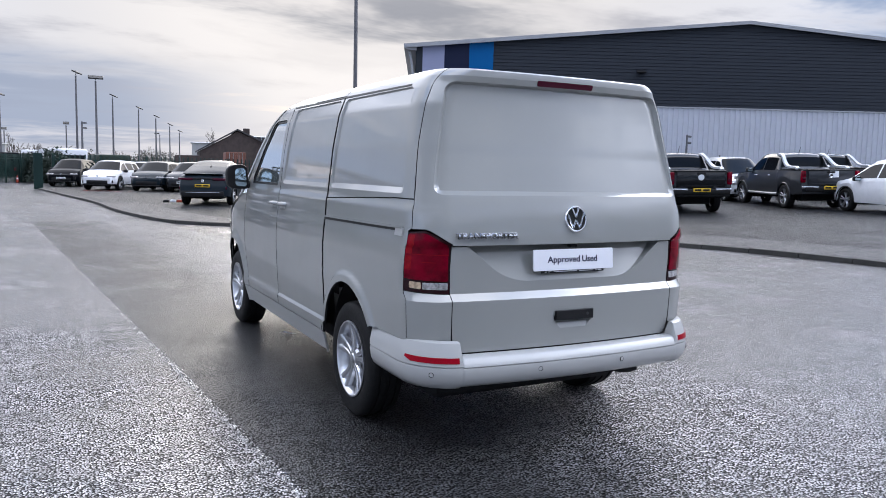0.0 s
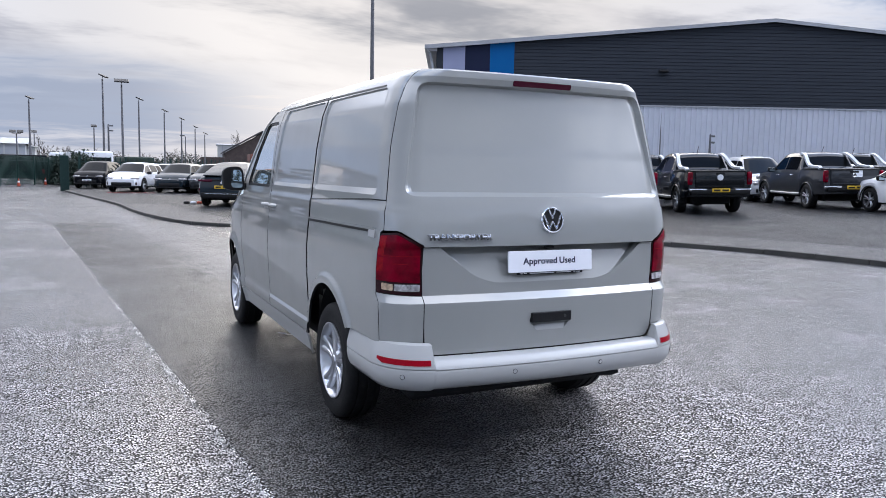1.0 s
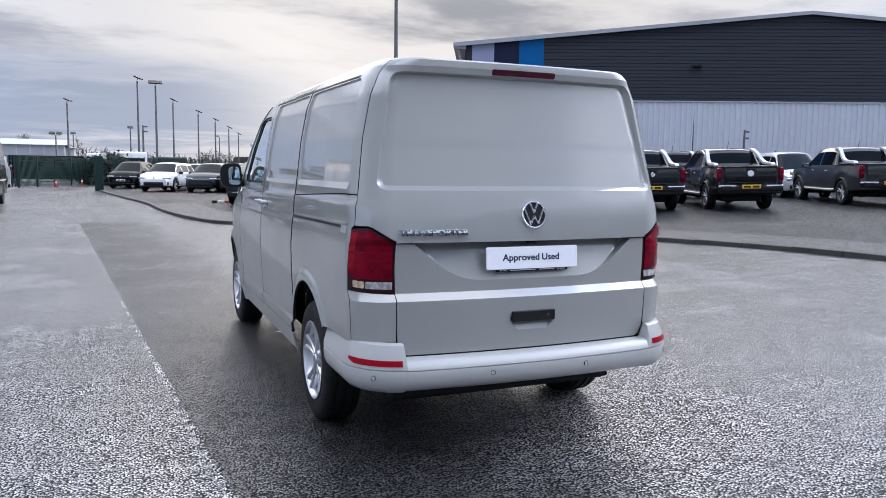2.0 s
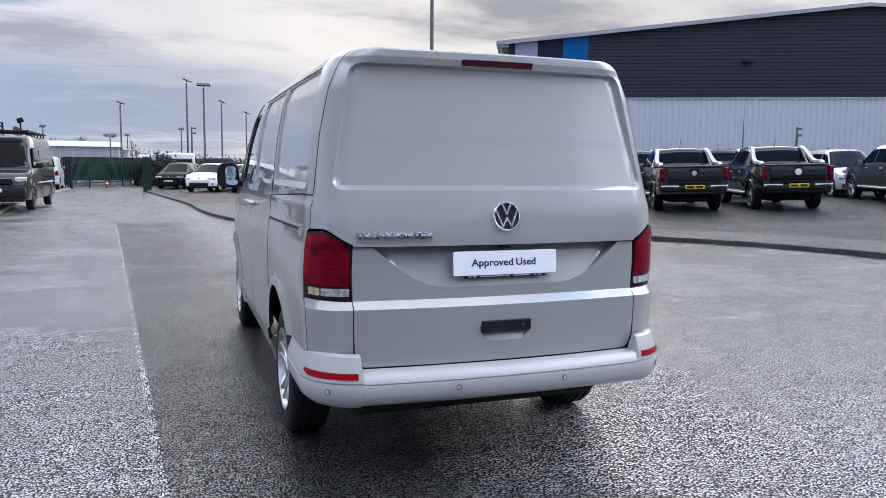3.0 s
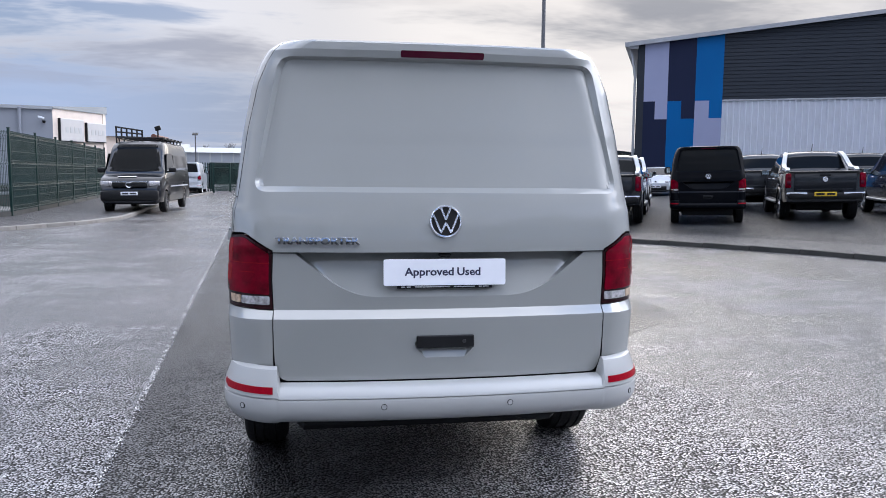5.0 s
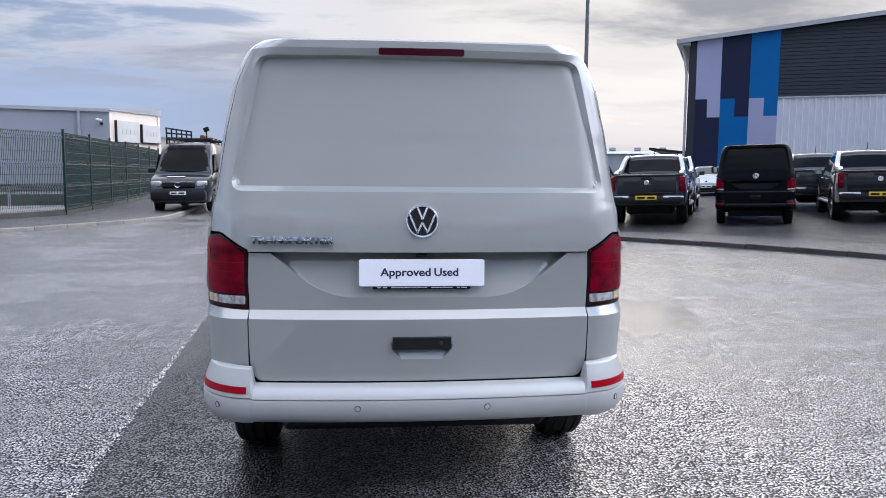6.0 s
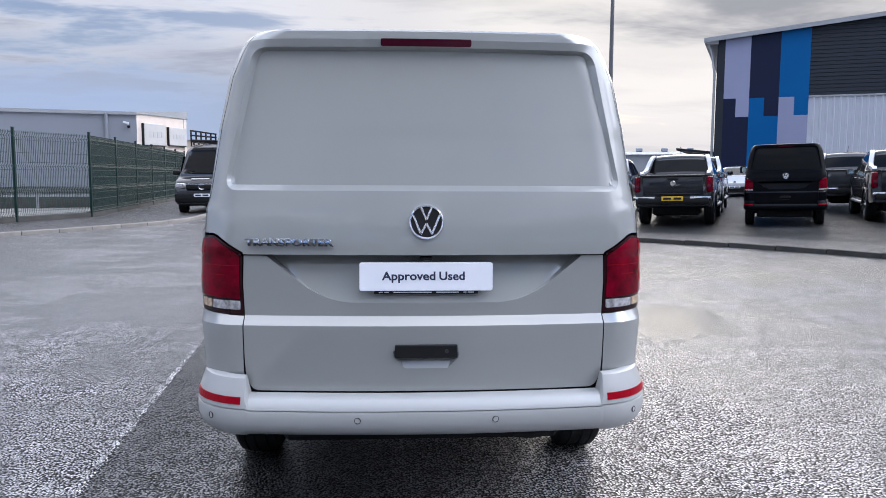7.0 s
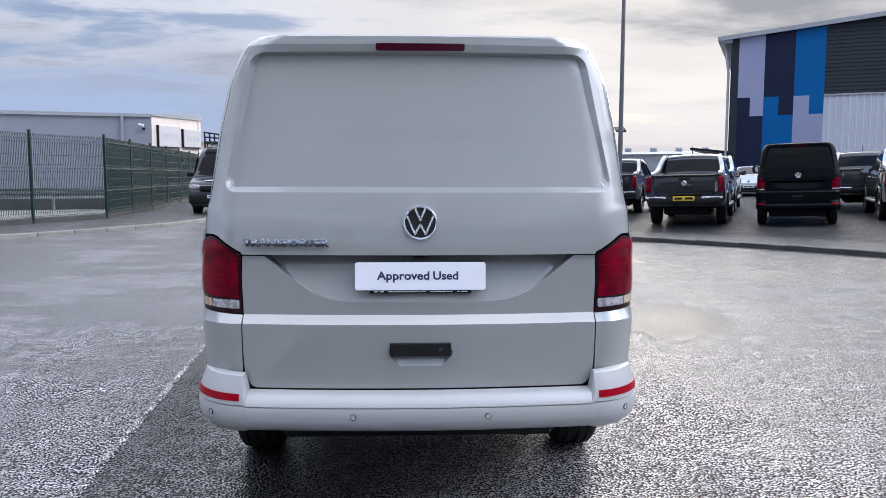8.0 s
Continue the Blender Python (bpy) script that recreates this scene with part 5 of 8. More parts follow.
def shell(a, v, depth):
    """A point of the van's left half (x < 0 when mirrored): a from the rear centre line round the corner and along the flank."""
    a, v = np.asarray(a, float), np.asarray(v, float)
    s = np.sign(a) + (a == 0)
    q = np.abs(a)
    xw, y0 = corner_start(v)
    # rear face
    xr = np.minimum(q, 0.70) / 0.70 * xw
    yr = REAR(v) + 0.085 * xr ** 2
    # corner
    t = np.clip((q - 0.70) / 0.30, 0, 1) * math.pi / 2
    tilt = 0.17 * xw
    xc = xw + CX * np.sin(t)
    yc = y0 + CY * (1 - np.cos(t)) + tilt * CX * np.sin(t) * np.cos(t) ** 2
    # flank and front corner
    Ys = y0 + CY + np.maximum(q - 1.0, 0)
    nose = NOSE(v)
    fs = nose - FY
    wide = half_width(Ys, v)
    over = np.maximum(Ys - fs, 0)
    tf = np.clip(over / 0.52, 0, 1) * math.pi / 2
    xs = np.where(over > 0, half_width(fs, v) - FX * (1 - np.cos(tf)), wide)
    ys = np.where(over > 0, fs + FY * np.sin(tf), Ys)
    past = np.maximum(over - 0.52, 0)
    xs = np.maximum(xs - past, 0)
    ys = ys + 0.10 * (1 - (xs / np.maximum(half_width(fs, v) - FX, 0.05)) ** 2) * (past > 0)
    x = np.where(q <= 0.70, xr, np.where(q <= 1.0, xc, xs))
    y = np.where(q <= 0.70, yr, np.where(q <= 1.0, yc, ys))
    # inward direction
    rear_w = np.cos(t) * (q <= 1.0) + (q <= 0.70) * 0
    side_w = np.where(q <= 0.70, 0.0, np.where(q <= 1.0, np.sin(t), np.cos(tf)))
    rear_w = np.where(q <= 0.70, 1.0, np.where(q <= 1.0, np.cos(t), -np.sin(tf)))
    relief = np.where(q <= 1.0, tail_relief(x, v) * rear_w, 0) + np.where(q > 0.93, flank_relief(y, v) * side_w, 0)
    n = depth + relief
    return np.stack([s * (x - n * side_w), y + n * rear_w, HEIGHT(v)], -1)


def mirrored(a, v, depth):
    p = shell(a, v, depth)
    p[:, 0] *= -1
    return p


def path_y(points, closed=True):
    """A line given by depth and height on the flank, in the running parameter."""
    out = []
    for (y0, v0), (y1, v1) in zip(points, points[1:] + (points[:1] if closed else [])):
        n = max(1, int(math.hypot(y1 - y0, v1 - v0) / 0.03))
        for i in range(n):
            y, v = y0 + (y1 - y0) * i / n, v0 + (v1 - v0) * i / n
            out.append((float(side_a(y, v)), v))
    if not closed:
        out.append((float(side_a(*points[-1])), points[-1][1]))
    return out


ARCH, ARCH_TALL, ARCH_Z = 0.412, 0.450, 0.355


def arch(ya, start=180, end=0, n=22):
    """The wheel opening, a little taller than wide."""
    turns = [radians(start + (end - start) * i / n) for i in range(n + 1)]
    return [(ya + ARCH * math.cos(t), ARCH_Z + ARCH_TALL * math.sin(t)) for t in turns]


def wheel(name, parent, at, radius=0.342, width=0.215, rim_r=0.222, mat_rim=None, spokes=10, outer=-1, label="", barrel=None):
    """A tyre on a spoked alloy rim, axle along x; outer says which way it faces."""
    mat_rim = mat_rim or M["alloy"]
    w = thing(name, label, "") if parent is None else new(name)
    w.parent, w.matrix_basis = parent, at @ pose(0, 0, 0, 0, 0, 0 if outer < 0 else 180)
    h, R = width / 2, radius
    bm = bmesh.new()
    lathe(bm, [(-h * 0.80, rim_r - 0.004), (-h * 0.96, rim_r + 0.010), (-h, rim_r + 0.045), (-h * 0.99, R - 0.050), (-h * 0.93, R - 0.022), (-h * 0.80, R - 0.006), (-h * 0.72, R - 0.002),
               (-h * 0.52, R), (-h * 0.50, R - 0.008), (-h * 0.44, R - 0.008), (-h * 0.42, R), (-0.012, R + 0.001), (-0.010, R - 0.008), (0.010, R - 0.008), (0.012, R + 0.001),
               (h * 0.42, R), (h * 0.44, R - 0.008), (h * 0.50, R - 0.008), (h * 0.52, R), (h * 0.80, R - 0.006), (h * 0.97, R - 0.04), (h, rim_r + 0.05), (h * 0.85, rim_r)], 48)
    part("tyre", bm, M["tyre"], w, smooth=40)
    bm = bmesh.new()
    lathe(bm, [(-h * 0.90, rim_r + 0.001), (-h * 0.99, rim_r + 0.004), (-h * 1.0, rim_r - 0.004), (-h * 0.92, rim_r - 0.014), (-h * 0.70, rim_r - 0.026), (h * 0.3, rim_r - 0.040), (h * 0.5, rim_r - 0.040)], 48)
    rim = part("rim", bm, barrel or mat_rim, w, smooth=40)
    bm = bmesh.new()
    lathe(bm, [(h * 0.2, 0.002), (h * 0.2, rim_r - 0.045)], 32)
    lathe(bm, [(-h * 0.20, 0.002), (-h * 0.20, 0.14), (h * 0.1, 0.15)], 32)
    part("brake", bm, M["black"], w)
    bm = bmesh.new()
    lathe(bm, [(-h * 0.86, 0.001), (-h * 0.86, 0.026), (-h * 0.80, 0.032), (-h * 0.76, 0.058), (-h * 0.62, 0.072), (-h * 0.2, 0.075)], 24)
    part("hub_cap", bm, mat_rim, rim, smooth=30)
    for i in range(spokes):
        pair = (i // 2) * (720.0 / spokes) + (13 if i % 2 else -13)
        bm = bmesh.new()
        r0, r1, w0, w1 = 0.045, rim_r - 0.012, 0.014, 0.021
        sec = []
        for k, r in enumerate(np.linspace(r0, r1, 5)):
            f = k / 4
            wd = w0 + (w1 - w0) * f
            front = -h * (0.80 + 0.14 * f * f - 0.05 * math.sin(f * math.pi))
            side = math.sin(f * math.pi * 0.5) * 0.010 * (1 if i % 2 else -1)
            sec.append([bm.verts.new(p) for p in ((front + 0.030, side - wd, r), (front + 0.006, side - wd * 0.92, r), (front, side - wd * 0.55, r), (front, side + wd * 0.55, r), (front + 0.006, side + wd * 0.92, r), (front + 0.030, side + wd, r))])
        for s0, s1 in zip(sec, sec[1:]):
            for k in range(5):
                bm.faces.new((s0[k], s0[k + 1], s1[k + 1], s1[k]))
        bmesh.ops.recalc_face_normals(bm, faces=bm.faces)
        part("spoke", bm, mat_rim, rim, smooth=40, at=pose(0, 0, 0, pair, 0, 0))
    return w


def rear_lamp(van, side, mats):
    """Wrap-round tail lamp: dark surround, red lens, clear and amber strip."""
    surf = shell if side > 0 else mirrored

    def lifted(by):
        return lambda a, v, d: surf(a, v, d - by)

    c = lambda deg: 0.70 + 0.30 * deg / 90
    xi = lambda v: float(x_a(0.716, v))
    edge = [(xi(0.857), 0.857), (c(71), 0.870), (c(72), 1.160), (c(40), 1.168), (c(33), 1.162), (xi(1.100), 1.101)]
    lamp = skin_part("tail_lamp", rounded(edge, [0.006, 0.012, 0.02, 0.03, 0.02, 0.015]), lifted(0.001), 0.02, M["lamp_frame"], van, lip=0.05, flip=side < 0, label="red tail lamp with a clear strip at its foot")
    x2 = lambda v: float(x_a(0.728, v))
    lens = [(x2(0.920), 0.920), (c(69), 0.930), (c(70), 1.152), (c(40), 1.158), (c(33), 1.151), (x2(1.1), 1.094)]
    skin_part("red_lens", rounded(lens, [0.008, 0.01, 0.02, 0.03, 0.02, 0.015]), lifted(0.006), 0.018, mats["lamp"], lamp, lip=0.011, flip=side < 0)
    skin_part("clear_lens", rounded([(x2(0.87), 0.877), (c(36), 0.881), (c(36), 0.914), (x2(0.91), 0.913)], 0.006), lifted(0.0055), 0.015, M["clear"], lamp, lip=0.010, flip=side < 0)
    skin_part("amber_lens", rounded([(c(38), 0.881), (c(58), 0.885), (c(58), 0.918), (c(38), 0.914)], 0.006), lifted(0.0055), 0.015, M["amber"], lamp, lip=0.010, flip=side < 0)
    for lo, hi, z0, z1 in ((56, 68, 1.055, 1.148), (56, 68, 0.975, 1.045)):
        skin_part("lamp_element", rounded([(c(lo), z0), (c(hi), z0), (c(hi), z1), (c(lo), z1)], 0.004), lifted(0.0066), 0.015, M["lamp_bright"], lamp, lip=0.004, flip=side < 0)
    # edges of the light guides behind the lens
    for lo, hi, z0 in ((-1, 62, 1.050), (16, 40, 1.012)):
        lo = x2(1.05) if lo < 0 else c(lo)
        skin_part("light_guide", [(lo, z0), (c(hi), z0 + 0.001), (c(hi), z0 + 0.0042), (lo, z0 + 0.0032)], lifted(0.0064), 0.015, M["lamp_bright"], lamp, lip=0.003, flip=side < 0)
    return lamp


def panel_van_body(at, paint, bumper_mat, label, rear_glass=False, fine=0.014, plated=True, band=None):
    van = thing("panel_van", label, "van", at)
    mats = dict(lamp=M["lamp"], lamp_dark=M["lamp_dark"])
    both = ((1, shell, False), (-1, mirrored, True))
    G = 0.0035
    c = lambda deg: 0.70 + 0.30 * deg / 90
    # inner hull, so that gaps are dark
    bm = bmesh.new()
    vs = np.concatenate([np.linspace(0.45, 1.86, 26), np.linspace(1.9, 2.06, 7)])
    aa = np.concatenate([np.linspace(0, 0.7, 8), np.linspace(0.72, 1.0, 8), np.linspace(1.1, 5.4, 44)])
    grid = {}
    for sgn in (1, -1):
        for j, v in enumerate(vs):
            p = shell(aa, np.full_like(aa, v), np.full_like(aa, 0.085))
            for i in range(len(aa)):
                grid[sgn, i, j] = bm.verts.new((p[i, 0] * sgn, p[i, 1], p[i, 2] - 0.012))
    for sgn in (1, -1):
        for j in range(len(vs) - 1):
            for i in range(len(aa) - 1):
                mid = grid[sgn, i, j].co
                if any(math.hypot(mid.y - ya, mid.z - 0.355) < 0.47 for ya in AXLES) and abs(mid.x) > 0.5:
                    continue
                if mid.y > 2.3 and mid.z > 1.26:
                    continue
                f = (grid[sgn, i, j], grid[sgn, i + 1, j], grid[sgn, i + 1, j + 1], grid[sgn, i, j + 1])
                try:
                    bm.faces.new(f if sgn > 0 else f[::-1])
                except ValueError:
                    pass
    body = part("body_shell", bm, M["gap"], van, smooth=60)
    bm = bmesh.new()
    box(bm, (0, 2.45, 0.31), (1.26, 4.0, 0.19), 0.03)
    rod(bm, (-0.70, AXLES[0], 0.33), (0.70, AXLES[0], 0.33), 0.05, seg=14)
    part("underbody", bm, M["gap"], van)
    # tailgate in two sheets that meet under the badge
    seam = lambda v: c(64 - 15 * (v - 1.2) / 0.8)
    top_v = 2.0
    up = [(-seam(top_v), top_v), (seam(top_v), top_v), (seam(1.2), 1.175), (c(40), 1.177), (c(32), 1.170), (float(x_a(0.712, 1.11)), 1.106), (float(x_a(0.712, 1.1)), 1.098)]
    outline = [(-a, v) for a, v in up[:1:-1]][::-1]
    outline = [up[1], up[2], up[3], up[4], up[5], up[6], (-up[6][0], up[6][1]), (-up[5][0], up[5][1]), (-up[4][0], up[4][1]), (-up[3][0], up[3][1]), (-up[2][0], up[2][1]), (-up[1][0], up[1][1])]
    panel_folds = []
    for inset, r in ((0.0, 0.06), (0.011, 0.050)):
        lo, _, top, _, z0, z1 = TAIL_PANEL
        corners = [(lo + inset, z0 + inset), (-lo - inset, z0 + inset), (-top - inset, z1 - inset), (top + inset, z1 - inset)]
        loop = rounded(corners, r, 10)
        dense = [(p[0] + (q[0] - p[0]) * k / 40, p[1] + (q[1] - p[1]) * k / 40) for p, q in zip(loop, loop[1:] + loop[:1]) for k in range(40 if abs(p[0] - q[0]) + abs(p[1] - q[1]) > 0.1 else 1)]
        panel_folds.append([(float(x_a(x, v)), v) for x, v in dense + dense[:1]])
    panel_folds.append([(float(x_a(x, 1.367)), 1.367) for x in np.linspace(-0.765, 0.765, 60)])
    tail = skin_part("tailgate", outline, shell, fine, paint, van, lip=0.02, flip=True, label="smooth blank tailgate with a pressed window panel" if not rear_glass else "", dark_edge=True, sharp=15, creases=panel_folds)
    xl = lambda v: float(x_a(0.7112, v))
    low = rounded([(-xl(1.092), 1.092), (xl(1.092), 1.092), (xl(0.84), 0.84), (xl(0.70), 0.70), (float(x_a(0.706, 0.61)), 0.610), (float(x_a(0.680, 0.56)), 0.560), (-float(x_a(0.680, 0.56)), 0.560), (-float(x_a(0.706, 0.61)), 0.610), (-xl(0.7), 0.70), (-xl(0.84), 0.84)],
                  [0, 0, 0, 0, 0.03, 0.03, 0.03, 0.03, 0, 0])
    folds = []
    for sgn in (1, -1):
        for by in (0.0, 0.125):
            folds.append([(float(x_a(sgn * max(abs(x) - by * float(scoop(v)), 0), v)), v) for x, v in pocket_line(sgn)[:-1]])
    folds.append([(float(x_a(x, 0.908)), 0.9082) for x in np.linspace(-0.25, 0.25, 12)])
    for v in (0.821, 0.855):
        folds.append([(a, v) for a in np.linspace(-xl(v) * 0.999, xl(v) * 0.999, 90)])
    for sgn in (1, -1):
        folds.append([(float(x_a(sgn * x, v)), v) for x, v in ((0.127, 0.704), (0.126, 0.696), (0.084, 0.652), (0.0, 0.652))])
        folds.append([(float(x_a(sgn * x, v)), v) for x, v in ((0.107, 0.702), (0.107, 0.696), (0.084, 0.652))])
    lower = skin_part("lower_panel", low, shell, fine * 0.8, paint, tail, lip=0.02, dark_edge=True, sharp=15, creases=folds)
    if rear_glass:
        gl = rounded([(float(x_a(-0.755, 1.36)), 1.37), (float(x_a(0.755, 1.36)), 1.37), (float(x_a(0.63, 1.88)), 1.888), (float(x_a(-0.63, 1.88)), 1.888)], 0.05)
        skin_part("rear_window", gl, lambda a, v, d: shell(a, v, d - 0.004), 0.04, M["glass"], tail, lip=0.003)
    for sgn, surf, flip in both:
        # lower corner below the lamp
        cor = [(float(x_a(0.7148, 0.84)), 0.8525), (c(71), 0.8645), (c(71), 0.60), (c(40), 0.61), (float(x_a(0.7148, 0.62)), 0.622)]
        skin_part("corner_panel", cor, surf, fine, paint, van, flip=not flip, dark_edge=True, sharp=15, creases=[[(float(x_a(0.717, 0.821)), 0.821), (c(30), 0.821), (c(60), 0.821), (c(70.8), 0.821)]])
        # rear quarter, cut by the arch and by the belt seam
        lowq = [(c(72.5), 0.61), (c(72.5), 1.166), (seam(1.2) + 0.0045, 1.178), (seam(1.318) + 0.0045, 1.318)] + path_y([(0.42, 1.318), (1.431, 1.278), (1.431, 0.42)] + arch(AXLES[0], 9, 147) + [(0.64, 0.613)], False)
        skin_part("rear_quarter", lowq, surf, fine * 1.2, paint, van, flip=not flip, dark_edge=True)
        upq = [(seam(1.324) + 0.0045, 1.324), (seam(top_v) + 0.0045, top_v)] + path_y([(0.55, top_v), (1.431, top_v), (1.431, 1.284), (0.42, 1.324)], False)
        skin_part("upper_quarter", upq, surf, fine * 1.2, paint, van, flip=not flip, dark_edge=True, sharp=15, creases=flank_folds(0) if fine < 0.03 else ())
        # sliding door with its rear edge on the dark seam
        sd = path_y([(1.457, 0.42), (1.457, 1.920), (2.545, 1.920), (2.545, 0.42)])
        door = skin_part("sliding_door", sd, surf, fine * 1.4, paint, van, flip=not flip, dark_edge=True, sharp=15, creases=flank_folds(1) if fine < 0.03 else ())
        # cab door with an opening for its glass
        hole = path_y(rounded([(2.62, 1.325), (2.62, 1.83), (2.95, 1.83), (3.42, 1.37), (3.42, 1.325)], [0.04, 0.05, 0.08, 0.05, 0.03]))
        cab = skin_part("cab_door", path_y([(2.555, 0.42), (2.555, 1.920), (2.78, 1.915), (3.10, 1.855), (3.56, 1.40), (3.60, 1.25), (3.60, 0.80), (3.50, 0.42)]), surf, fine * 1.6, paint, van, holes=[hole], flip=not flip, dark_edge=True)
        glass = skin_part("side_window", path_y([(2.605, 1.31), (2.605, 1.845), (2.955, 1.845), (3.435, 1.375), (3.435, 1.31)]), lambda a, v, d, surf=surf: surf(a, v, d + 0.012), 0.05, M["cab_glass"], cab, lip=0.004, flip=not flip)
        glass.visible_shadow = False
        skin_part("window_seal", path_y([(2.590, 1.295), (2.590, 1.858), (2.965, 1.858), (3.46, 1.385), (3.46, 1.295)]), lambda a, v, d, surf=surf: surf(a, v, d + 0.007), 0.03, M["seal"], cab, holes=[path_y([(2.645, 1.345), (2.645, 1.81), (2.935, 1.81), (3.38, 1.375), (3.38, 1.345)])], lip=0.004, flip=not flip)
        # roof rail above the doors
        skin_part("gutter_panel", path_y([(1.442, 1.925), (1.442, top_v), (2.46, top_v), (2.64, 1.965), (2.80, 1.932), (2.80, 1.925)]), surf, 0.03, paint, van, flip=not flip)
        skin_part("gutter_seal", path_y([(0.48, 1.903), (0.48, 1.912), (1.43, 1.919), (2.55, 1.921), (2.55, 1.909), (1.43, 1.907)]), lambda a, v, d, surf=surf: surf(a, v, d - 0.003), 0.03, M["seal"], van, lip=0.006, flip=not flip)
        # sill between the wheels
        skin_part("sill", path_y([(AXLES[0] + 0.43, 0.285), (AXLES[0] + 0.413, 0.414), (AXLES[1] - 0.413, 0.414), (AXLES[1] - 0.43, 0.285)]), surf, 0.03, bumper_mat, van, flip=not flip)
        # front wing and nose
        fw = path_y([(3.61, 1.24), (3.61, 0.80), (3.51, 0.42), (AXLES[1] - 0.42, 0.42)] + arch(AXLES[1], 169, 11) + [(AXLES[1] + 0.43, 0.40)], False)
        skin_part("front_wing", fw + path_y([(4.46, 0.40), (4.44, 0.90), (4.30, 1.00), (3.95, 1.15), (3.80, 1.22)], False), surf, 0.03, paint, van, flip=not flip, dark_edge=True)
        # sliding rail, handles
        rail = skin_part("door_rail", path_y([(0.30, 1.158), (0.30, 1.172), (1.43, 1.160), (1.43, 1.146)]), lambda a, v, d, surf=surf: surf(a, v, d - 0.004), 0.03, M["seal"], van, lip=0.01, flip=not flip, label="black sliding door rail")
        skin_part("rail_cover", path_y([(0.285, 1.172), (0.285, 1.184), (1.43, 1.170), (1.43, 1.161)]), lambda a, v, d, surf=surf: surf(a, v, d - 0.011), 0.03, paint, van, lip=0.012, flip=not flip)
        skin_part("rail_end", rounded(path_y([(0.278, 1.135), (0.278, 1.176), (0.36, 1.174), (0.36, 1.137)]), 0.0), lambda a, v, d, surf=surf: surf(a, v, d - 0.010), 0.02, bumper_mat, van, lip=0.012, flip=not flip)
        for yh, own in ((2.66, cab), (2.42, door)):
            bm = bmesh.new()
            p = shell(np.array([side_a(yh, 1.19)]), np.array([1.19]), np.array([0.0]))[0]
            tube(bm, [(sgn * (p[0] - 0.004), yh - 0.075, 1.190), (sgn * (p[0] + 0.024), yh - 0.055, 1.192), (sgn * (p[0] + 0.030), yh, 1.194), (sgn * (p[0] + 0.024), yh + 0.055, 1.192), (sgn * (p[0] - 0.004), yh + 0.075, 1.190)], 0.014, 8)
            part("door_handle", bm, paint, own, smooth=50)
            bm = bmesh.new()
            box(bm, (sgn * (p[0] + 0.001), yh, 1.183), (0.008, 0.12, 0.05), 0.003)
            part("handle_cup", bm, bumper_mat, own)
        rear_lamp(van, sgn, mats)
        # lining of the arches
        for ya in AXLES:
            bm = bmesh.new()
            for i in range(20):
                t0, t1 = math.pi * i / 20, math.pi * (i + 1) / 20
                f = [bm.verts.new((sgn * x, ya + 0.43 * math.cos(t), 0.355 + 0.468 * math.sin(t))) for x, t in ((0.55, t0), (0.855, t0), (0.855, t1), (0.55, t1))]
                bm.faces.new(f)
            bm.faces.new([bm.verts.new((sgn * 0.55, ya + dy, z)) for dy, z in ((-0.44, 0.25), (0.44, 0.25), (0.44, 0.83), (-0.44, 0.83))])
            part("arch_lining", bm, M["gap"], van)
        for k, ya in enumerate(AXLES):
            wheel("rear_wheel" if k == 0 else "front_wheel", van, pose(-sgn * 0.795 * -1, ya, 0.342), outer=-1 if sgn < 0 else 1, label="")
        # door mirror
        mir = new("door_mirror")
        mir.parent = van
        mir.matrix_basis = pose(-sgn * 0.055, 0, 0.032)
        bm = bmesh.new()
        sec = []
        for k, (y, grow) in enumerate(((3.485, 0.97), (3.495, 1.0), (3.54, 1.0), (3.60, 0.92), (3.64, 0.74), (3.66, 0.45))):
            ring = rounded([(0.965, 1.235), (1.150, 1.245), (1.158, 1.44), (0.985, 1.455)], [0.05, 0.06, 0.07, 0.06], 5)
            sec.append([bm.verts.new((sgn * (1.06 + (x - 1.06) * grow), y, 1.345 + (z - 1.345) * grow)) for x, z in ring])
        for r0, r1 in zip(sec, sec[1:]):
            for k in range(len(r0)):
                bm.faces.new((r0[k], r0[(k + 1) % len(r0)], r1[(k + 1) % len(r1)], r1[k]))
        bm.faces.new(sec[0])
        bm.faces.new(sec[-1])
        bmesh.ops.recalc_face_normals(bm, faces=bm.faces)
        housing = part("housing", bm, M["black"], mir, smooth=50)
        bm = bmesh.new()
        prism(bm, rounded([(sgn * 0.988, 1.262), (sgn * 1.085, 1.266), (sgn * 1.090, 1.415), (sgn * 1.002, 1.422)], [0.03, 0.03, 0.035, 0.035]), 3.479, 3.4845, "xz")
        part("mirror_glass", bm, M["mirror"], mir)
        bm = bmesh.new()
        rod(bm, (sgn * 0.89, 3.56, 1.265), (sgn * 1.0, 3.56, 1.285), 0.038, 0.03, 10)
        part("mirror_arm", bm, M["black"], mir, smooth=60)
    # nose, bonnet and screen as wide sheets from wing to wing
    def front(b, v, d):
        b, v = np.asarray(b, float), np.asarray(v, float)
        s = np.sign(b) + (b == 0)
        n = NOSE(v)
        fs = n - FY
        w0 = half_width(fs, v)
        q = np.abs(b)
        inner = w0 - FX
        t = np.clip((q - 0.62) / 0.38, 0, 1) * math.pi / 2
        x = np.where(q <= 0.62, q / 0.62 * inner, inner + FX * np.sin(t))
        y = np.where(q <= 0.62, n + 0.06 * (1 - (q / 0.62) ** 2), fs + FY * np.cos(t))
        return np.stack([s * (x - d * np.sin(t)), y - d * np.cos(t), HEIGHT(v)], -1)

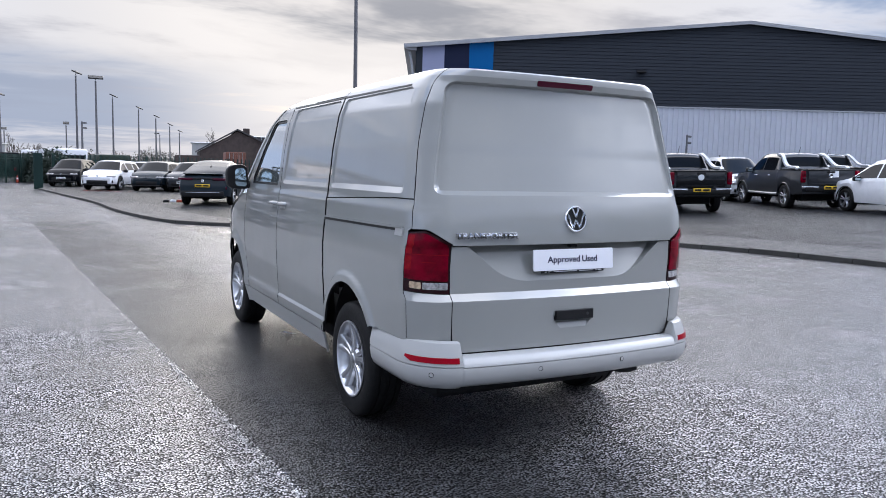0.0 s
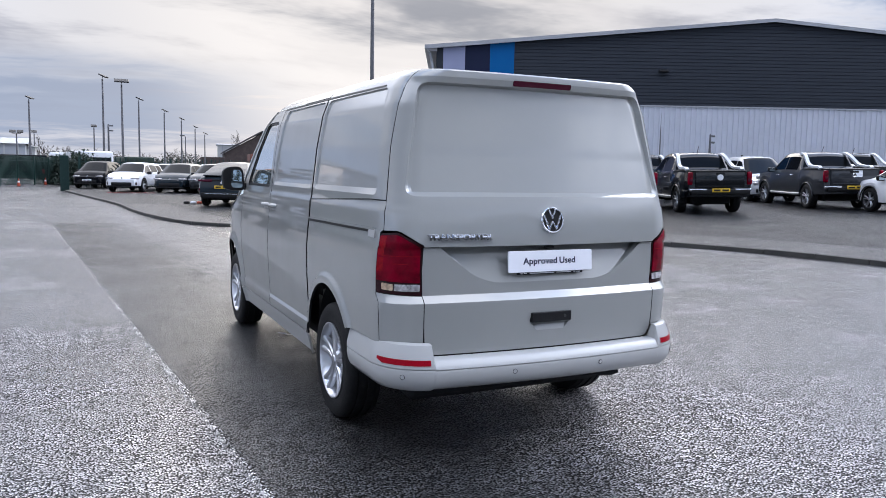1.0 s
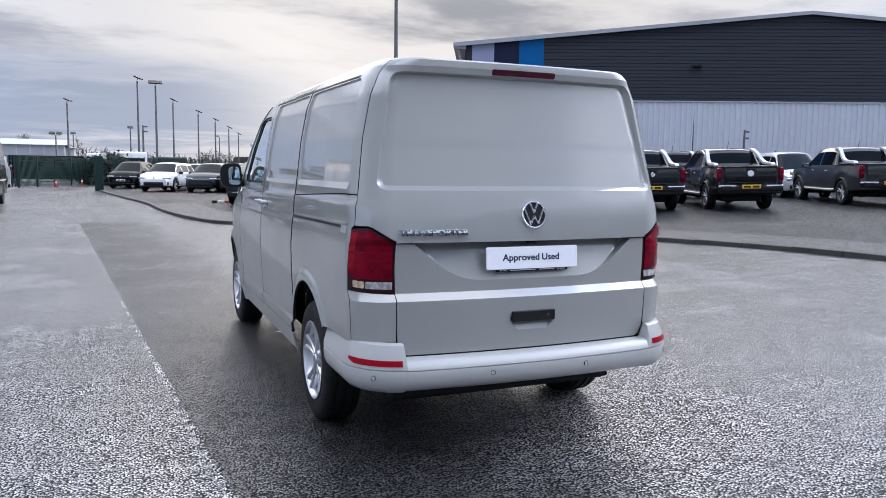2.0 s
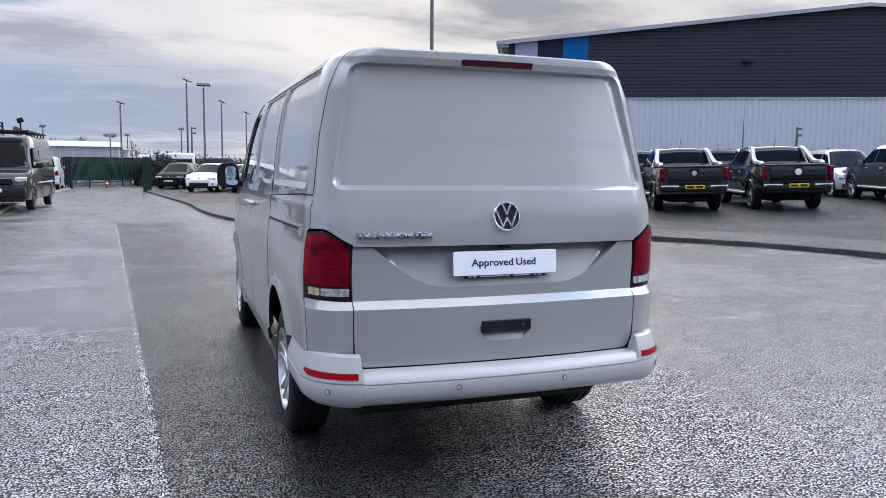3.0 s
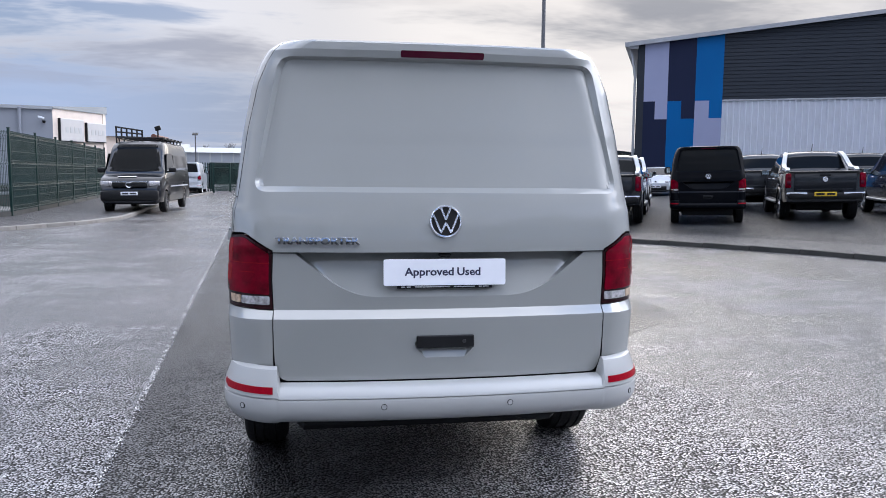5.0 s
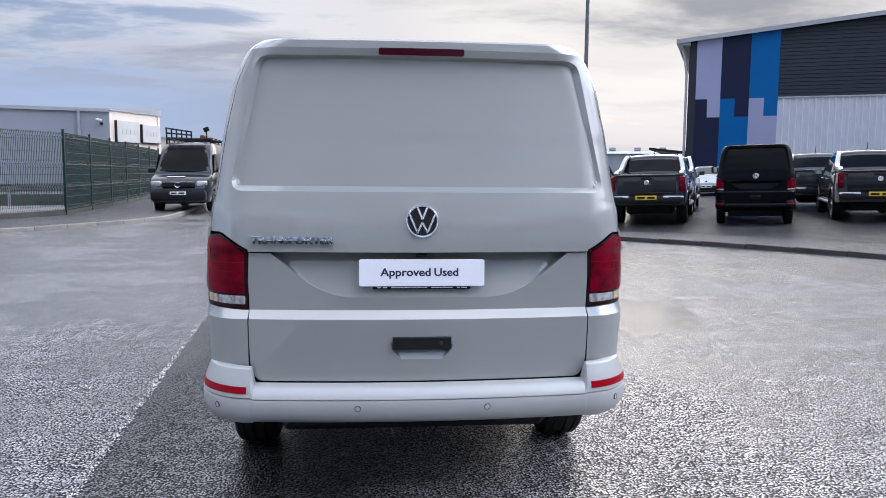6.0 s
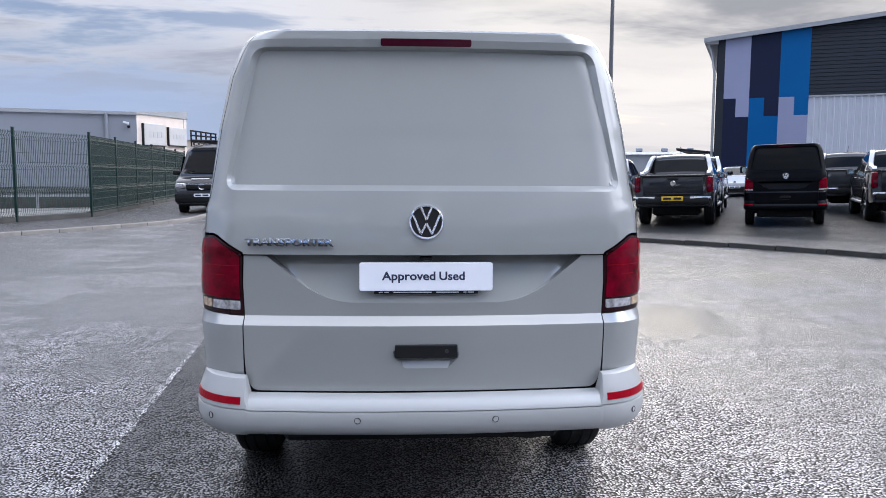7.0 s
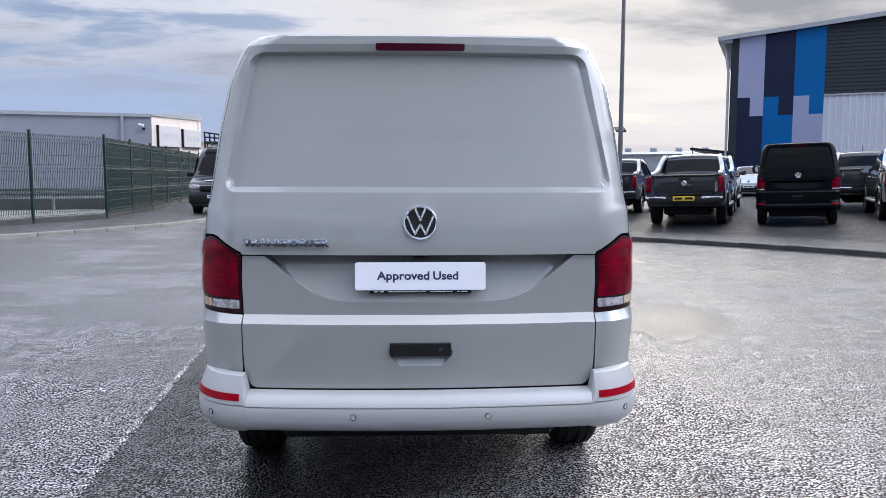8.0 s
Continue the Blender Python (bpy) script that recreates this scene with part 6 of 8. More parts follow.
    skin_part("front_bumper", [(-0.93, 0.34), (0.93, 0.34), (0.93, 0.66), (-0.93, 0.66)], front, 0.05, bumper_mat, van)
    grille = skin_part("grille", [(-0.80, 0.668), (0.80, 0.668), (0.80, 0.90), (-0.80, 0.90)], front, 0.05, M["black"], van)
    skin_part("bonnet", [(-0.93, 0.908), (0.93, 0.908), (0.90, 1.20), (-0.90, 1.20)], front, 0.04, paint, van)
    screen = skin_part("windscreen", [(-0.93, 1.21), (0.93, 1.21), (0.93, 1.915), (-0.93, 1.915)], front, 0.06, M["cab_glass"], van, lip=0.005)
    screen.visible_shadow = False
    for sgn in (1, -1):
        skin_part("screen_pillar", [(sgn * 0.90, 1.205), (sgn * 1.0, 1.205), (sgn * 1.0, 1.915), (sgn * 0.90, 1.915)], lambda a, v, d: front(a, v, d - 0.006), 0.04, paint, van, flip=sgn < 0)
        skin_part("headlamp", rounded([(sgn * 0.60, 0.70), (sgn * 0.97, 0.74), (sgn * 0.97, 0.93), (sgn * 0.62, 0.88)], 0.03), lambda a, v, d: front(a, v, d - 0.006), 0.04, M["clear"], van, flip=sgn < 0)
    # roof sheet: meets the flanks and tail at one height and cambers up from them
    bm = bmesh.new()
    z_edge = float(HEIGHT(top_v))
    tv = np.array(top_v)
    xw_t, y0_t = (float(v) for v in corner_start(tv))
    r_t = float(REAR(tv))

    def rear_edge(x):
        x = abs(x)
        if x <= xw_t:
            return r_t + 0.085 * x * x
        k = min(1.0, (x - xw_t) / CX)
        return y0_t + CY * (1 - math.sqrt(1 - k * k)) + 0.17 * xw_t * CX * k * (1 - k * k)

    nose_v = np.linspace(1.80, 2.10, 90)
    us = np.concatenate([np.linspace(-1, -0.8, 12), np.linspace(-0.78, 0.78, 24), np.linspace(0.8, 1, 12)])
    fs_ = np.concatenate([np.linspace(0, 0.02, 9), np.linspace(0.026, 0.10, 12), np.linspace(0.12, 0.85, 22), np.linspace(0.87, 1.0, 14)])
    rows = []
    for f in fs_:
        row = []
        for u in us:
            wide_t = float(half_width(np.array(1.5), tv))
            x = u * (wide_t if f > 0.12 else min(wide_t, xw_t + CX))
            y_r = rear_edge(min(abs(x), (xw_t + CX) * 0.9999))
            y_f = 3.08 - 0.10 * u * u
            y = y_r + (y_f - y_r) * f
            x = u * float(half_width(np.array(y), tv)) * (1 - 0.09 * max(0.0, min(1.0, (y - 2.4) / 0.7)) ** 1.5)
            d = min(wide_t * (1 - abs(u)), (y - y_r) * 0.8)
            k = 1 - (1 - min(d / 0.26, 1.0)) ** 2
            z = z_edge + 0.007 * k + 0.010 * (1 - u * u) * k
            zf = float(HEIGHT(np.interp(-y, -NOSE(nose_v), nose_v)))
            row.append(bm.verts.new((x, y, min(z, zf + 0.01) if y > 2.4 else z)))
        rows.append(row)
    for r0, r1 in zip(rows, rows[1:]):
        for i in range(len(us) - 1):
            bm.faces.new((r0[i], r0[i + 1], r1[i + 1], r1[i]))
    part("roof", bm, paint, van, smooth=60)
    # rear bumper
    bump = rear_bumper(van, bumper_mat, plain=band)
    # high brake lamp
    bl = lambda x, v: (float(x_a(x, v)), v)
    skin_part("brake_lamp", rounded([bl(-0.178, 1.917), bl(0.182, 1.917), bl(0.182, 1.948), bl(-0.178, 1.948)], 0.010), lambda a, v, d: shell(a, v, d - 0.004), 0.02, M["lamp_dark"], tail, lip=0.006, label="dark red high brake lamp")
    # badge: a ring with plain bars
    yb = float(REAR(1.228))
    lean = math.degrees(math.atan((float(REAR(1.26)) - float(REAR(1.19))) / 0.07))
    badge = new("badge")
    badge.parent = tail
    badge.matrix_basis = pose(0, yb, 1.226, -lean, 0, 0)
    tagged(badge, "round chrome badge with black ground")
    bm = bmesh.new()
    lathe(bm, [(-0.006, 0.001), (-0.006, 0.062), (0.004, 0.066)], 40, "y")
    part("badge_ground", bm, M["black"], badge)
    bm = bmesh.new()
    lathe(bm, [(0.002, 0.070), (-0.008, 0.069), (-0.012, 0.065), (-0.011, 0.060), (-0.005, 0.0585)], 48, "y")
    part("badge_ring", bm, M["chrome"], badge, smooth=50)
    for pts in (((-0.052, 0.027), (-0.021, -0.047)), ((-0.022, -0.048), (0.0, -0.006)), ((0.0, -0.006), (0.022, -0.048)), ((0.021, -0.047), (0.052, 0.027)), ((-0.020, 0.056), (0.0, 0.008)), ((0.0, 0.008), (0.020, 0.056))):
        bm = bmesh.new()
        (x0, z0), (x1, z1) = pts
        d = Vector((x1 - x0, 0, z1 - z0))
        w = Vector((d.z, 0, -d.x)).normalized() * 0.0055
        a, b = Vector((x0, -0.0065, z0)), Vector((x1, -0.0065, z1))
        lo = [bm.verts.new(p) for p in (a - w, a + w, b + w, b - w)]
        hi = [bm.verts.new(p + Vector((0, -0.004, 0))) for p in (a - w * 0.7, a + w * 0.7, b + w * 0.7, b - w * 0.7)]
        bm.faces.new(hi)
        for i in range(4):
            bm.faces.new((lo[i], lo[(i + 1) % 4], hi[(i + 1) % 4], hi[i]))
        bmesh.ops.recalc_face_normals(bm, faces=bm.faces)
        part("badge_bar", bm, M["chrome"], badge)
    # tailgate handle
    bm = bmesh.new()
    prism(bm, rounded([(-0.122, 0.696), (0.122, 0.696), (0.122, 0.748), (-0.122, 0.748)], 0.006), 0.033, 0.07, "xz", 0.003)
    hnd = part("tailgate_handle", bm, M["black"], tail, label="black plastic grab handle")
    bm = bmesh.new()
    lathe(bm, [(0.0315, 0.001), (0.0315, 0.008), (0.036, 0.008)], 16, "y")
    part("lock", bm, M["alloy_dark"], hnd, at=pose(0.080, 0, 0.723))
    return van, tail


def rear_bumper(van, mat, plain=None):
    """Rear bumper: a ledge under the tailgate, raised corners, swept round to the wheel arches."""
    # half outline in plan: parameter 0 at the middle to 1 at the arch
    def plan(s, out):
        s = np.asarray(s, float)
        x1, yb = 0.70, -0.030
        ln = 1.55
        t = s * ln
        x = np.where(t < x1, t, 0.0)
        y = np.where(t < x1, yb + 0.085 * t ** 2, 0.0)
        ang = np.clip((t - x1) / 0.36, 0, 1) * math.pi / 2
        y1 = yb + 0.085 * x1 ** 2
        xc = x1 + 0.215 * np.sin(ang)
        yc = y1 + 0.27 * (1 - np.cos(ang)) + 0.119 * 0.215 * np.sin(ang) * np.cos(ang) ** 2
        ys = y1 + 0.27 + np.maximum(t - x1 - 0.36, 0)
        x = np.where(t < x1, x, np.where(t < x1 + 0.36, xc, x1 + 0.215))
        y = np.where(t < x1, y, np.where(t < x1 + 0.36, yc, ys))
        ns = np.sin(ang) * (t >= x1)
        nr = np.cos(ang) * (t >= x1) + (t < x1)
        return x + out * ns, y - out * nr

    ss = np.concatenate([np.linspace(0, 0.44, 12), np.linspace(0.4425, 0.4500, 4), np.linspace(0.452, 0.487, 6), np.linspace(0.50, 0.70, 20), np.linspace(0.72, 1.0, 24)])
    bm = bmesh.new()
    rows = {}
    prof_mid = [(0.556, -0.075), (0.556, -0.030), (0.553, -0.012), (0.546, 0.000), (0.516, 0.016), (0.510, 0.018), (0.507, 0.010), (0.503, 0.018), (0.490, 0.020), (0.455, 0.018), (0.425, 0.006), (0.406, -0.018), (0.398, -0.06)]
    prof_end = [(0.630, -0.055), (0.630, -0.030), (0.624, -0.018), (0.590, -0.004), (0.545, 0.012), (0.515, 0.016), (0.511, 0.008), (0.507, 0.016), (0.490, 0.018), (0.455, 0.016), (0.425, 0.004), (0.400, -0.020), (0.392, -0.06)]
    lengths = 1.55
    for sgn in (1, -1):
        for i, s in enumerate(ss):
            t = s * lengths
            k = min(max((t - 0.686) / 0.0115, 0.0), 1.0)
            fall = float(smooth01(np.array((t - 1.03) / 0.4))) * 0.02
            for j in range(len(prof_mid)):
                z = prof_mid[j][0] * (1 - k) + prof_end[j][0] * k
                o = prof_mid[j][1] * (1 - k) + prof_end[j][1] * k
                if z > 0.52:
                    z -= fall * (z - 0.52) / 0.12
                x, y = plan(s, o)
                y = min(float(y), AXLES[0] - (ARCH + 0.003) * math.sqrt(1 - ((z - ARCH_Z) / (ARCH_TALL + 0.003)) ** 2))
                rows[sgn, i, j] = bm.verts.new((sgn * float(x), float(y), z))
    for sgn in (1, -1):
        for i in range(len(ss) - 1):
            for j in range(len(prof_mid) - 1):
                f = (rows[sgn, i, j], rows[sgn, i + 1, j], rows[sgn, i + 1, j + 1], rows[sgn, i, j + 1])
                bm.faces.new(f if sgn < 0 else f[::-1])
    bmesh.ops.remove_doubles(bm, verts=bm.verts, dist=0.0004)
    bumper = part("rear_bumper", bm, mat, van, smooth=35)
    # red corner reflectors
    def strip(name, s0, s1, z0, z1, proud, m):
        for sgn in (1, -1):
            bm = bmesh.new()
            n = 14
            r = []
            for i in range(n + 1):
                s = s0 + (s1 - s0) * i / n
                tip = max(0, (i / n - 0.86) / 0.14) * 0.6 * (z1 - z0)
                pts = []
                for z, o in ((z0 + tip, -0.010), (z0 + tip, proud), (z1, proud), (z1, -0.010)):
                    x, y = plan(s, np.interp(z, [0.51, 0.545, 0.59], [0.016, 0.012, -0.004]) + o)
                    pts.append(bm.verts.new((sgn * float(x), float(y), z)))
                r.append(pts)
            for a, b in zip(r, r[1:]):
                for k in range(3):
                    bm.faces.new((a[k], b[k], b[k + 1], a[k + 1]) if sgn > 0 else (a[k], a[k + 1], b[k + 1], b[k]))
            bm.faces.new(r[0])
            bm.faces.new(r[-1][::-1])
            bmesh.ops.recalc_face_normals(bm, faces=bm.faces)
            part(name, bm, m, bumper, label="red reflector strip")

    strip("reflector", 0.4600, 0.640, 0.531, 0.558, 0.003, M["reflector"])
    # parking sensors
    for t in (-0.845, -0.265, 0.265, 0.845):
        x, y = plan(abs(t) / lengths, 0.0205 if abs(t) < 0.7 else 0.0185)
        x2, y2 = plan(abs(t) / lengths + 0.01, 0.018)
        yaw = math.degrees(math.atan2(float(y2 - y), float(x2 - x)))
        bm = bmesh.new()
        lathe(bm, [(0.004, 0.0125), (-0.0012, 0.0125), (-0.0012, 0.0108), (0.0006, 0.0106)], 20, "y")
        ring = part("parking_sensor", bm, M["gap"], bumper, at=pose(math.copysign(float(x), t), float(y), 0.474, 0, 0, yaw if t > 0 else -yaw))
        bm = bmesh.new()
        lathe(bm, [(0.0002, 0.0005), (-0.0004, 0.0100), (0.004, 0.0104)], 20, "y")
        part("sensor_face", bm, mat, ring)
    return bumper


def main_van():
    van, tail = panel_van_body(pose(2.365, 3.017, 0), M["paint"], M["bumper"], "pale grey panel van with blank side panels on wet asphalt")
    # show plate with printed words, and the strip below it
    plate = new("show_plate")
    plate.parent = tail
    plate.matrix_basis = pose(0, 0.064, 1.0135, -4.5, 0, 0)
    tagged(plate, "white show plate with navy words")
    bm = bmesh.new()
    prism(bm, rounded([(-0.26, -0.0555), (0.26, -0.0555), (0.26, 0.0555), (-0.26, 0.0555)], 0.010), -0.004, 0.006, "xz", 0.0015)
    part("plate_board", bm, M["plate"], plate)
    bm = bmesh.new()
    prism(bm, [(-0.203, -0.0685), (0.203, -0.0685), (0.203, -0.05), (-0.203, -0.05)], 0.0062, 0.013, "xz")
    holder = part("plate_holder", bm, M["black"], plate)
    for word, wide, mid in (("Approved", 0.209, -0.067), ("Used", 0.100, 0.1005)):
        text_mesh(word, 0.046, 0.0004, M["ink"], "plate_word", plate, pose(mid, -0.0046, 0.001, 90, 0, 0), width=wide, bold=0.0011)
    for x0, x1 in ((-0.185, -0.170), (-0.163, -0.145), (-0.128, 0.022), (0.038, 0.128), (0.146, 0.158), (0.163, 0.188)):
        bm = bmesh.new()
        box(bm, ((x0 + x1) / 2, 0.0056, -0.0615), (x1 - x0, 0.001, 0.0042))
        part("print_bar", bm, M["white"], plate)
    # chrome model name
    x = -0.527
    yb = float(REAR(1.150)) + 0.085 * x * x
    text_mesh("TRANSPORTER", 0.039, 0.003, M["dark_chrome"], "model_name", tail, pose(x - 0.004, yb - 0.009, 1.1455, 90, 0, -math.degrees(math.atan(0.17 * abs(x)))), width=0.345, bold=0.0008, bevel=0.0012, ridge=0.006, label="chrome letters of the model name")
    # lamp under the lip of the recess, camera bead
    bm = bmesh.new()
    box(bm, (0, 0.085, 1.084), (0.05, 0.03, 0.014), 0.004)
    part("plate_lamp", bm, M["black"], tail)
    # tow eye, rear valance and axle seen below
    bm = bmesh.new()
    box(bm, (0, 0.50, 0.47), (1.40, 0.60, 0.06), 0.02)
    part("under_tray", bm, M["gap"], van)
    bm = bmesh.new()
    tube(bm, [(0.32, 0.10, 0.385), (0.36, 0.08, 0.375), (0.42, 0.07, 0.372), (0.47, 0.08, 0.375)], 0.018)
    part("tow_eye", bm, M["gap"], van, smooth=60)
    # cab inside, seen through the glass
    for sx in (-0.45, 0.45):
        bm = bmesh.new()
        box(bm, (sx, 2.72, 1.15), (0.50, 0.14, 0.62), 0.05, 3)
        box(bm, (sx, 2.70, 1.55), (0.26, 0.10, 0.18), 0.04, 3)
        box(bm, (sx, 2.98, 0.88), (0.50, 0.50, 0.16), 0.05, 3)
        part("cab_seat", bm, M["black"], van, smooth=50)
    bm = bmesh.new()
    box(bm, (0, 3.85, 1.10), (1.60, 0.50, 0.30), 0.08, 3)
    part("dashboard", bm, M["black"], van, smooth=50)
    bm = bmesh.new()
    box(bm, (0, 2.52, 1.2), (1.30, 0.02, 1.35))
    part("bulkhead", bm, M["far_dark"], van)
    return van


main_van()
# ---- parked vehicles ----
def loft_car(c, paint, L, W, R, axles, sill, top, belt, roof_w, screen, rear, sides, pillars=(), lean_rear=0.10, lean_front=0.25, nose=0.2, tail=0.12):
    """A whole car body drawn through sections along its length; the panes are cut out of it as parts of their own."""
    hl = L / 2
    ys = [round(float(v), 3) for v in np.linspace(-hl, hl, 64)] + [round(a + d, 3) for a in axles for d in np.linspace(-R * 1.18, R * 1.18, 17)]
    ys += [-hl + 0.03, -hl + 0.07, hl - 0.03, hl - 0.07] + [p[0] for p in top if abs(p[0]) < hl] + list(screen) + list(rear) + list(sides) + [p + d for p in pillars for d in (-0.03, 0.03)]
    ys = [y for i, y in enumerate(sorted(set(ys))) if -hl <= y <= hl]
    tops = np.interp(ys, [p[0] for p in top], [p[1] for p in top])
    ker = np.array([1, 2, 3, 2, 1]) / 9.0
    grid = np.linspace(-hl, hl, 400)
    dense = np.convolve(np.pad(np.interp(grid, [p[0] for p in top], [p[1] for p in top]), 8, mode="edge"), np.hanning(17) / np.hanning(17).sum(), "valid")
    high = max(p[1] for p in top)
    tum = (0.955 * W / 2 - roof_w) / (high - float(np.interp(0, [p[0] for p in belt], [p[1] for p in belt])))
    rows = []
    for y in ys:
        t = max(0.0, (abs(y) - (hl - 0.60)) / 0.60)
        w = W / 2 * (1 - (nose if y > 0 else tail) * t ** 2.2)
        T = float(np.interp(y, grid, dense))
        B = min(T, float(np.interp(y, [p[0] for p in belt], [p[1] for p in belt])))
        g = T - B
        zb = sill + 0.05 * t
        for a in axles:
            q = (R * 1.14) ** 2 - (y - a) ** 2
            if q > 0:
                zb = max(zb, R + math.sqrt(q))
        low = B - 0.035 * max(0.0, 1 - g / 0.1)
        pts = [(w * k, zb + (low - zb) * f) for f, k in ((0, 0.955), (0.12, 0.98), (0.35, 0.995), (0.62, 1.0), (0.66, 0.992), (0.90, 0.978), (1.0, 0.955))]
        wt = w * 0.955 - tum * g
        s = min(1.0, g / 0.12)
        for f in (0.10, 0.3, 0.5, 0.7, 0.86):
            pts.append((w * 0.955 - tum * g * f, low + (T - 0.05 * s - low) * f))
        pts += [(wt - 0.02, T - 0.030 * s - 0.008), (wt - 0.07, T - 0.006), (wt * 0.62, T + 0.012), (wt * 0.3, T + 0.022), (0.0, T + 0.025)]
        lean = lean_front if y > 0 else lean_rear
        rows.append([(x, y - math.copysign(lean, y) * max(0, min(z, 1.1) - 0.62) * min(1, t * 1.2) ** 2, z) for x, z in pts])
    n = len(rows[0])
    co = [p for r in rows for p in r] + [(-x, y, z) for r in rows for x, y, z in r]
    half = len(rows) * n
    bins = dict(body=[])
    for i in range(len(rows) - 1):
        ym = (ys[i] + ys[i + 1]) / 2
        for k in range(n - 1):
            for s in (0, 1):
                o = s * half
                f = (o + i * n + k, o + i * n + k + 1, o + (i + 1) * n + k + 1, o + (i + 1) * n + k)
                f = f if s else f[::-1]
                key = "body"
                g = rows[i][11][2] - rows[i][6][2]
                if k >= 12 and screen[0] < ym < screen[1]:
                    key = "windscreen"
                elif k >= 13 and rear[0] < ym < rear[1]:
                    key = "rear_window"
                elif 7 <= k <= 10 and sides[0] < ym < sides[1] and g > 0.10 and not any(abs(ym - p) < 0.03 for p in pillars):
                    key = ("side_window", s, sum(ym > p for p in pillars))
                bins.setdefault(key, []).append(f)
    for i in (0, len(rows) - 1):
        for k in range(n - 1):
            f = (i * n + k, half + i * n + k, half + i * n + k + 1, i * n + k + 1)
            bins["body"].append(f if i == 0 else f[::-1])
    body = None
    for key, faces in bins.items():
        used = sorted({v for f in faces for v in f})
        where = {v: j for j, v in enumerate(used)}
        bm = bmesh.new()
        vs = [bm.verts.new(co[v]) for v in used]
        for f in faces:
            try:
                bm.faces.new([vs[where[v]] for v in f])
            except ValueError:
                pass
        bmesh.ops.remove_doubles(bm, verts=bm.verts, dist=0.0008)
        bmesh.ops.recalc_face_normals(bm, faces=bm.faces)
        name = key if isinstance(key, str) else key[0]
        ob = part(name, bm, paint if key == "body" else M["glass"], c if key == "body" else body, smooth=32)
        body = body or ob
    bm = bmesh.new()
    box(bm, (0, 0, sill + 0.14), (W * 0.80, L * 0.93, 0.30), 0.05)
    for a in axles:
        box(bm, (0, a, R + 0.14), (W * 0.62, R * 2.3, 0.55), 0.05)
    part("underbody", bm, M["gap"], c)
    return body


def slab(name, parent, mat, c, s, bevel=0.015, tilt=(0, 0, 0), label="", seg=2):
    bm = bmesh.new()
    box(bm, c, s, bevel, seg, pose(0, 0, 0, *tilt).to_3x3())
    return part(name, bm, mat, parent, label, smooth=40)


def number_plate(parent, y, z, mat, face=-1, w=0.52, h=0.11, tilt=0):
    p = slab("number_plate", parent, mat, (0, y, z), (w, 0.014, h), 0.003, (tilt, 0, 0), "number plate with dark bars")
    for x0, x1 in ((-0.42, -0.05), (0.06, 0.42)):
        bm = bmesh.new()
        box(bm, ((x0 + x1) / 2 * w, y + face * 0.0085, z), ((x1 - x0) * w, 0.003, h * 0.5))
        part("print_bar", bm, M["gap"], p)
    return p


def disc(name, parent, mat, c, r, axis="y", label="", depth=0.012):
    bm = bmesh.new()
    lathe(bm, [(-depth, 0.001), (-depth, r * 0.92), (-depth * 0.6, r), (depth, r)], 24, axis)
    return part(name, bm, mat, parent, label, at=pose(*c))


def mirrors(parent, paint, x, y, z):
    for s in (1, -1):
        m = slab("door_mirror", parent, paint, (s * (x + 0.13), y, z), (0.24, 0.13, 0.16), 0.045, label="", seg=3)
        bm = bmesh.new()
        box(bm, (s * (x + 0.13), y - 0.069, z), (0.19, 0.006, 0.115), 0.002)
        part("mirror_glass", bm, M["mirror"], m)
        bm = bmesh.new()
        rod(bm, (s * (x - 0.04), y, z - 0.05), (s * (x + 0.06), y, z - 0.05), 0.03, seg=8)
        part("mirror_arm", bm, M["black"], m)


def wheels(parent, axles, W, R, width, rim, mat, spokes=10):
    for s in (1, -1):
        for k, a in enumerate(axles):
            wheel("rear_wheel" if k == 0 else "front_wheel", parent, pose(s * (W / 2 - width / 2 - 0.012), a, R), R, width, rim, mat, spokes, outer=s, barrel=M["alloy_dark"])


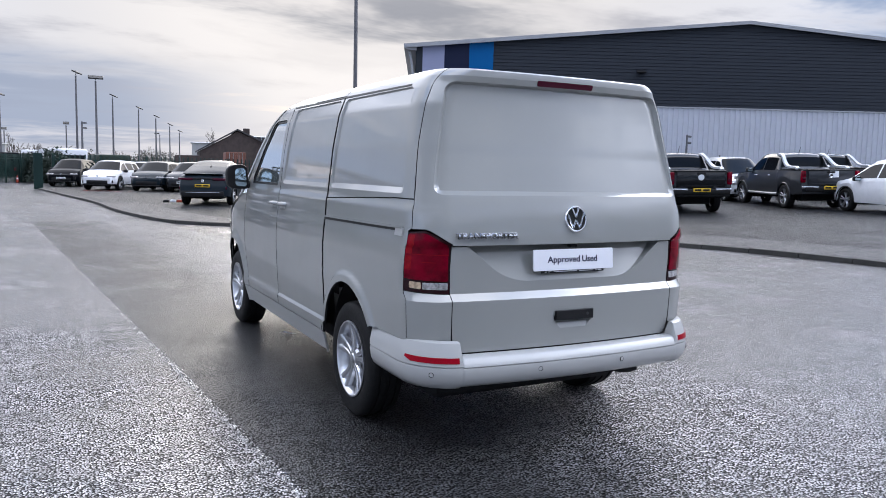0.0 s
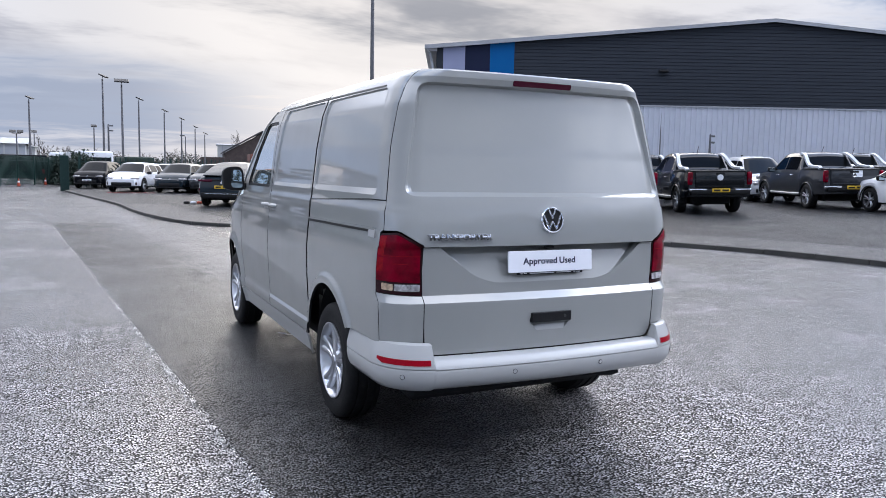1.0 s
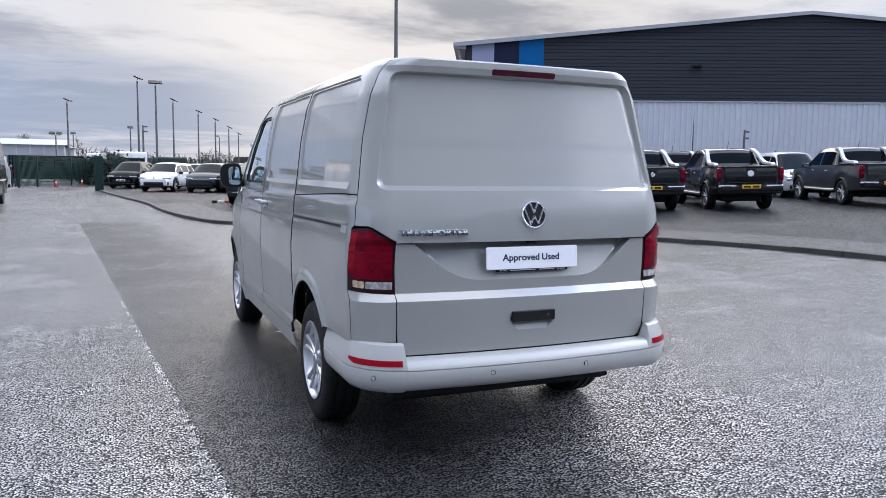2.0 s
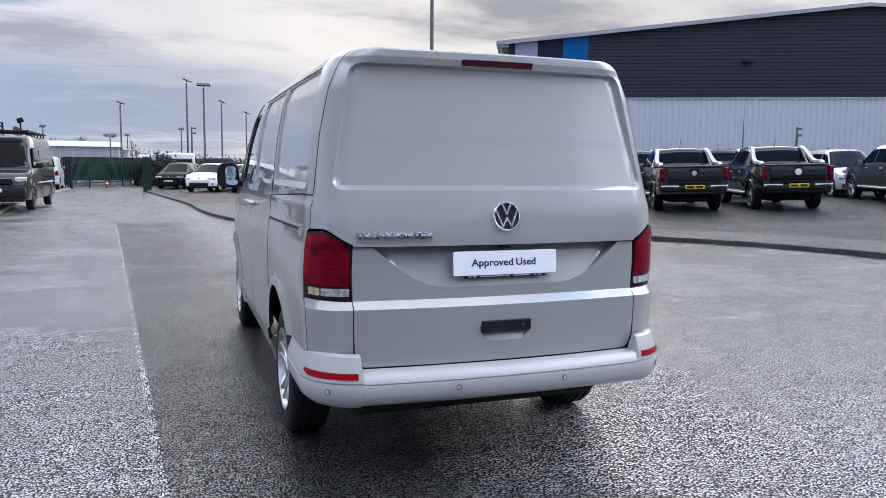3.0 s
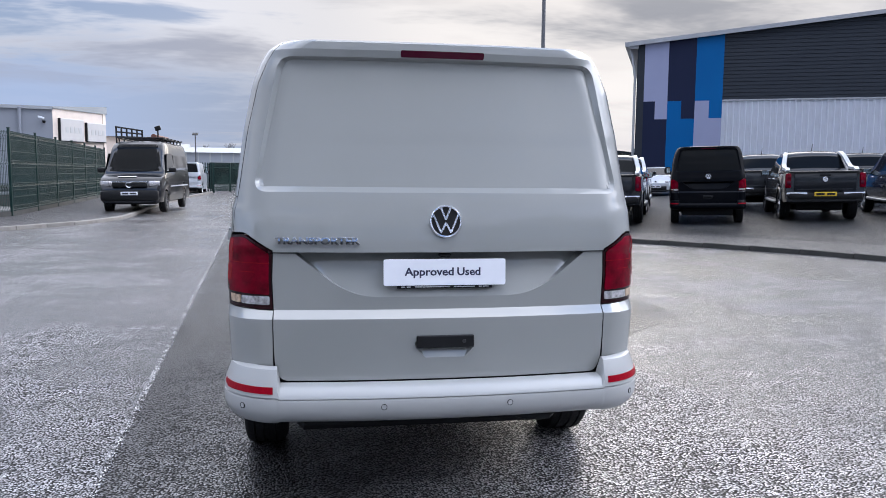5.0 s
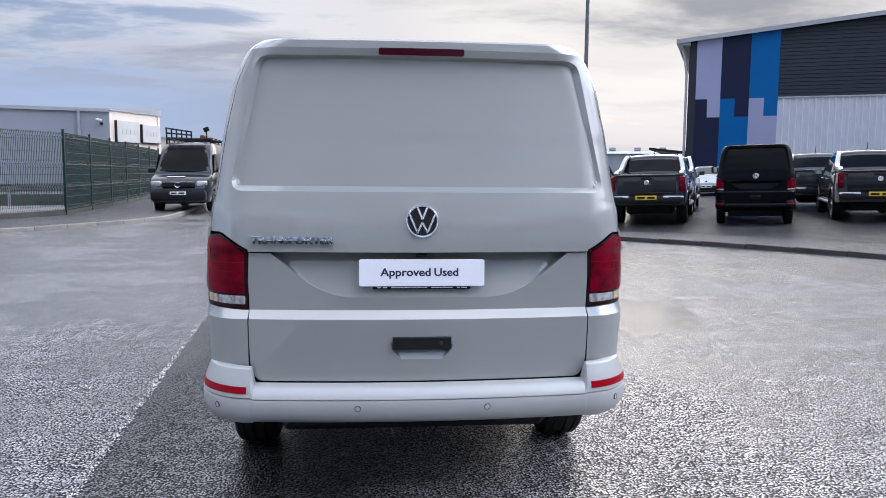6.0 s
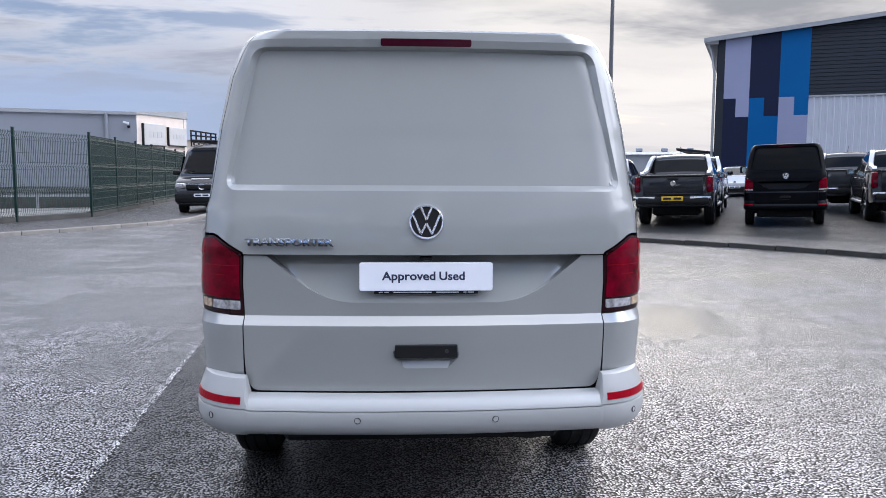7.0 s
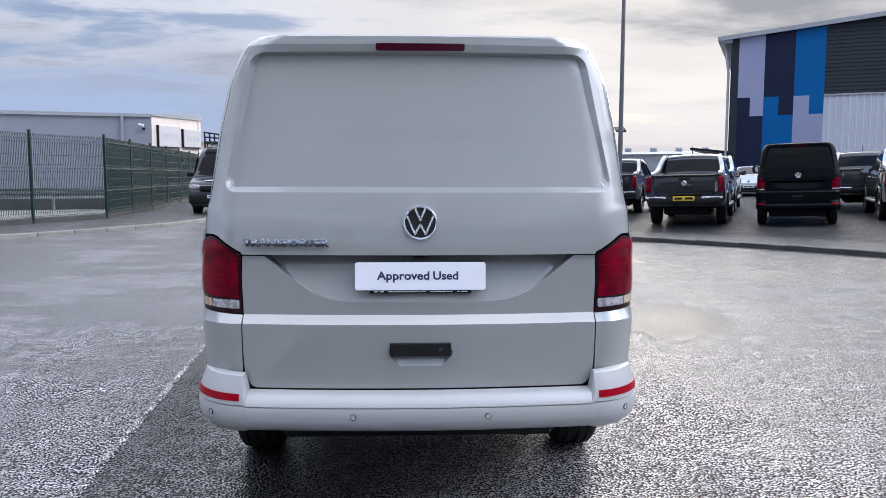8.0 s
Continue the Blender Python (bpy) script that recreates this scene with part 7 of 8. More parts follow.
def pickup(at, paint, label, note=False, hoop=None, badge=None, plate=True, group="pickups in the car park"):
    """Double-cab pickup with a covered bed, side hoops, chrome bumper ends."""
    c = thing("pickup_truck", label, "pickup truck", at, group)
    L, W, R = 5.35, 1.91, 0.39
    ax = (-1.52, 1.75)
    loft_car(c, paint, L, W, R, ax, 0.47, [(-2.7, 1.27), (-0.99, 1.27), (-0.97, 1.30), (-0.84, 1.71), (-0.74, 1.775), (-0.5, 1.81), (-0.2, 1.82), (0.2, 1.82), (0.55, 1.77), (1.30, 1.21), (2.2, 1.11), (2.5, 1.03), (2.68, 0.88)],
             [(-2.7, 1.27), (-1.05, 1.27), (-0.95, 1.20), (1.2, 1.19), (1.4, 1.19), (2.7, 1.1)], 0.71, (0.60, 1.24), (-0.965, -0.84), (-0.74, 1.10), (0.16,), 0.03, 0.16, 0.14, 0.04)
    slab("bed_cover", c, M["black"], (0, -1.82, 1.285), (1.62, 1.66, 0.03), 0.01)
    # tailgate
    tg = slab("tailgate", c, paint, (0, -2.672, 1.01), (1.44, 0.06, 0.50), 0.02)
    slab("spoiler_lip", tg, M["black"], (0, -2.68, 1.272), (1.48, 0.10, 0.04), 0.012)
    slab("tailgate_handle", tg, M["black"], (0, -2.705, 1.20), (0.26, 0.03, 0.06), 0.01)
    slab("swage", tg, paint, (0, -2.705, 0.83), (1.30, 0.02, 0.03), 0.008)
    disc("badge", tg, badge or M["chrome"], (0, -2.71, 1.09), 0.065 if badge is None else 0.09)
    if note:
        slab("paper_note", c, M["paper"], (0.10, -2.706, 1.14), (0.30, 0.004, 0.21), 0.001, label="white paper note taped to the tailgate")
    for s in (1, -1):
        lamp = slab("tail_lamp", c, M["lamp"], (s * 0.862, -2.635, 1.06), (0.145, 0.14, 0.38), 0.035, (0, 0, s * 12))
        slab("lens_core", lamp, M["lamp_dark"], (s * 0.850, -2.706, 1.0), (0.09, 0.01, 0.10), 0.004, (0, 0, s * 12))
        slab("bumper_end", c, M["chrome"], (s * 0.66, -2.70, 0.725), (0.50, 0.17, 0.085), 0.025, (0, 0, s * 5), "chrome bumper end")
        slab("reflector", c, M["reflector"], (s * 0.62, -2.735, 0.60), (0.26, 0.02, 0.03), 0.004)
        # broad hoop that runs on from the cab roof down to the bed side
        bm = bmesh.new()
        line = [(-0.55, 1.775, 0.69), (-0.80, 1.765, 0.70), (-0.98, 1.69, 0.735), (-1.16, 1.56, 0.775), (-1.32, 1.445, 0.80), (-1.50, 1.375, 0.815), (-1.75, 1.352, 0.82), (-2.12, 1.345, 0.82), (-2.20, 1.29, 0.82)]
        prev = None
        for k, (y, z, x) in enumerate(line):
            a = line[max(k - 1, 0)]
            b = line[min(k + 1, len(line) - 1)]
            d = Vector((0, b[0] - a[0], b[1] - a[1])).normalized()
            u = Vector((0, -d.z, d.y))
            ring = [bm.verts.new(Vector((s * x + dx, y, z)) + u * du) for dx, du in ((-0.05, -0.04), (0.05, -0.05), (0.065, 0.0), (0.04, 0.035), (-0.03, 0.04), (-0.06, 0.02))]
            if prev:
                for m in range(6):
                    bm.faces.new((prev[m], prev[(m + 1) % 6], ring[(m + 1) % 6], ring[m]))
            else:
                bm.faces.new(ring)
            prev = ring
        bm.faces.new(prev[::-1])
        bmesh.ops.recalc_face_normals(bm, faces=bm.faces)
        # body-coloured hoop given silver paint to stand for the sky sheen on it
        part("side_hoop", bm, hoop or PAINT["silver"], c, smooth=60)
        bm = bmesh.new()
        tube(bm, [(s * 0.90, -1.0, 0.46), (s * 0.96, -0.8, 0.45), (s * 0.96, 1.05, 0.45), (s * 0.90, 1.25, 0.46)], 0.045, 8)
        part("side_step", bm, M["steel"], c, smooth=60)
        hl = slab("headlamp", c, M["clear"], (s * 0.74, 2.52, 0.93), (0.40, 0.16, 0.14), 0.03, (0, 0, -s * 16))
        for y in (-0.40, 0.62):
            bm = bmesh.new()
            tube(bm, [(s * 0.935, y - 0.10, 1.07), (s * 0.965, y - 0.06, 1.075), (s * 0.965, y + 0.06, 1.075), (s * 0.935, y + 0.10, 1.07)], 0.014, 6)
            part("door_handle", bm, M["chrome"], c, smooth=60)
        # dark plastic round the arches
        for a in ax:
            bm = bmesh.new()
            tube(bm, [(s * (W / 2 - 0.012), a + 0.455 * math.cos(t), R + 0.455 * math.sin(t)) for t in np.linspace(-0.1, math.pi + 0.1, 18)], 0.022, 6)
            part("arch_trim", bm, paint, c, smooth=60)
    slab("bumper_core", c, M["black"], (0, -2.70, 0.66), (1.70, 0.20, 0.16), 0.03)
    slab("front_bumper", c, M["black"], (0, 2.58, 0.62), (1.64, 0.24, 0.30), 0.06)
    slab("grille", c, M["black"], (0, 2.60, 0.88), (1.10, 0.10, 0.18), 0.02)
    if plate:
        number_plate(c, -2.806, 0.715, M["plate_y"])
    mirrors(c, M["black"], 0.90, 0.98, 1.24)
    bm = bmesh.new()
    rod(bm, (0, -0.55, 1.84), (0.0, -0.68, 2.04), 0.012, 0.006, 6)
    part("aerial", bm, M["black"], c)
    wheels(c, ax, W, R, 0.255, 0.265, M["alloy"], 10)
    return c


def family_car(at, paint, label, tall=1.62, long=4.58, group="cars parked in rows", front_plate=True, coupe=False, light_bar=False, plate=None):
    """Five-door electric crossover, seen from either end."""
    c = thing("car", label, "car", at, group)
    L, W, R = long, 1.85, 0.355
    ax = (-L / 2 + 0.90, L / 2 - 0.86)
    hl = L / 2
    ro = tall - 0.03
    if coupe:
        loft_car(c, paint, L, W, R, ax, 0.30, [(-hl, 0.96), (-hl + 0.05, 1.04), (-hl + 0.22, 1.10), (-1.35, 1.38), (-0.75, ro - 0.04), (-0.2, ro), (0.2, ro - 0.01), (0.55, ro - 0.07), (1.35, 1.03), (1.75, 0.96), (hl - 0.25, 0.84), (hl, 0.66)],
                 [(-hl, 1.0), (-1.0, 1.02), (1.2, 0.98), (1.5, 0.96), (hl, 0.9)], 0.60, (0.52, 1.30), (-hl + 0.26, -0.92), (-hl + 0.55, 1.10), (-0.95, 0.10), 0.12, 0.30, 0.26, 0.16)
        slab("rear_spoiler", c, paint, (0, -hl + 0.17, 1.115), (1.36, 0.20, 0.03), 0.012)
    else:
        loft_car(c, paint, L, W, R, ax, 0.30, [(-hl, 0.96), (-hl + 0.06, 1.04), (-hl + 0.18, 1.14), (-hl + 0.52, ro - 0.10), (-hl + 0.70, ro - 0.04), (-0.5, ro), (0.2, ro - 0.01), (0.55, ro - 0.07), (1.35, 1.03), (1.75, 0.96), (hl - 0.25, 0.84), (hl, 0.66)],
                 [(-hl, 1.0), (-1.0, 1.02), (1.2, 0.98), (1.5, 0.96), (hl, 0.9)], 0.61, (0.52, 1.30), (-hl + 0.17, -hl + 0.50), (-hl + 0.55, 1.10), (-0.95, 0.10), 0.12, 0.30, 0.26, 0.16)
        slab("rear_spoiler", c, paint, (0, -hl + 0.55, ro - 0.045), (1.14, 0.24, 0.03), 0.012)
    slab("roof_fin", c, M["black"], (0, -hl + 1.2, tall + 0.02), (0.03, 0.14, 0.06), 0.01)
    for s in (1, -1):
        slab("headlamp", c, M["clear"], (s * 0.66, hl - 0.19, 0.735), (0.44, 0.20, 0.085), 0.03, (0, 0, -s * 24))
        slab("air_intake", c, M["black"], (s * 0.66, hl - 0.10, 0.46), (0.26, 0.12, 0.15), 0.03, (0, 0, -s * 18))
        tl = slab("tail_lamp", c, M["lamp_dark"], (s * 0.60, -hl + 0.055, 0.93), (0.52, 0.10, 0.085), 0.02, (0, 0, s * 8))
        slab("rear_corner", c, M["lamp_dark"], (s * 0.74, -hl + 0.06, 0.62), (0.20, 0.06, 0.10), 0.02, (0, 0, s * 10))
    slab("front_grille", c, M["black"], (0, hl - 0.03, 0.43), (1.10, 0.10, 0.20), 0.04)
    slab("splitter", c, M["black"], (0, hl - 0.10, 0.29), (1.50, 0.22, 0.07), 0.02)
    slab("lamp_strip", c, M["black"] if not light_bar else M["lamp_dark"], (0, -hl + 0.03, 0.94), (0.70, 0.06, 0.05), 0.01)
    slab("rear_diffuser", c, M["black"], (0, -hl + 0.05, 0.40), (1.50, 0.16, 0.22), 0.04)
    slab("diffuser_strip", c, M["chrome"], (0, -hl - 0.035, 0.46), (1.20, 0.02, 0.022), 0.004)
    disc("badge", c, M["chrome"], (0, hl - 0.065, 0.74), 0.055)
    disc("badge", c, M["chrome"], (0, -hl + 0.0, 0.86), 0.055)
    if front_plate:
        number_plate(c, hl + 0.028, 0.50, M["plate"], 1)
    number_plate(c, -hl - 0.018, 0.70, plate or M["plate_y"])
    mirrors(c, M["black"], 0.86, 0.82, 1.03)
    for s in (1, -1):
        for a in ax:
            bm = bmesh.new()
            tube(bm, [(s * (W / 2 - 0.014), a + 0.42 * math.cos(t), R + 0.42 * math.sin(t)) for t in np.linspace(-0.05, math.pi + 0.05, 16)], 0.018, 6)
            part("arch_trim", bm, M["black"], c, smooth=60)
    wheels(c, ax, W, R, 0.225, 0.25, M["alloy"], 10)
    return c


HEAD = -26.0


def along(x, y, back, yaw):
    """The centre of a vehicle whose tail (or nose, with a negative length) stands at x, y."""
    r = radians(yaw)
    return x - math.sin(r) * back, y + math.cos(r) * back


def stand(x, y, z, yaw, slope=True):
    """Stands a vehicle on the sloping car park."""
    return Matrix.Translation((x, y, z)) @ (Matrix.Rotation(-math.atan(0.030), 4, "Y") if slope else Matrix.Identity(4)) @ pose(0, 0, 0, 0, 0, yaw)


def park_pickup(x, y, paint, label, yaw=HEAD, **kw):
    cx, cy = along(x, y, 2.7, yaw)
    return pickup(stand(cx, cy, yard_z(cx, cy) + 0.002, yaw), PAINT[paint], label, **kw)


park_pickup(9.15, 18.7, "dark_grey", "dark grey pickup with a covered bed and hoops coloured silver for sheen")
park_pickup(14.65, 17.55, "dark_grey", "dark grey pickup parked beside a black one")
park_pickup(17.15, 16.35, "jet", "black pickup with a white disc on its tailgate", badge=M["paper"])
park_pickup(22.0, 15.6, "mid_grey", "grey pickup with a white paper note on its tailgate", note=True)
park_pickup(8.75, 24.6, "dark_grey", "dark grey pickup parked in the second row")
park_pickup(11.3, 23.1, "jet", "black pickup in the second row of the car park", yaw=HEAD)
park_pickup(15.9, 22.0, "mid_grey", "grey pickup in the second row of the car park", plate=False)
park_pickup(20.2, 22.6, "jet", "black pickup far back in the car park")
park_pickup(27.4, 18.4, "jet", "black pickup half hidden behind a white car")

panel_van_body(Matrix.Translation((11.55, 17.75, yard_z(11.55, 17.75) - 0.003)) @ Matrix.Rotation(-math.atan(0.030), 4, "Y") @ pose(0, 0, 0, 0, 0, HEAD), PAINT["black"], PAINT["black"], "black panel van with dark rear glass in the car park", rear_glass=True, fine=0.045)

family_car(stand(*along(24.0, 20.2, -2.35, 180 + HEAD), yard_z(24, 21), 180 + HEAD), PAINT["silver"], "large silver estate car facing the road", tall=1.78, long=4.9)
family_car(stand(22.29, 13.38, yard_z(22.29, 13.38), -20.0), PAINT["white"], "white electric crossover parked beside the pickups", tall=1.64)
family_car(stand(*along(18.6, 36.0, -2.3, 180 + HEAD), yard_z(18.6, 36), 180 + HEAD), PAINT["silver"], "silver hatchback far back in the car park", tall=1.5, long=4.3)

# the row by the gateway
family_car(pose(*along(4.75, 27.6, 2.29, -24), yard_z(5, 28), 0, 0, -24), PAINT["teal"], "dark blue grey coupe crossover seen from behind", coupe=True, tall=1.63)
for x, y, paint, lab in ((2.2, 43.8, "white", "white electric crossover facing the road"), (4.5, 42.6, "teal", "dark grey electric crossover facing the road"), (6.15, 41.6, "mid_grey", "grey electric crossover facing the road")):
    family_car(pose(*along(x, y, -2.29, 156), yard_z(x, y), 0, 0, 156), PAINT[paint], lab, front_plate=paint == "mid_grey")
family_car(pose(*along(0.62, 50.2, -2.2, 160), 0.08, 0, 0, 160), PAINT["black"], "black sport utility car beside the gate leaf", tall=1.68, long=4.5)
for x, y, paint, lab in ((4.3, 49.2, "silver", "silver car in the row behind"), (6.6, 48.2, "white", "white car in the row behind"), (8.8, 47.4, "dark_grey", "dark grey car in the row behind"), (9.4, 36.5, "white", "white car behind the coupe crossover"), (11.2, 35.0, "silver", "silver car behind the coupe crossover")):
    family_car(pose(*along(x, y, -2.29, 156), yard_z(x, y), 0, 0, 156), PAINT[paint], lab, tall=1.60, front_plate=False)


# ---- tall works van with a roof rack ----
def works_van(at):
    c = thing("works_van", "dark grey high-roof works van with a ladder rack", "van", at)
    paint = PAINT["dark_grey"]
    L, W, H, R = 5.95, 2.04, 2.42, 0.36
    hl = L / 2
    ax = (-hl + 1.25, hl - 1.02)
    stations = [(-hl, H - 0.06, 0.90), (-hl + 0.06, H, 0.97), (0.2, H, 1.0), (0.95, H - 0.01, 1.0), (1.25, H - 0.08, 0.995), (1.52, H - 0.26, 0.99), (1.80, 1.80, 0.985), (2.08, 1.38, 0.98), (2.20, 1.27, 0.975), (2.55, 1.17, 0.95), (2.80, 1.02, 0.90), (2.92, 0.86, 0.84), (hl, 0.70, 0.80)]
    ys = sorted(set([round(v, 3) for v in np.linspace(-hl, hl, 52)] + [round(a + d, 3) for a in ax for d in np.linspace(-R * 1.2, R * 1.2, 13)]))
    bm = bmesh.new()
    rows = []
    for y in ys:
        top = float(np.interp(y, [s[0] for s in stations], [s[1] for s in stations]))
        w = W / 2 * float(np.interp(y, [s[0] for s in stations], [s[2] for s in stations]))
        zb = 0.36
        for a in ax:
            q = (R * 1.16) ** 2 - (y - a) ** 2
            if q > 0:
                zb = max(zb, R + math.sqrt(q))
        belt = min(1.25, top - 0.02)
        row = [(w * 0.97, zb), (w, zb + (belt - zb) * 0.3), (w, zb + (belt - zb) * 0.7), (w * 0.985, belt)]
        for f, k in ((0.35, 0.95), (0.70, 0.90), (0.90, 0.84), (0.97, 0.77), (1.0, 0.66)):
            kk = k if top > 1.5 else 0.985 - (0.985 - k) * 0.5
            row.append((w * kk, belt + (top - belt) * f))
        row += [(w * 0.3, top + 0.012), (0, top + 0.015)]
        rows.append([[bm.verts.new((s * x, y, z)) for x, z in row] for s in (1, -1)])
    for r0, r1 in zip(rows, rows[1:]):
        for s in (0, 1):
            for k in range(len(r0[0]) - 1):
                f = (r0[s][k], r0[s][k + 1], r1[s][k + 1], r1[s][k])
                bm.faces.new(f if s else f[::-1])
    for r in (rows[0], rows[-1]):
        for k in range(len(r[0]) - 1):
            bm.faces.new((r[0][k], r[0][k + 1], r[1][k + 1], r[1][k]))
    bmesh.ops.remove_doubles(bm, verts=bm.verts, dist=0.0005)
    bmesh.ops.recalc_face_normals(bm, faces=bm.faces)
    part("body", bm, paint, c, smooth=40)
    bm = bmesh.new()
    box(bm, (0, 0, 0.45), (W * 0.8, L * 0.93, 0.30), 0.05)
    part("underbody", bm, M["gap"], c)

    def top_at(y):
        return float(np.interp(y, [s[0] for s in stations], [s[1] for s in stations]))
    bm = bmesh.new()
    prev = None
    for y in np.linspace(1.36, 2.10, 10):
        z = top_at(y) + 0.03
        wx = 0.62 + 0.24 * (y - 1.36) / 0.74
        cur = [bm.verts.new((u * wx, y + 0.02 - 0.05 * u * u, z)) for u in np.linspace(-1, 1, 9)]
        if prev:
            for k in range(8):
                bm.faces.new((prev[k], prev[k + 1], cur[k + 1], cur[k]))
        prev = cur
    bmesh.ops.solidify(bm, geom=bm.faces[:], thickness=0.01)
    part("windscreen", bm, M["glass"], c, smooth=60)
    for s in (1, -1):
        bm = bmesh.new()
        prism(bm, [(0.55, 1.32), (1.92, 1.32), (1.55, 1.98), (0.60, 2.0)], s * 0.985, s * 1.0, "yz")
        for v in bm.verts:
            v.co.x -= s * max(0, v.co.z - 1.3) * 0.075
        part("side_window", bm, M["glass"], c)
        bm = bmesh.new()
        prism(bm, rounded([(-2.6, 1.36), (0.40, 1.36), (0.40, 1.95), (-2.6, 1.95)], 0.06), s * 0.988, s * 1.0, "yz")
        for v in bm.verts:
            v.co.x -= s * max(0, v.co.z - 1.3) * 0.075
        part("side_panel", bm, paint, c)
        slab("side_moulding", c, M["trim"], (s * 1.02, -0.4, 0.86), (0.02, 3.6, 0.05), 0.008)
        slab("headlamp", c, M["clear"], (s * 0.74, 2.80, 0.98), (0.36, 0.16, 0.17), 0.04, (0, 0, -s * 22))
    slab("grille", c, M["black"], (0, 2.92, 0.94), (1.06, 0.14, 0.16), 0.03)
    slab("grille_bar", c, M["chrome"], (0, 2.99, 1.03), (1.10, 0.03, 0.02), 0.006)
    slab("front_bumper", c, M["black"], (0, 2.92, 0.58), (1.80, 0.22, 0.34), 0.07)
    disc("badge", c, M["chrome"], (0, 3.0, 0.95), 0.10)
    slab("bonnet_print", c, M["sign"], (0.15, 2.52, 1.205), (0.60, 0.10, 0.004), 0.001, (-16, 0, 0))
    number_plate(c, 3.035, 0.66, M["plate"], 1)
    mirrors(c, M["black"], 1.02, 1.72, 1.42)
    wheels(c, ax, W - 0.06, R, 0.225, 0.215, M["alloy_dark"], 10)
    # rack with an upright ladder frame, beacon and pipe tube
    rack = new("roof_rack")
    rack.parent = c
    for s in (1, -1):
        bm = bmesh.new()
        tube(bm, [(s * 0.72, 1.0, H + 0.10), (s * 0.72, -2.8, H + 0.10)], 0.03, 6)
        part("rail", bm, M["black"], rack)
    for y in np.linspace(0.9, -2.7, 6):
        bm = bmesh.new()
        rod(bm, (-0.80, y, H + 0.12), (0.80, y, H + 0.12), 0.025, seg=6)
        for s in (1, -1):
            rod(bm, (s * 0.72, y, H - 0.02), (s * 0.72, y, H + 0.12), 0.025, seg=6)
        part("cross_bar", bm, M["black"], rack)
    frame_ = new("ladder_frame")
    frame_.parent = c
    across = lambda f: (0.82 - 0.74 * f, 0.85 - 0.55 * f)
    crest = lambda f: H + 0.50 - 0.10 * f
    for k in range(6):
        bm = bmesh.new()
        x, y = across(k / 5)
        rod(bm, (x, y, H - 0.20 if k == 0 else H + 0.10), (x, y, crest(k / 5)), 0.030, seg=6)
        part("upright", bm, M["black"], frame_)
    for v in (0.0, 0.5, 1.0):
        bm = bmesh.new()
        ends = [(*across(f), (H + 0.16) * (1 - v) + crest(f) * v) for f in (-0.03, 1.03)]
        rod(bm, ends[0], ends[1], 0.030, seg=6)
        part("stringer", bm, M["black"], frame_)
    bm = bmesh.new()
    tube(bm, [(-0.30, 0.3, H + 0.20), (-0.30, -2.3, H + 0.20)], 0.09, 12)
    part("pipe_tube", bm, M["rust"], c, smooth=50)
    slab("beacon_arm", c, M["black"], (-0.42, 0.1, H + 0.30), (0.05, 0.05, 0.40), 0.01)
    slab("work_lamp", c, M["black"], (-0.42, 0.1, H + 0.50), (0.20, 0.10, 0.16), 0.02, (0, 18, 0))
    return c


works_van(pose(*along(-4.22, 25.9, -2.98, 180.6), 0.03, 0, 0.8, 180.6))
panel_van_body(pose(-6.25, 48.5, 0.0, 0, 0, 3), PAINT["silver"], PAINT["silver"], "silver van parked nose to the gateway", rear_glass=True, fine=0.06)


def box_lorry(x, y, w, d, h, mat, label, yaw=0):
    c = thing("delivery_van", label, "van", pose(x, y, 0, 0, 0, yaw))
    slab("body", c, mat, (0, 0, h / 2 + 0.2), (w, d, h - 0.35), 0.14, seg=3)
    slab("side_window", c, M["glass"], (0, -d / 2 - 0.004, h * 0.72), (w * 0.8, 0.02, h * 0.22), 0.008)
    slab("bumper", c, M["black"], (0, -d / 2 - 0.03, 0.5), (w * 0.96, 0.12, 0.22), 0.03)
    for s in (1, -1):
        slab("tail_lamp", c, M["lamp"], (s * w * 0.44, -d / 2 - 0.01, 0.95), (0.14, 0.04, 0.3), 0.01)
        for a in (-d * 0.3, d * 0.3):
            bm = bmesh.new()
            lathe(bm, [(-0.10, 0.02), (-0.10, 0.30), (-0.08, 0.34), (0.08, 0.34), (0.10, 0.30), (0.10, 0.02)], 20)
            part("wheel", bm, M["tyre"], c, at=pose(s * (w / 2 - 0.10), a, 0.34), smooth=40)
    return c


box_lorry(-4.5, 65.6, 5.2, 2.0, 2.15, PAINT["black"], "dark van behind the far fence", 0)
box_lorry(-8.6, 63.0, 1.9, 5.0, 2.0, M["rust"], "dull red van behind the far fence", 8)
box_lorry(-1.0, 76.0, 2.1, 6.0, 2.5, PAINT["white"], "white van behind the hedge", 0)
box_lorry(0.9, 61.5, 2.1, 6.0, 2.45, PAINT["white"], "white motor home behind the parked cars", 10)
box_lorry(3.7, 60.5, 1.95, 5.0, 2.1, M["hedge"], "green and white van behind the fence", 10)
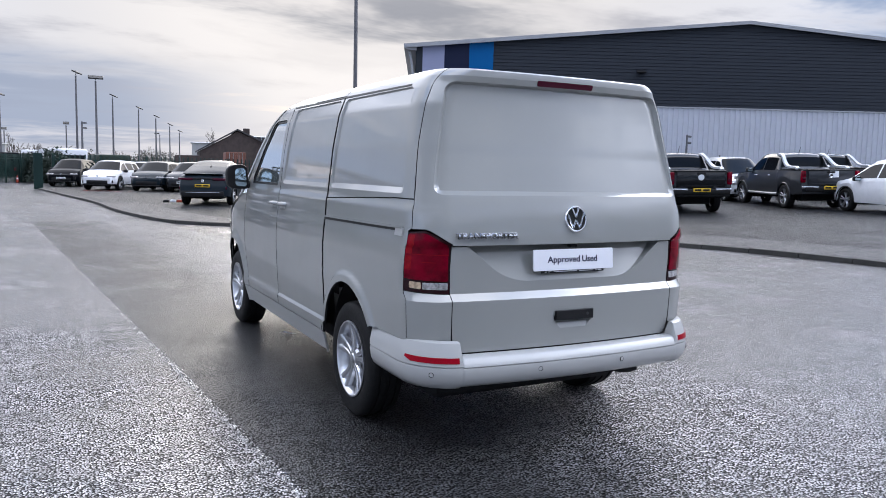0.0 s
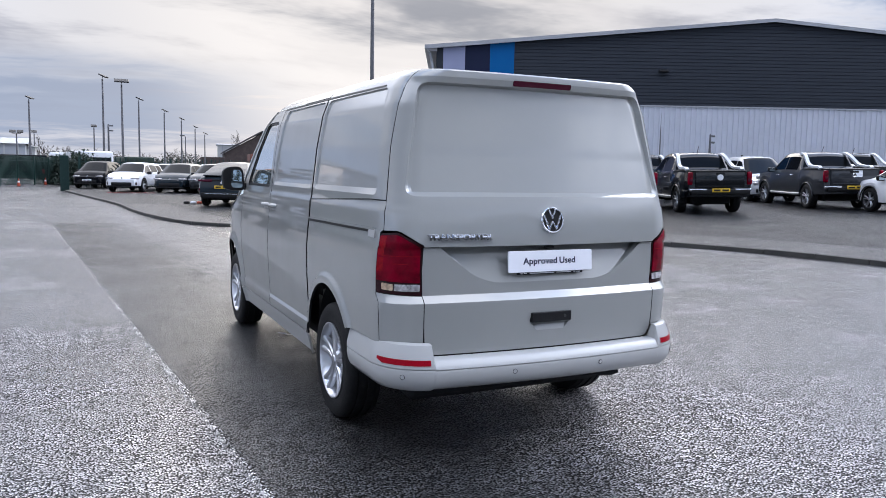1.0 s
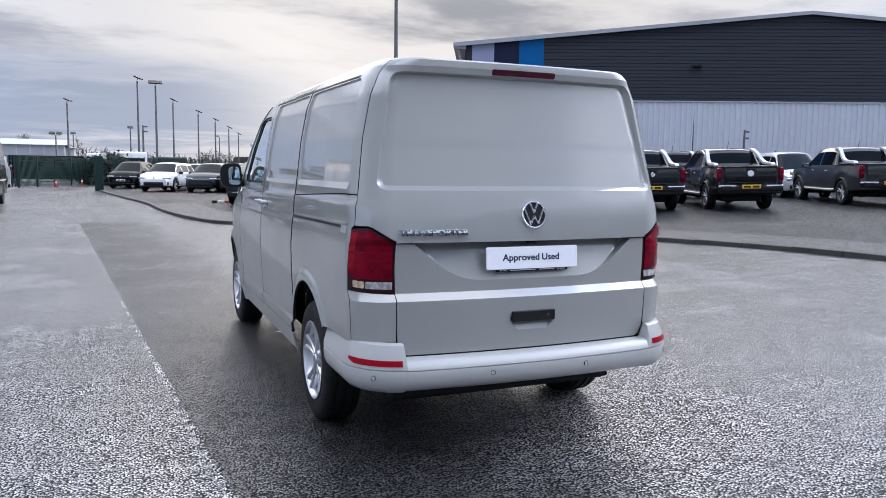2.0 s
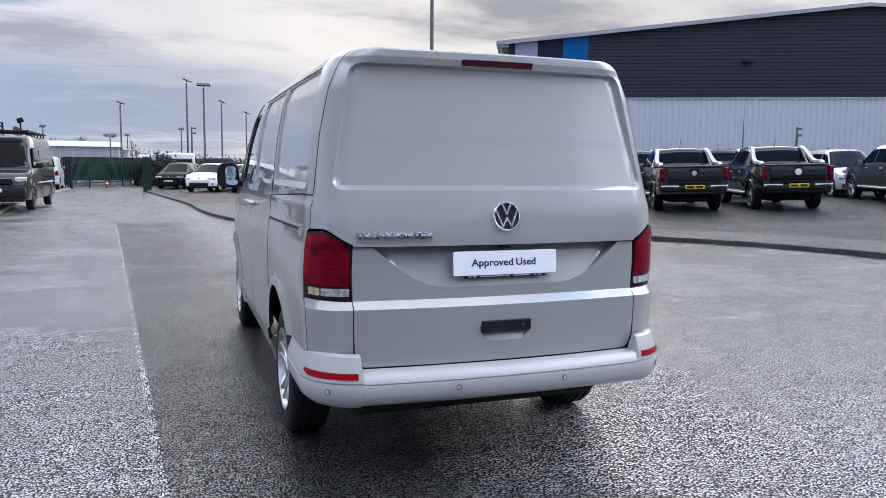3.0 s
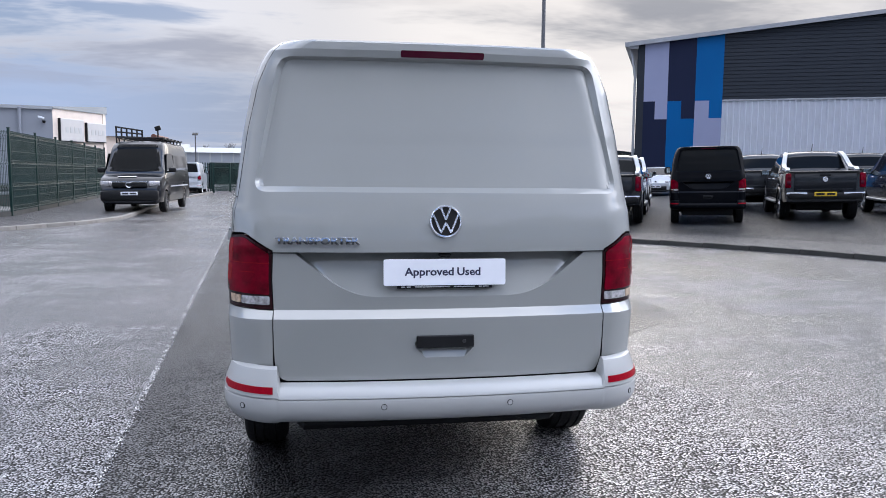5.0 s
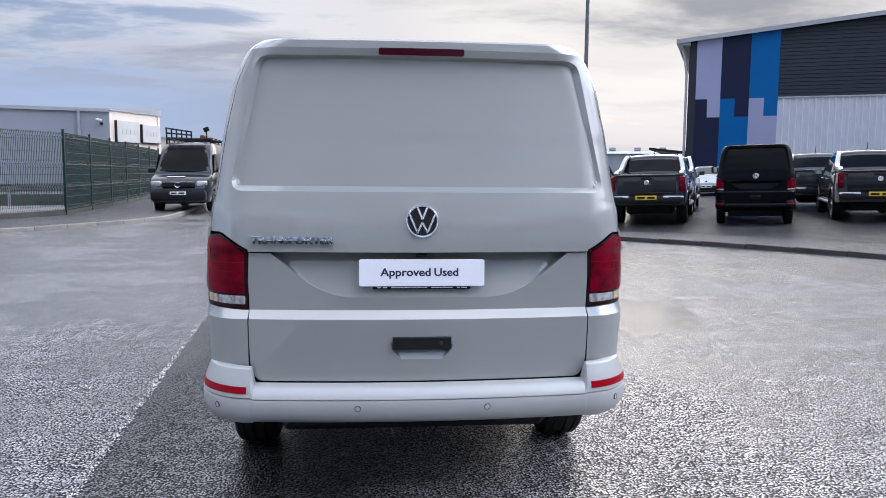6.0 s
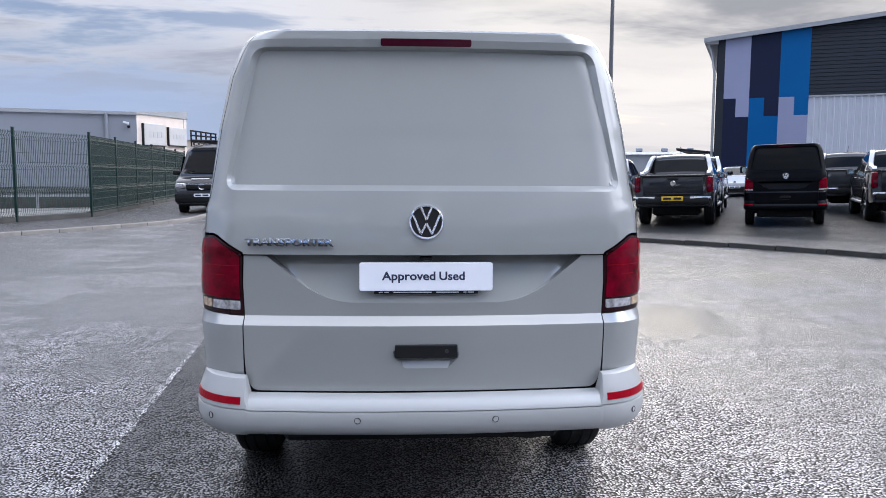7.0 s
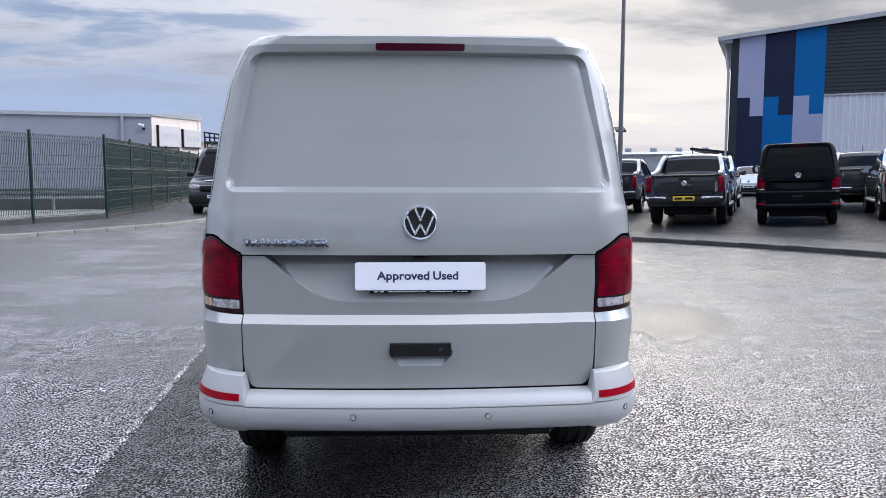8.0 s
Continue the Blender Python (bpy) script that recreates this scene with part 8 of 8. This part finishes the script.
# ---- small things ----
def bay_line(x, y, ln, yaw, label):
    bm = bmesh.new()
    box(bm, (0, 0, 0.004), (ln, 0.10, 0.008), 0.001)
    ob = part("bay_marking", bm, M["tape"], at=pose(x, y, 0.083, 0, 0, yaw))
    tagged(ob, label, "road marking", kind="structure")


bay_line(2.60, 42.41, 2.3, -6, "faded red bay marking on the asphalt")


def wheel_stop(x, y, yaw):
    c = thing("wheel_stop", "red and white parking stop lying on the asphalt", "wheel stop", pose(x, y, 0.08, 0, 0, yaw))
    for k in range(3):
        bm = bmesh.new()
        box(bm, (-0.24 + 0.24 * k, 0, 0.06), (0.235, 0.12, 0.10), 0.03, 2, taper=0.8)
        part("block", bm, (M["black"], M["paper"], M["cone"])[k], c)


wheel_stop(4.05, 29.79, -8)


def fallen_leaf(x, y, yaw):
    """A dry leaf, cupped along its rib, with a short stalk."""
    bm = bmesh.new()
    rib = [(-0.055, 0.002), (-0.03, 0.020), (0.0, 0.027), (0.03, 0.019), (0.05, 0.008), (0.062, 0.001)]
    rows = [[bm.verts.new((u, s * w, 0.006 + 0.30 * abs(s) * w + 0.006 * math.sin(u * 40))) for s in (-1, -0.5, 0, 0.5, 1)] for u, w in rib]
    for a, b in zip(rows, rows[1:]):
        for k in range(4):
            bm.faces.new((a[k], b[k], b[k + 1], a[k + 1]))
    rod(bm, (-0.055, 0, 0.006), (-0.085, 0.006, 0.004), 0.0015, seg=5)
    tagged(part("fallen_leaf", bm, M["paper"], smooth=60, at=pose(x, y, 0.004, 0, 0, yaw)), "small pale dry leaf on the wet asphalt", "leaf")


fallen_leaf(1.739, 6.33, 150)
rng = random.Random(9)
for k in range(26):
    x, y = rng.uniform(-0.6, 6.0), rng.uniform(1.2, 9.0)
    if 1.3 < x < 3.4 and y > 2.9:
        continue
    bm = bmesh.new()
    bmesh.ops.create_icosphere(bm, subdivisions=1, radius=rng.uniform(0.006, 0.012))
    for v in bm.verts:
        v.co += Vector((rng.uniform(-1, 1), rng.uniform(-1, 1), rng.uniform(-1, 1))) * 0.003
        v.co.z = v.co.z * 0.6 + 0.003
    tagged(part("loose_stone", bm, M["kerb_pale"] if k % 3 else M["black"], at=pose(x, y, 0.002)), "small loose stone lying on the wet asphalt", "stone", "loose stones on the road")
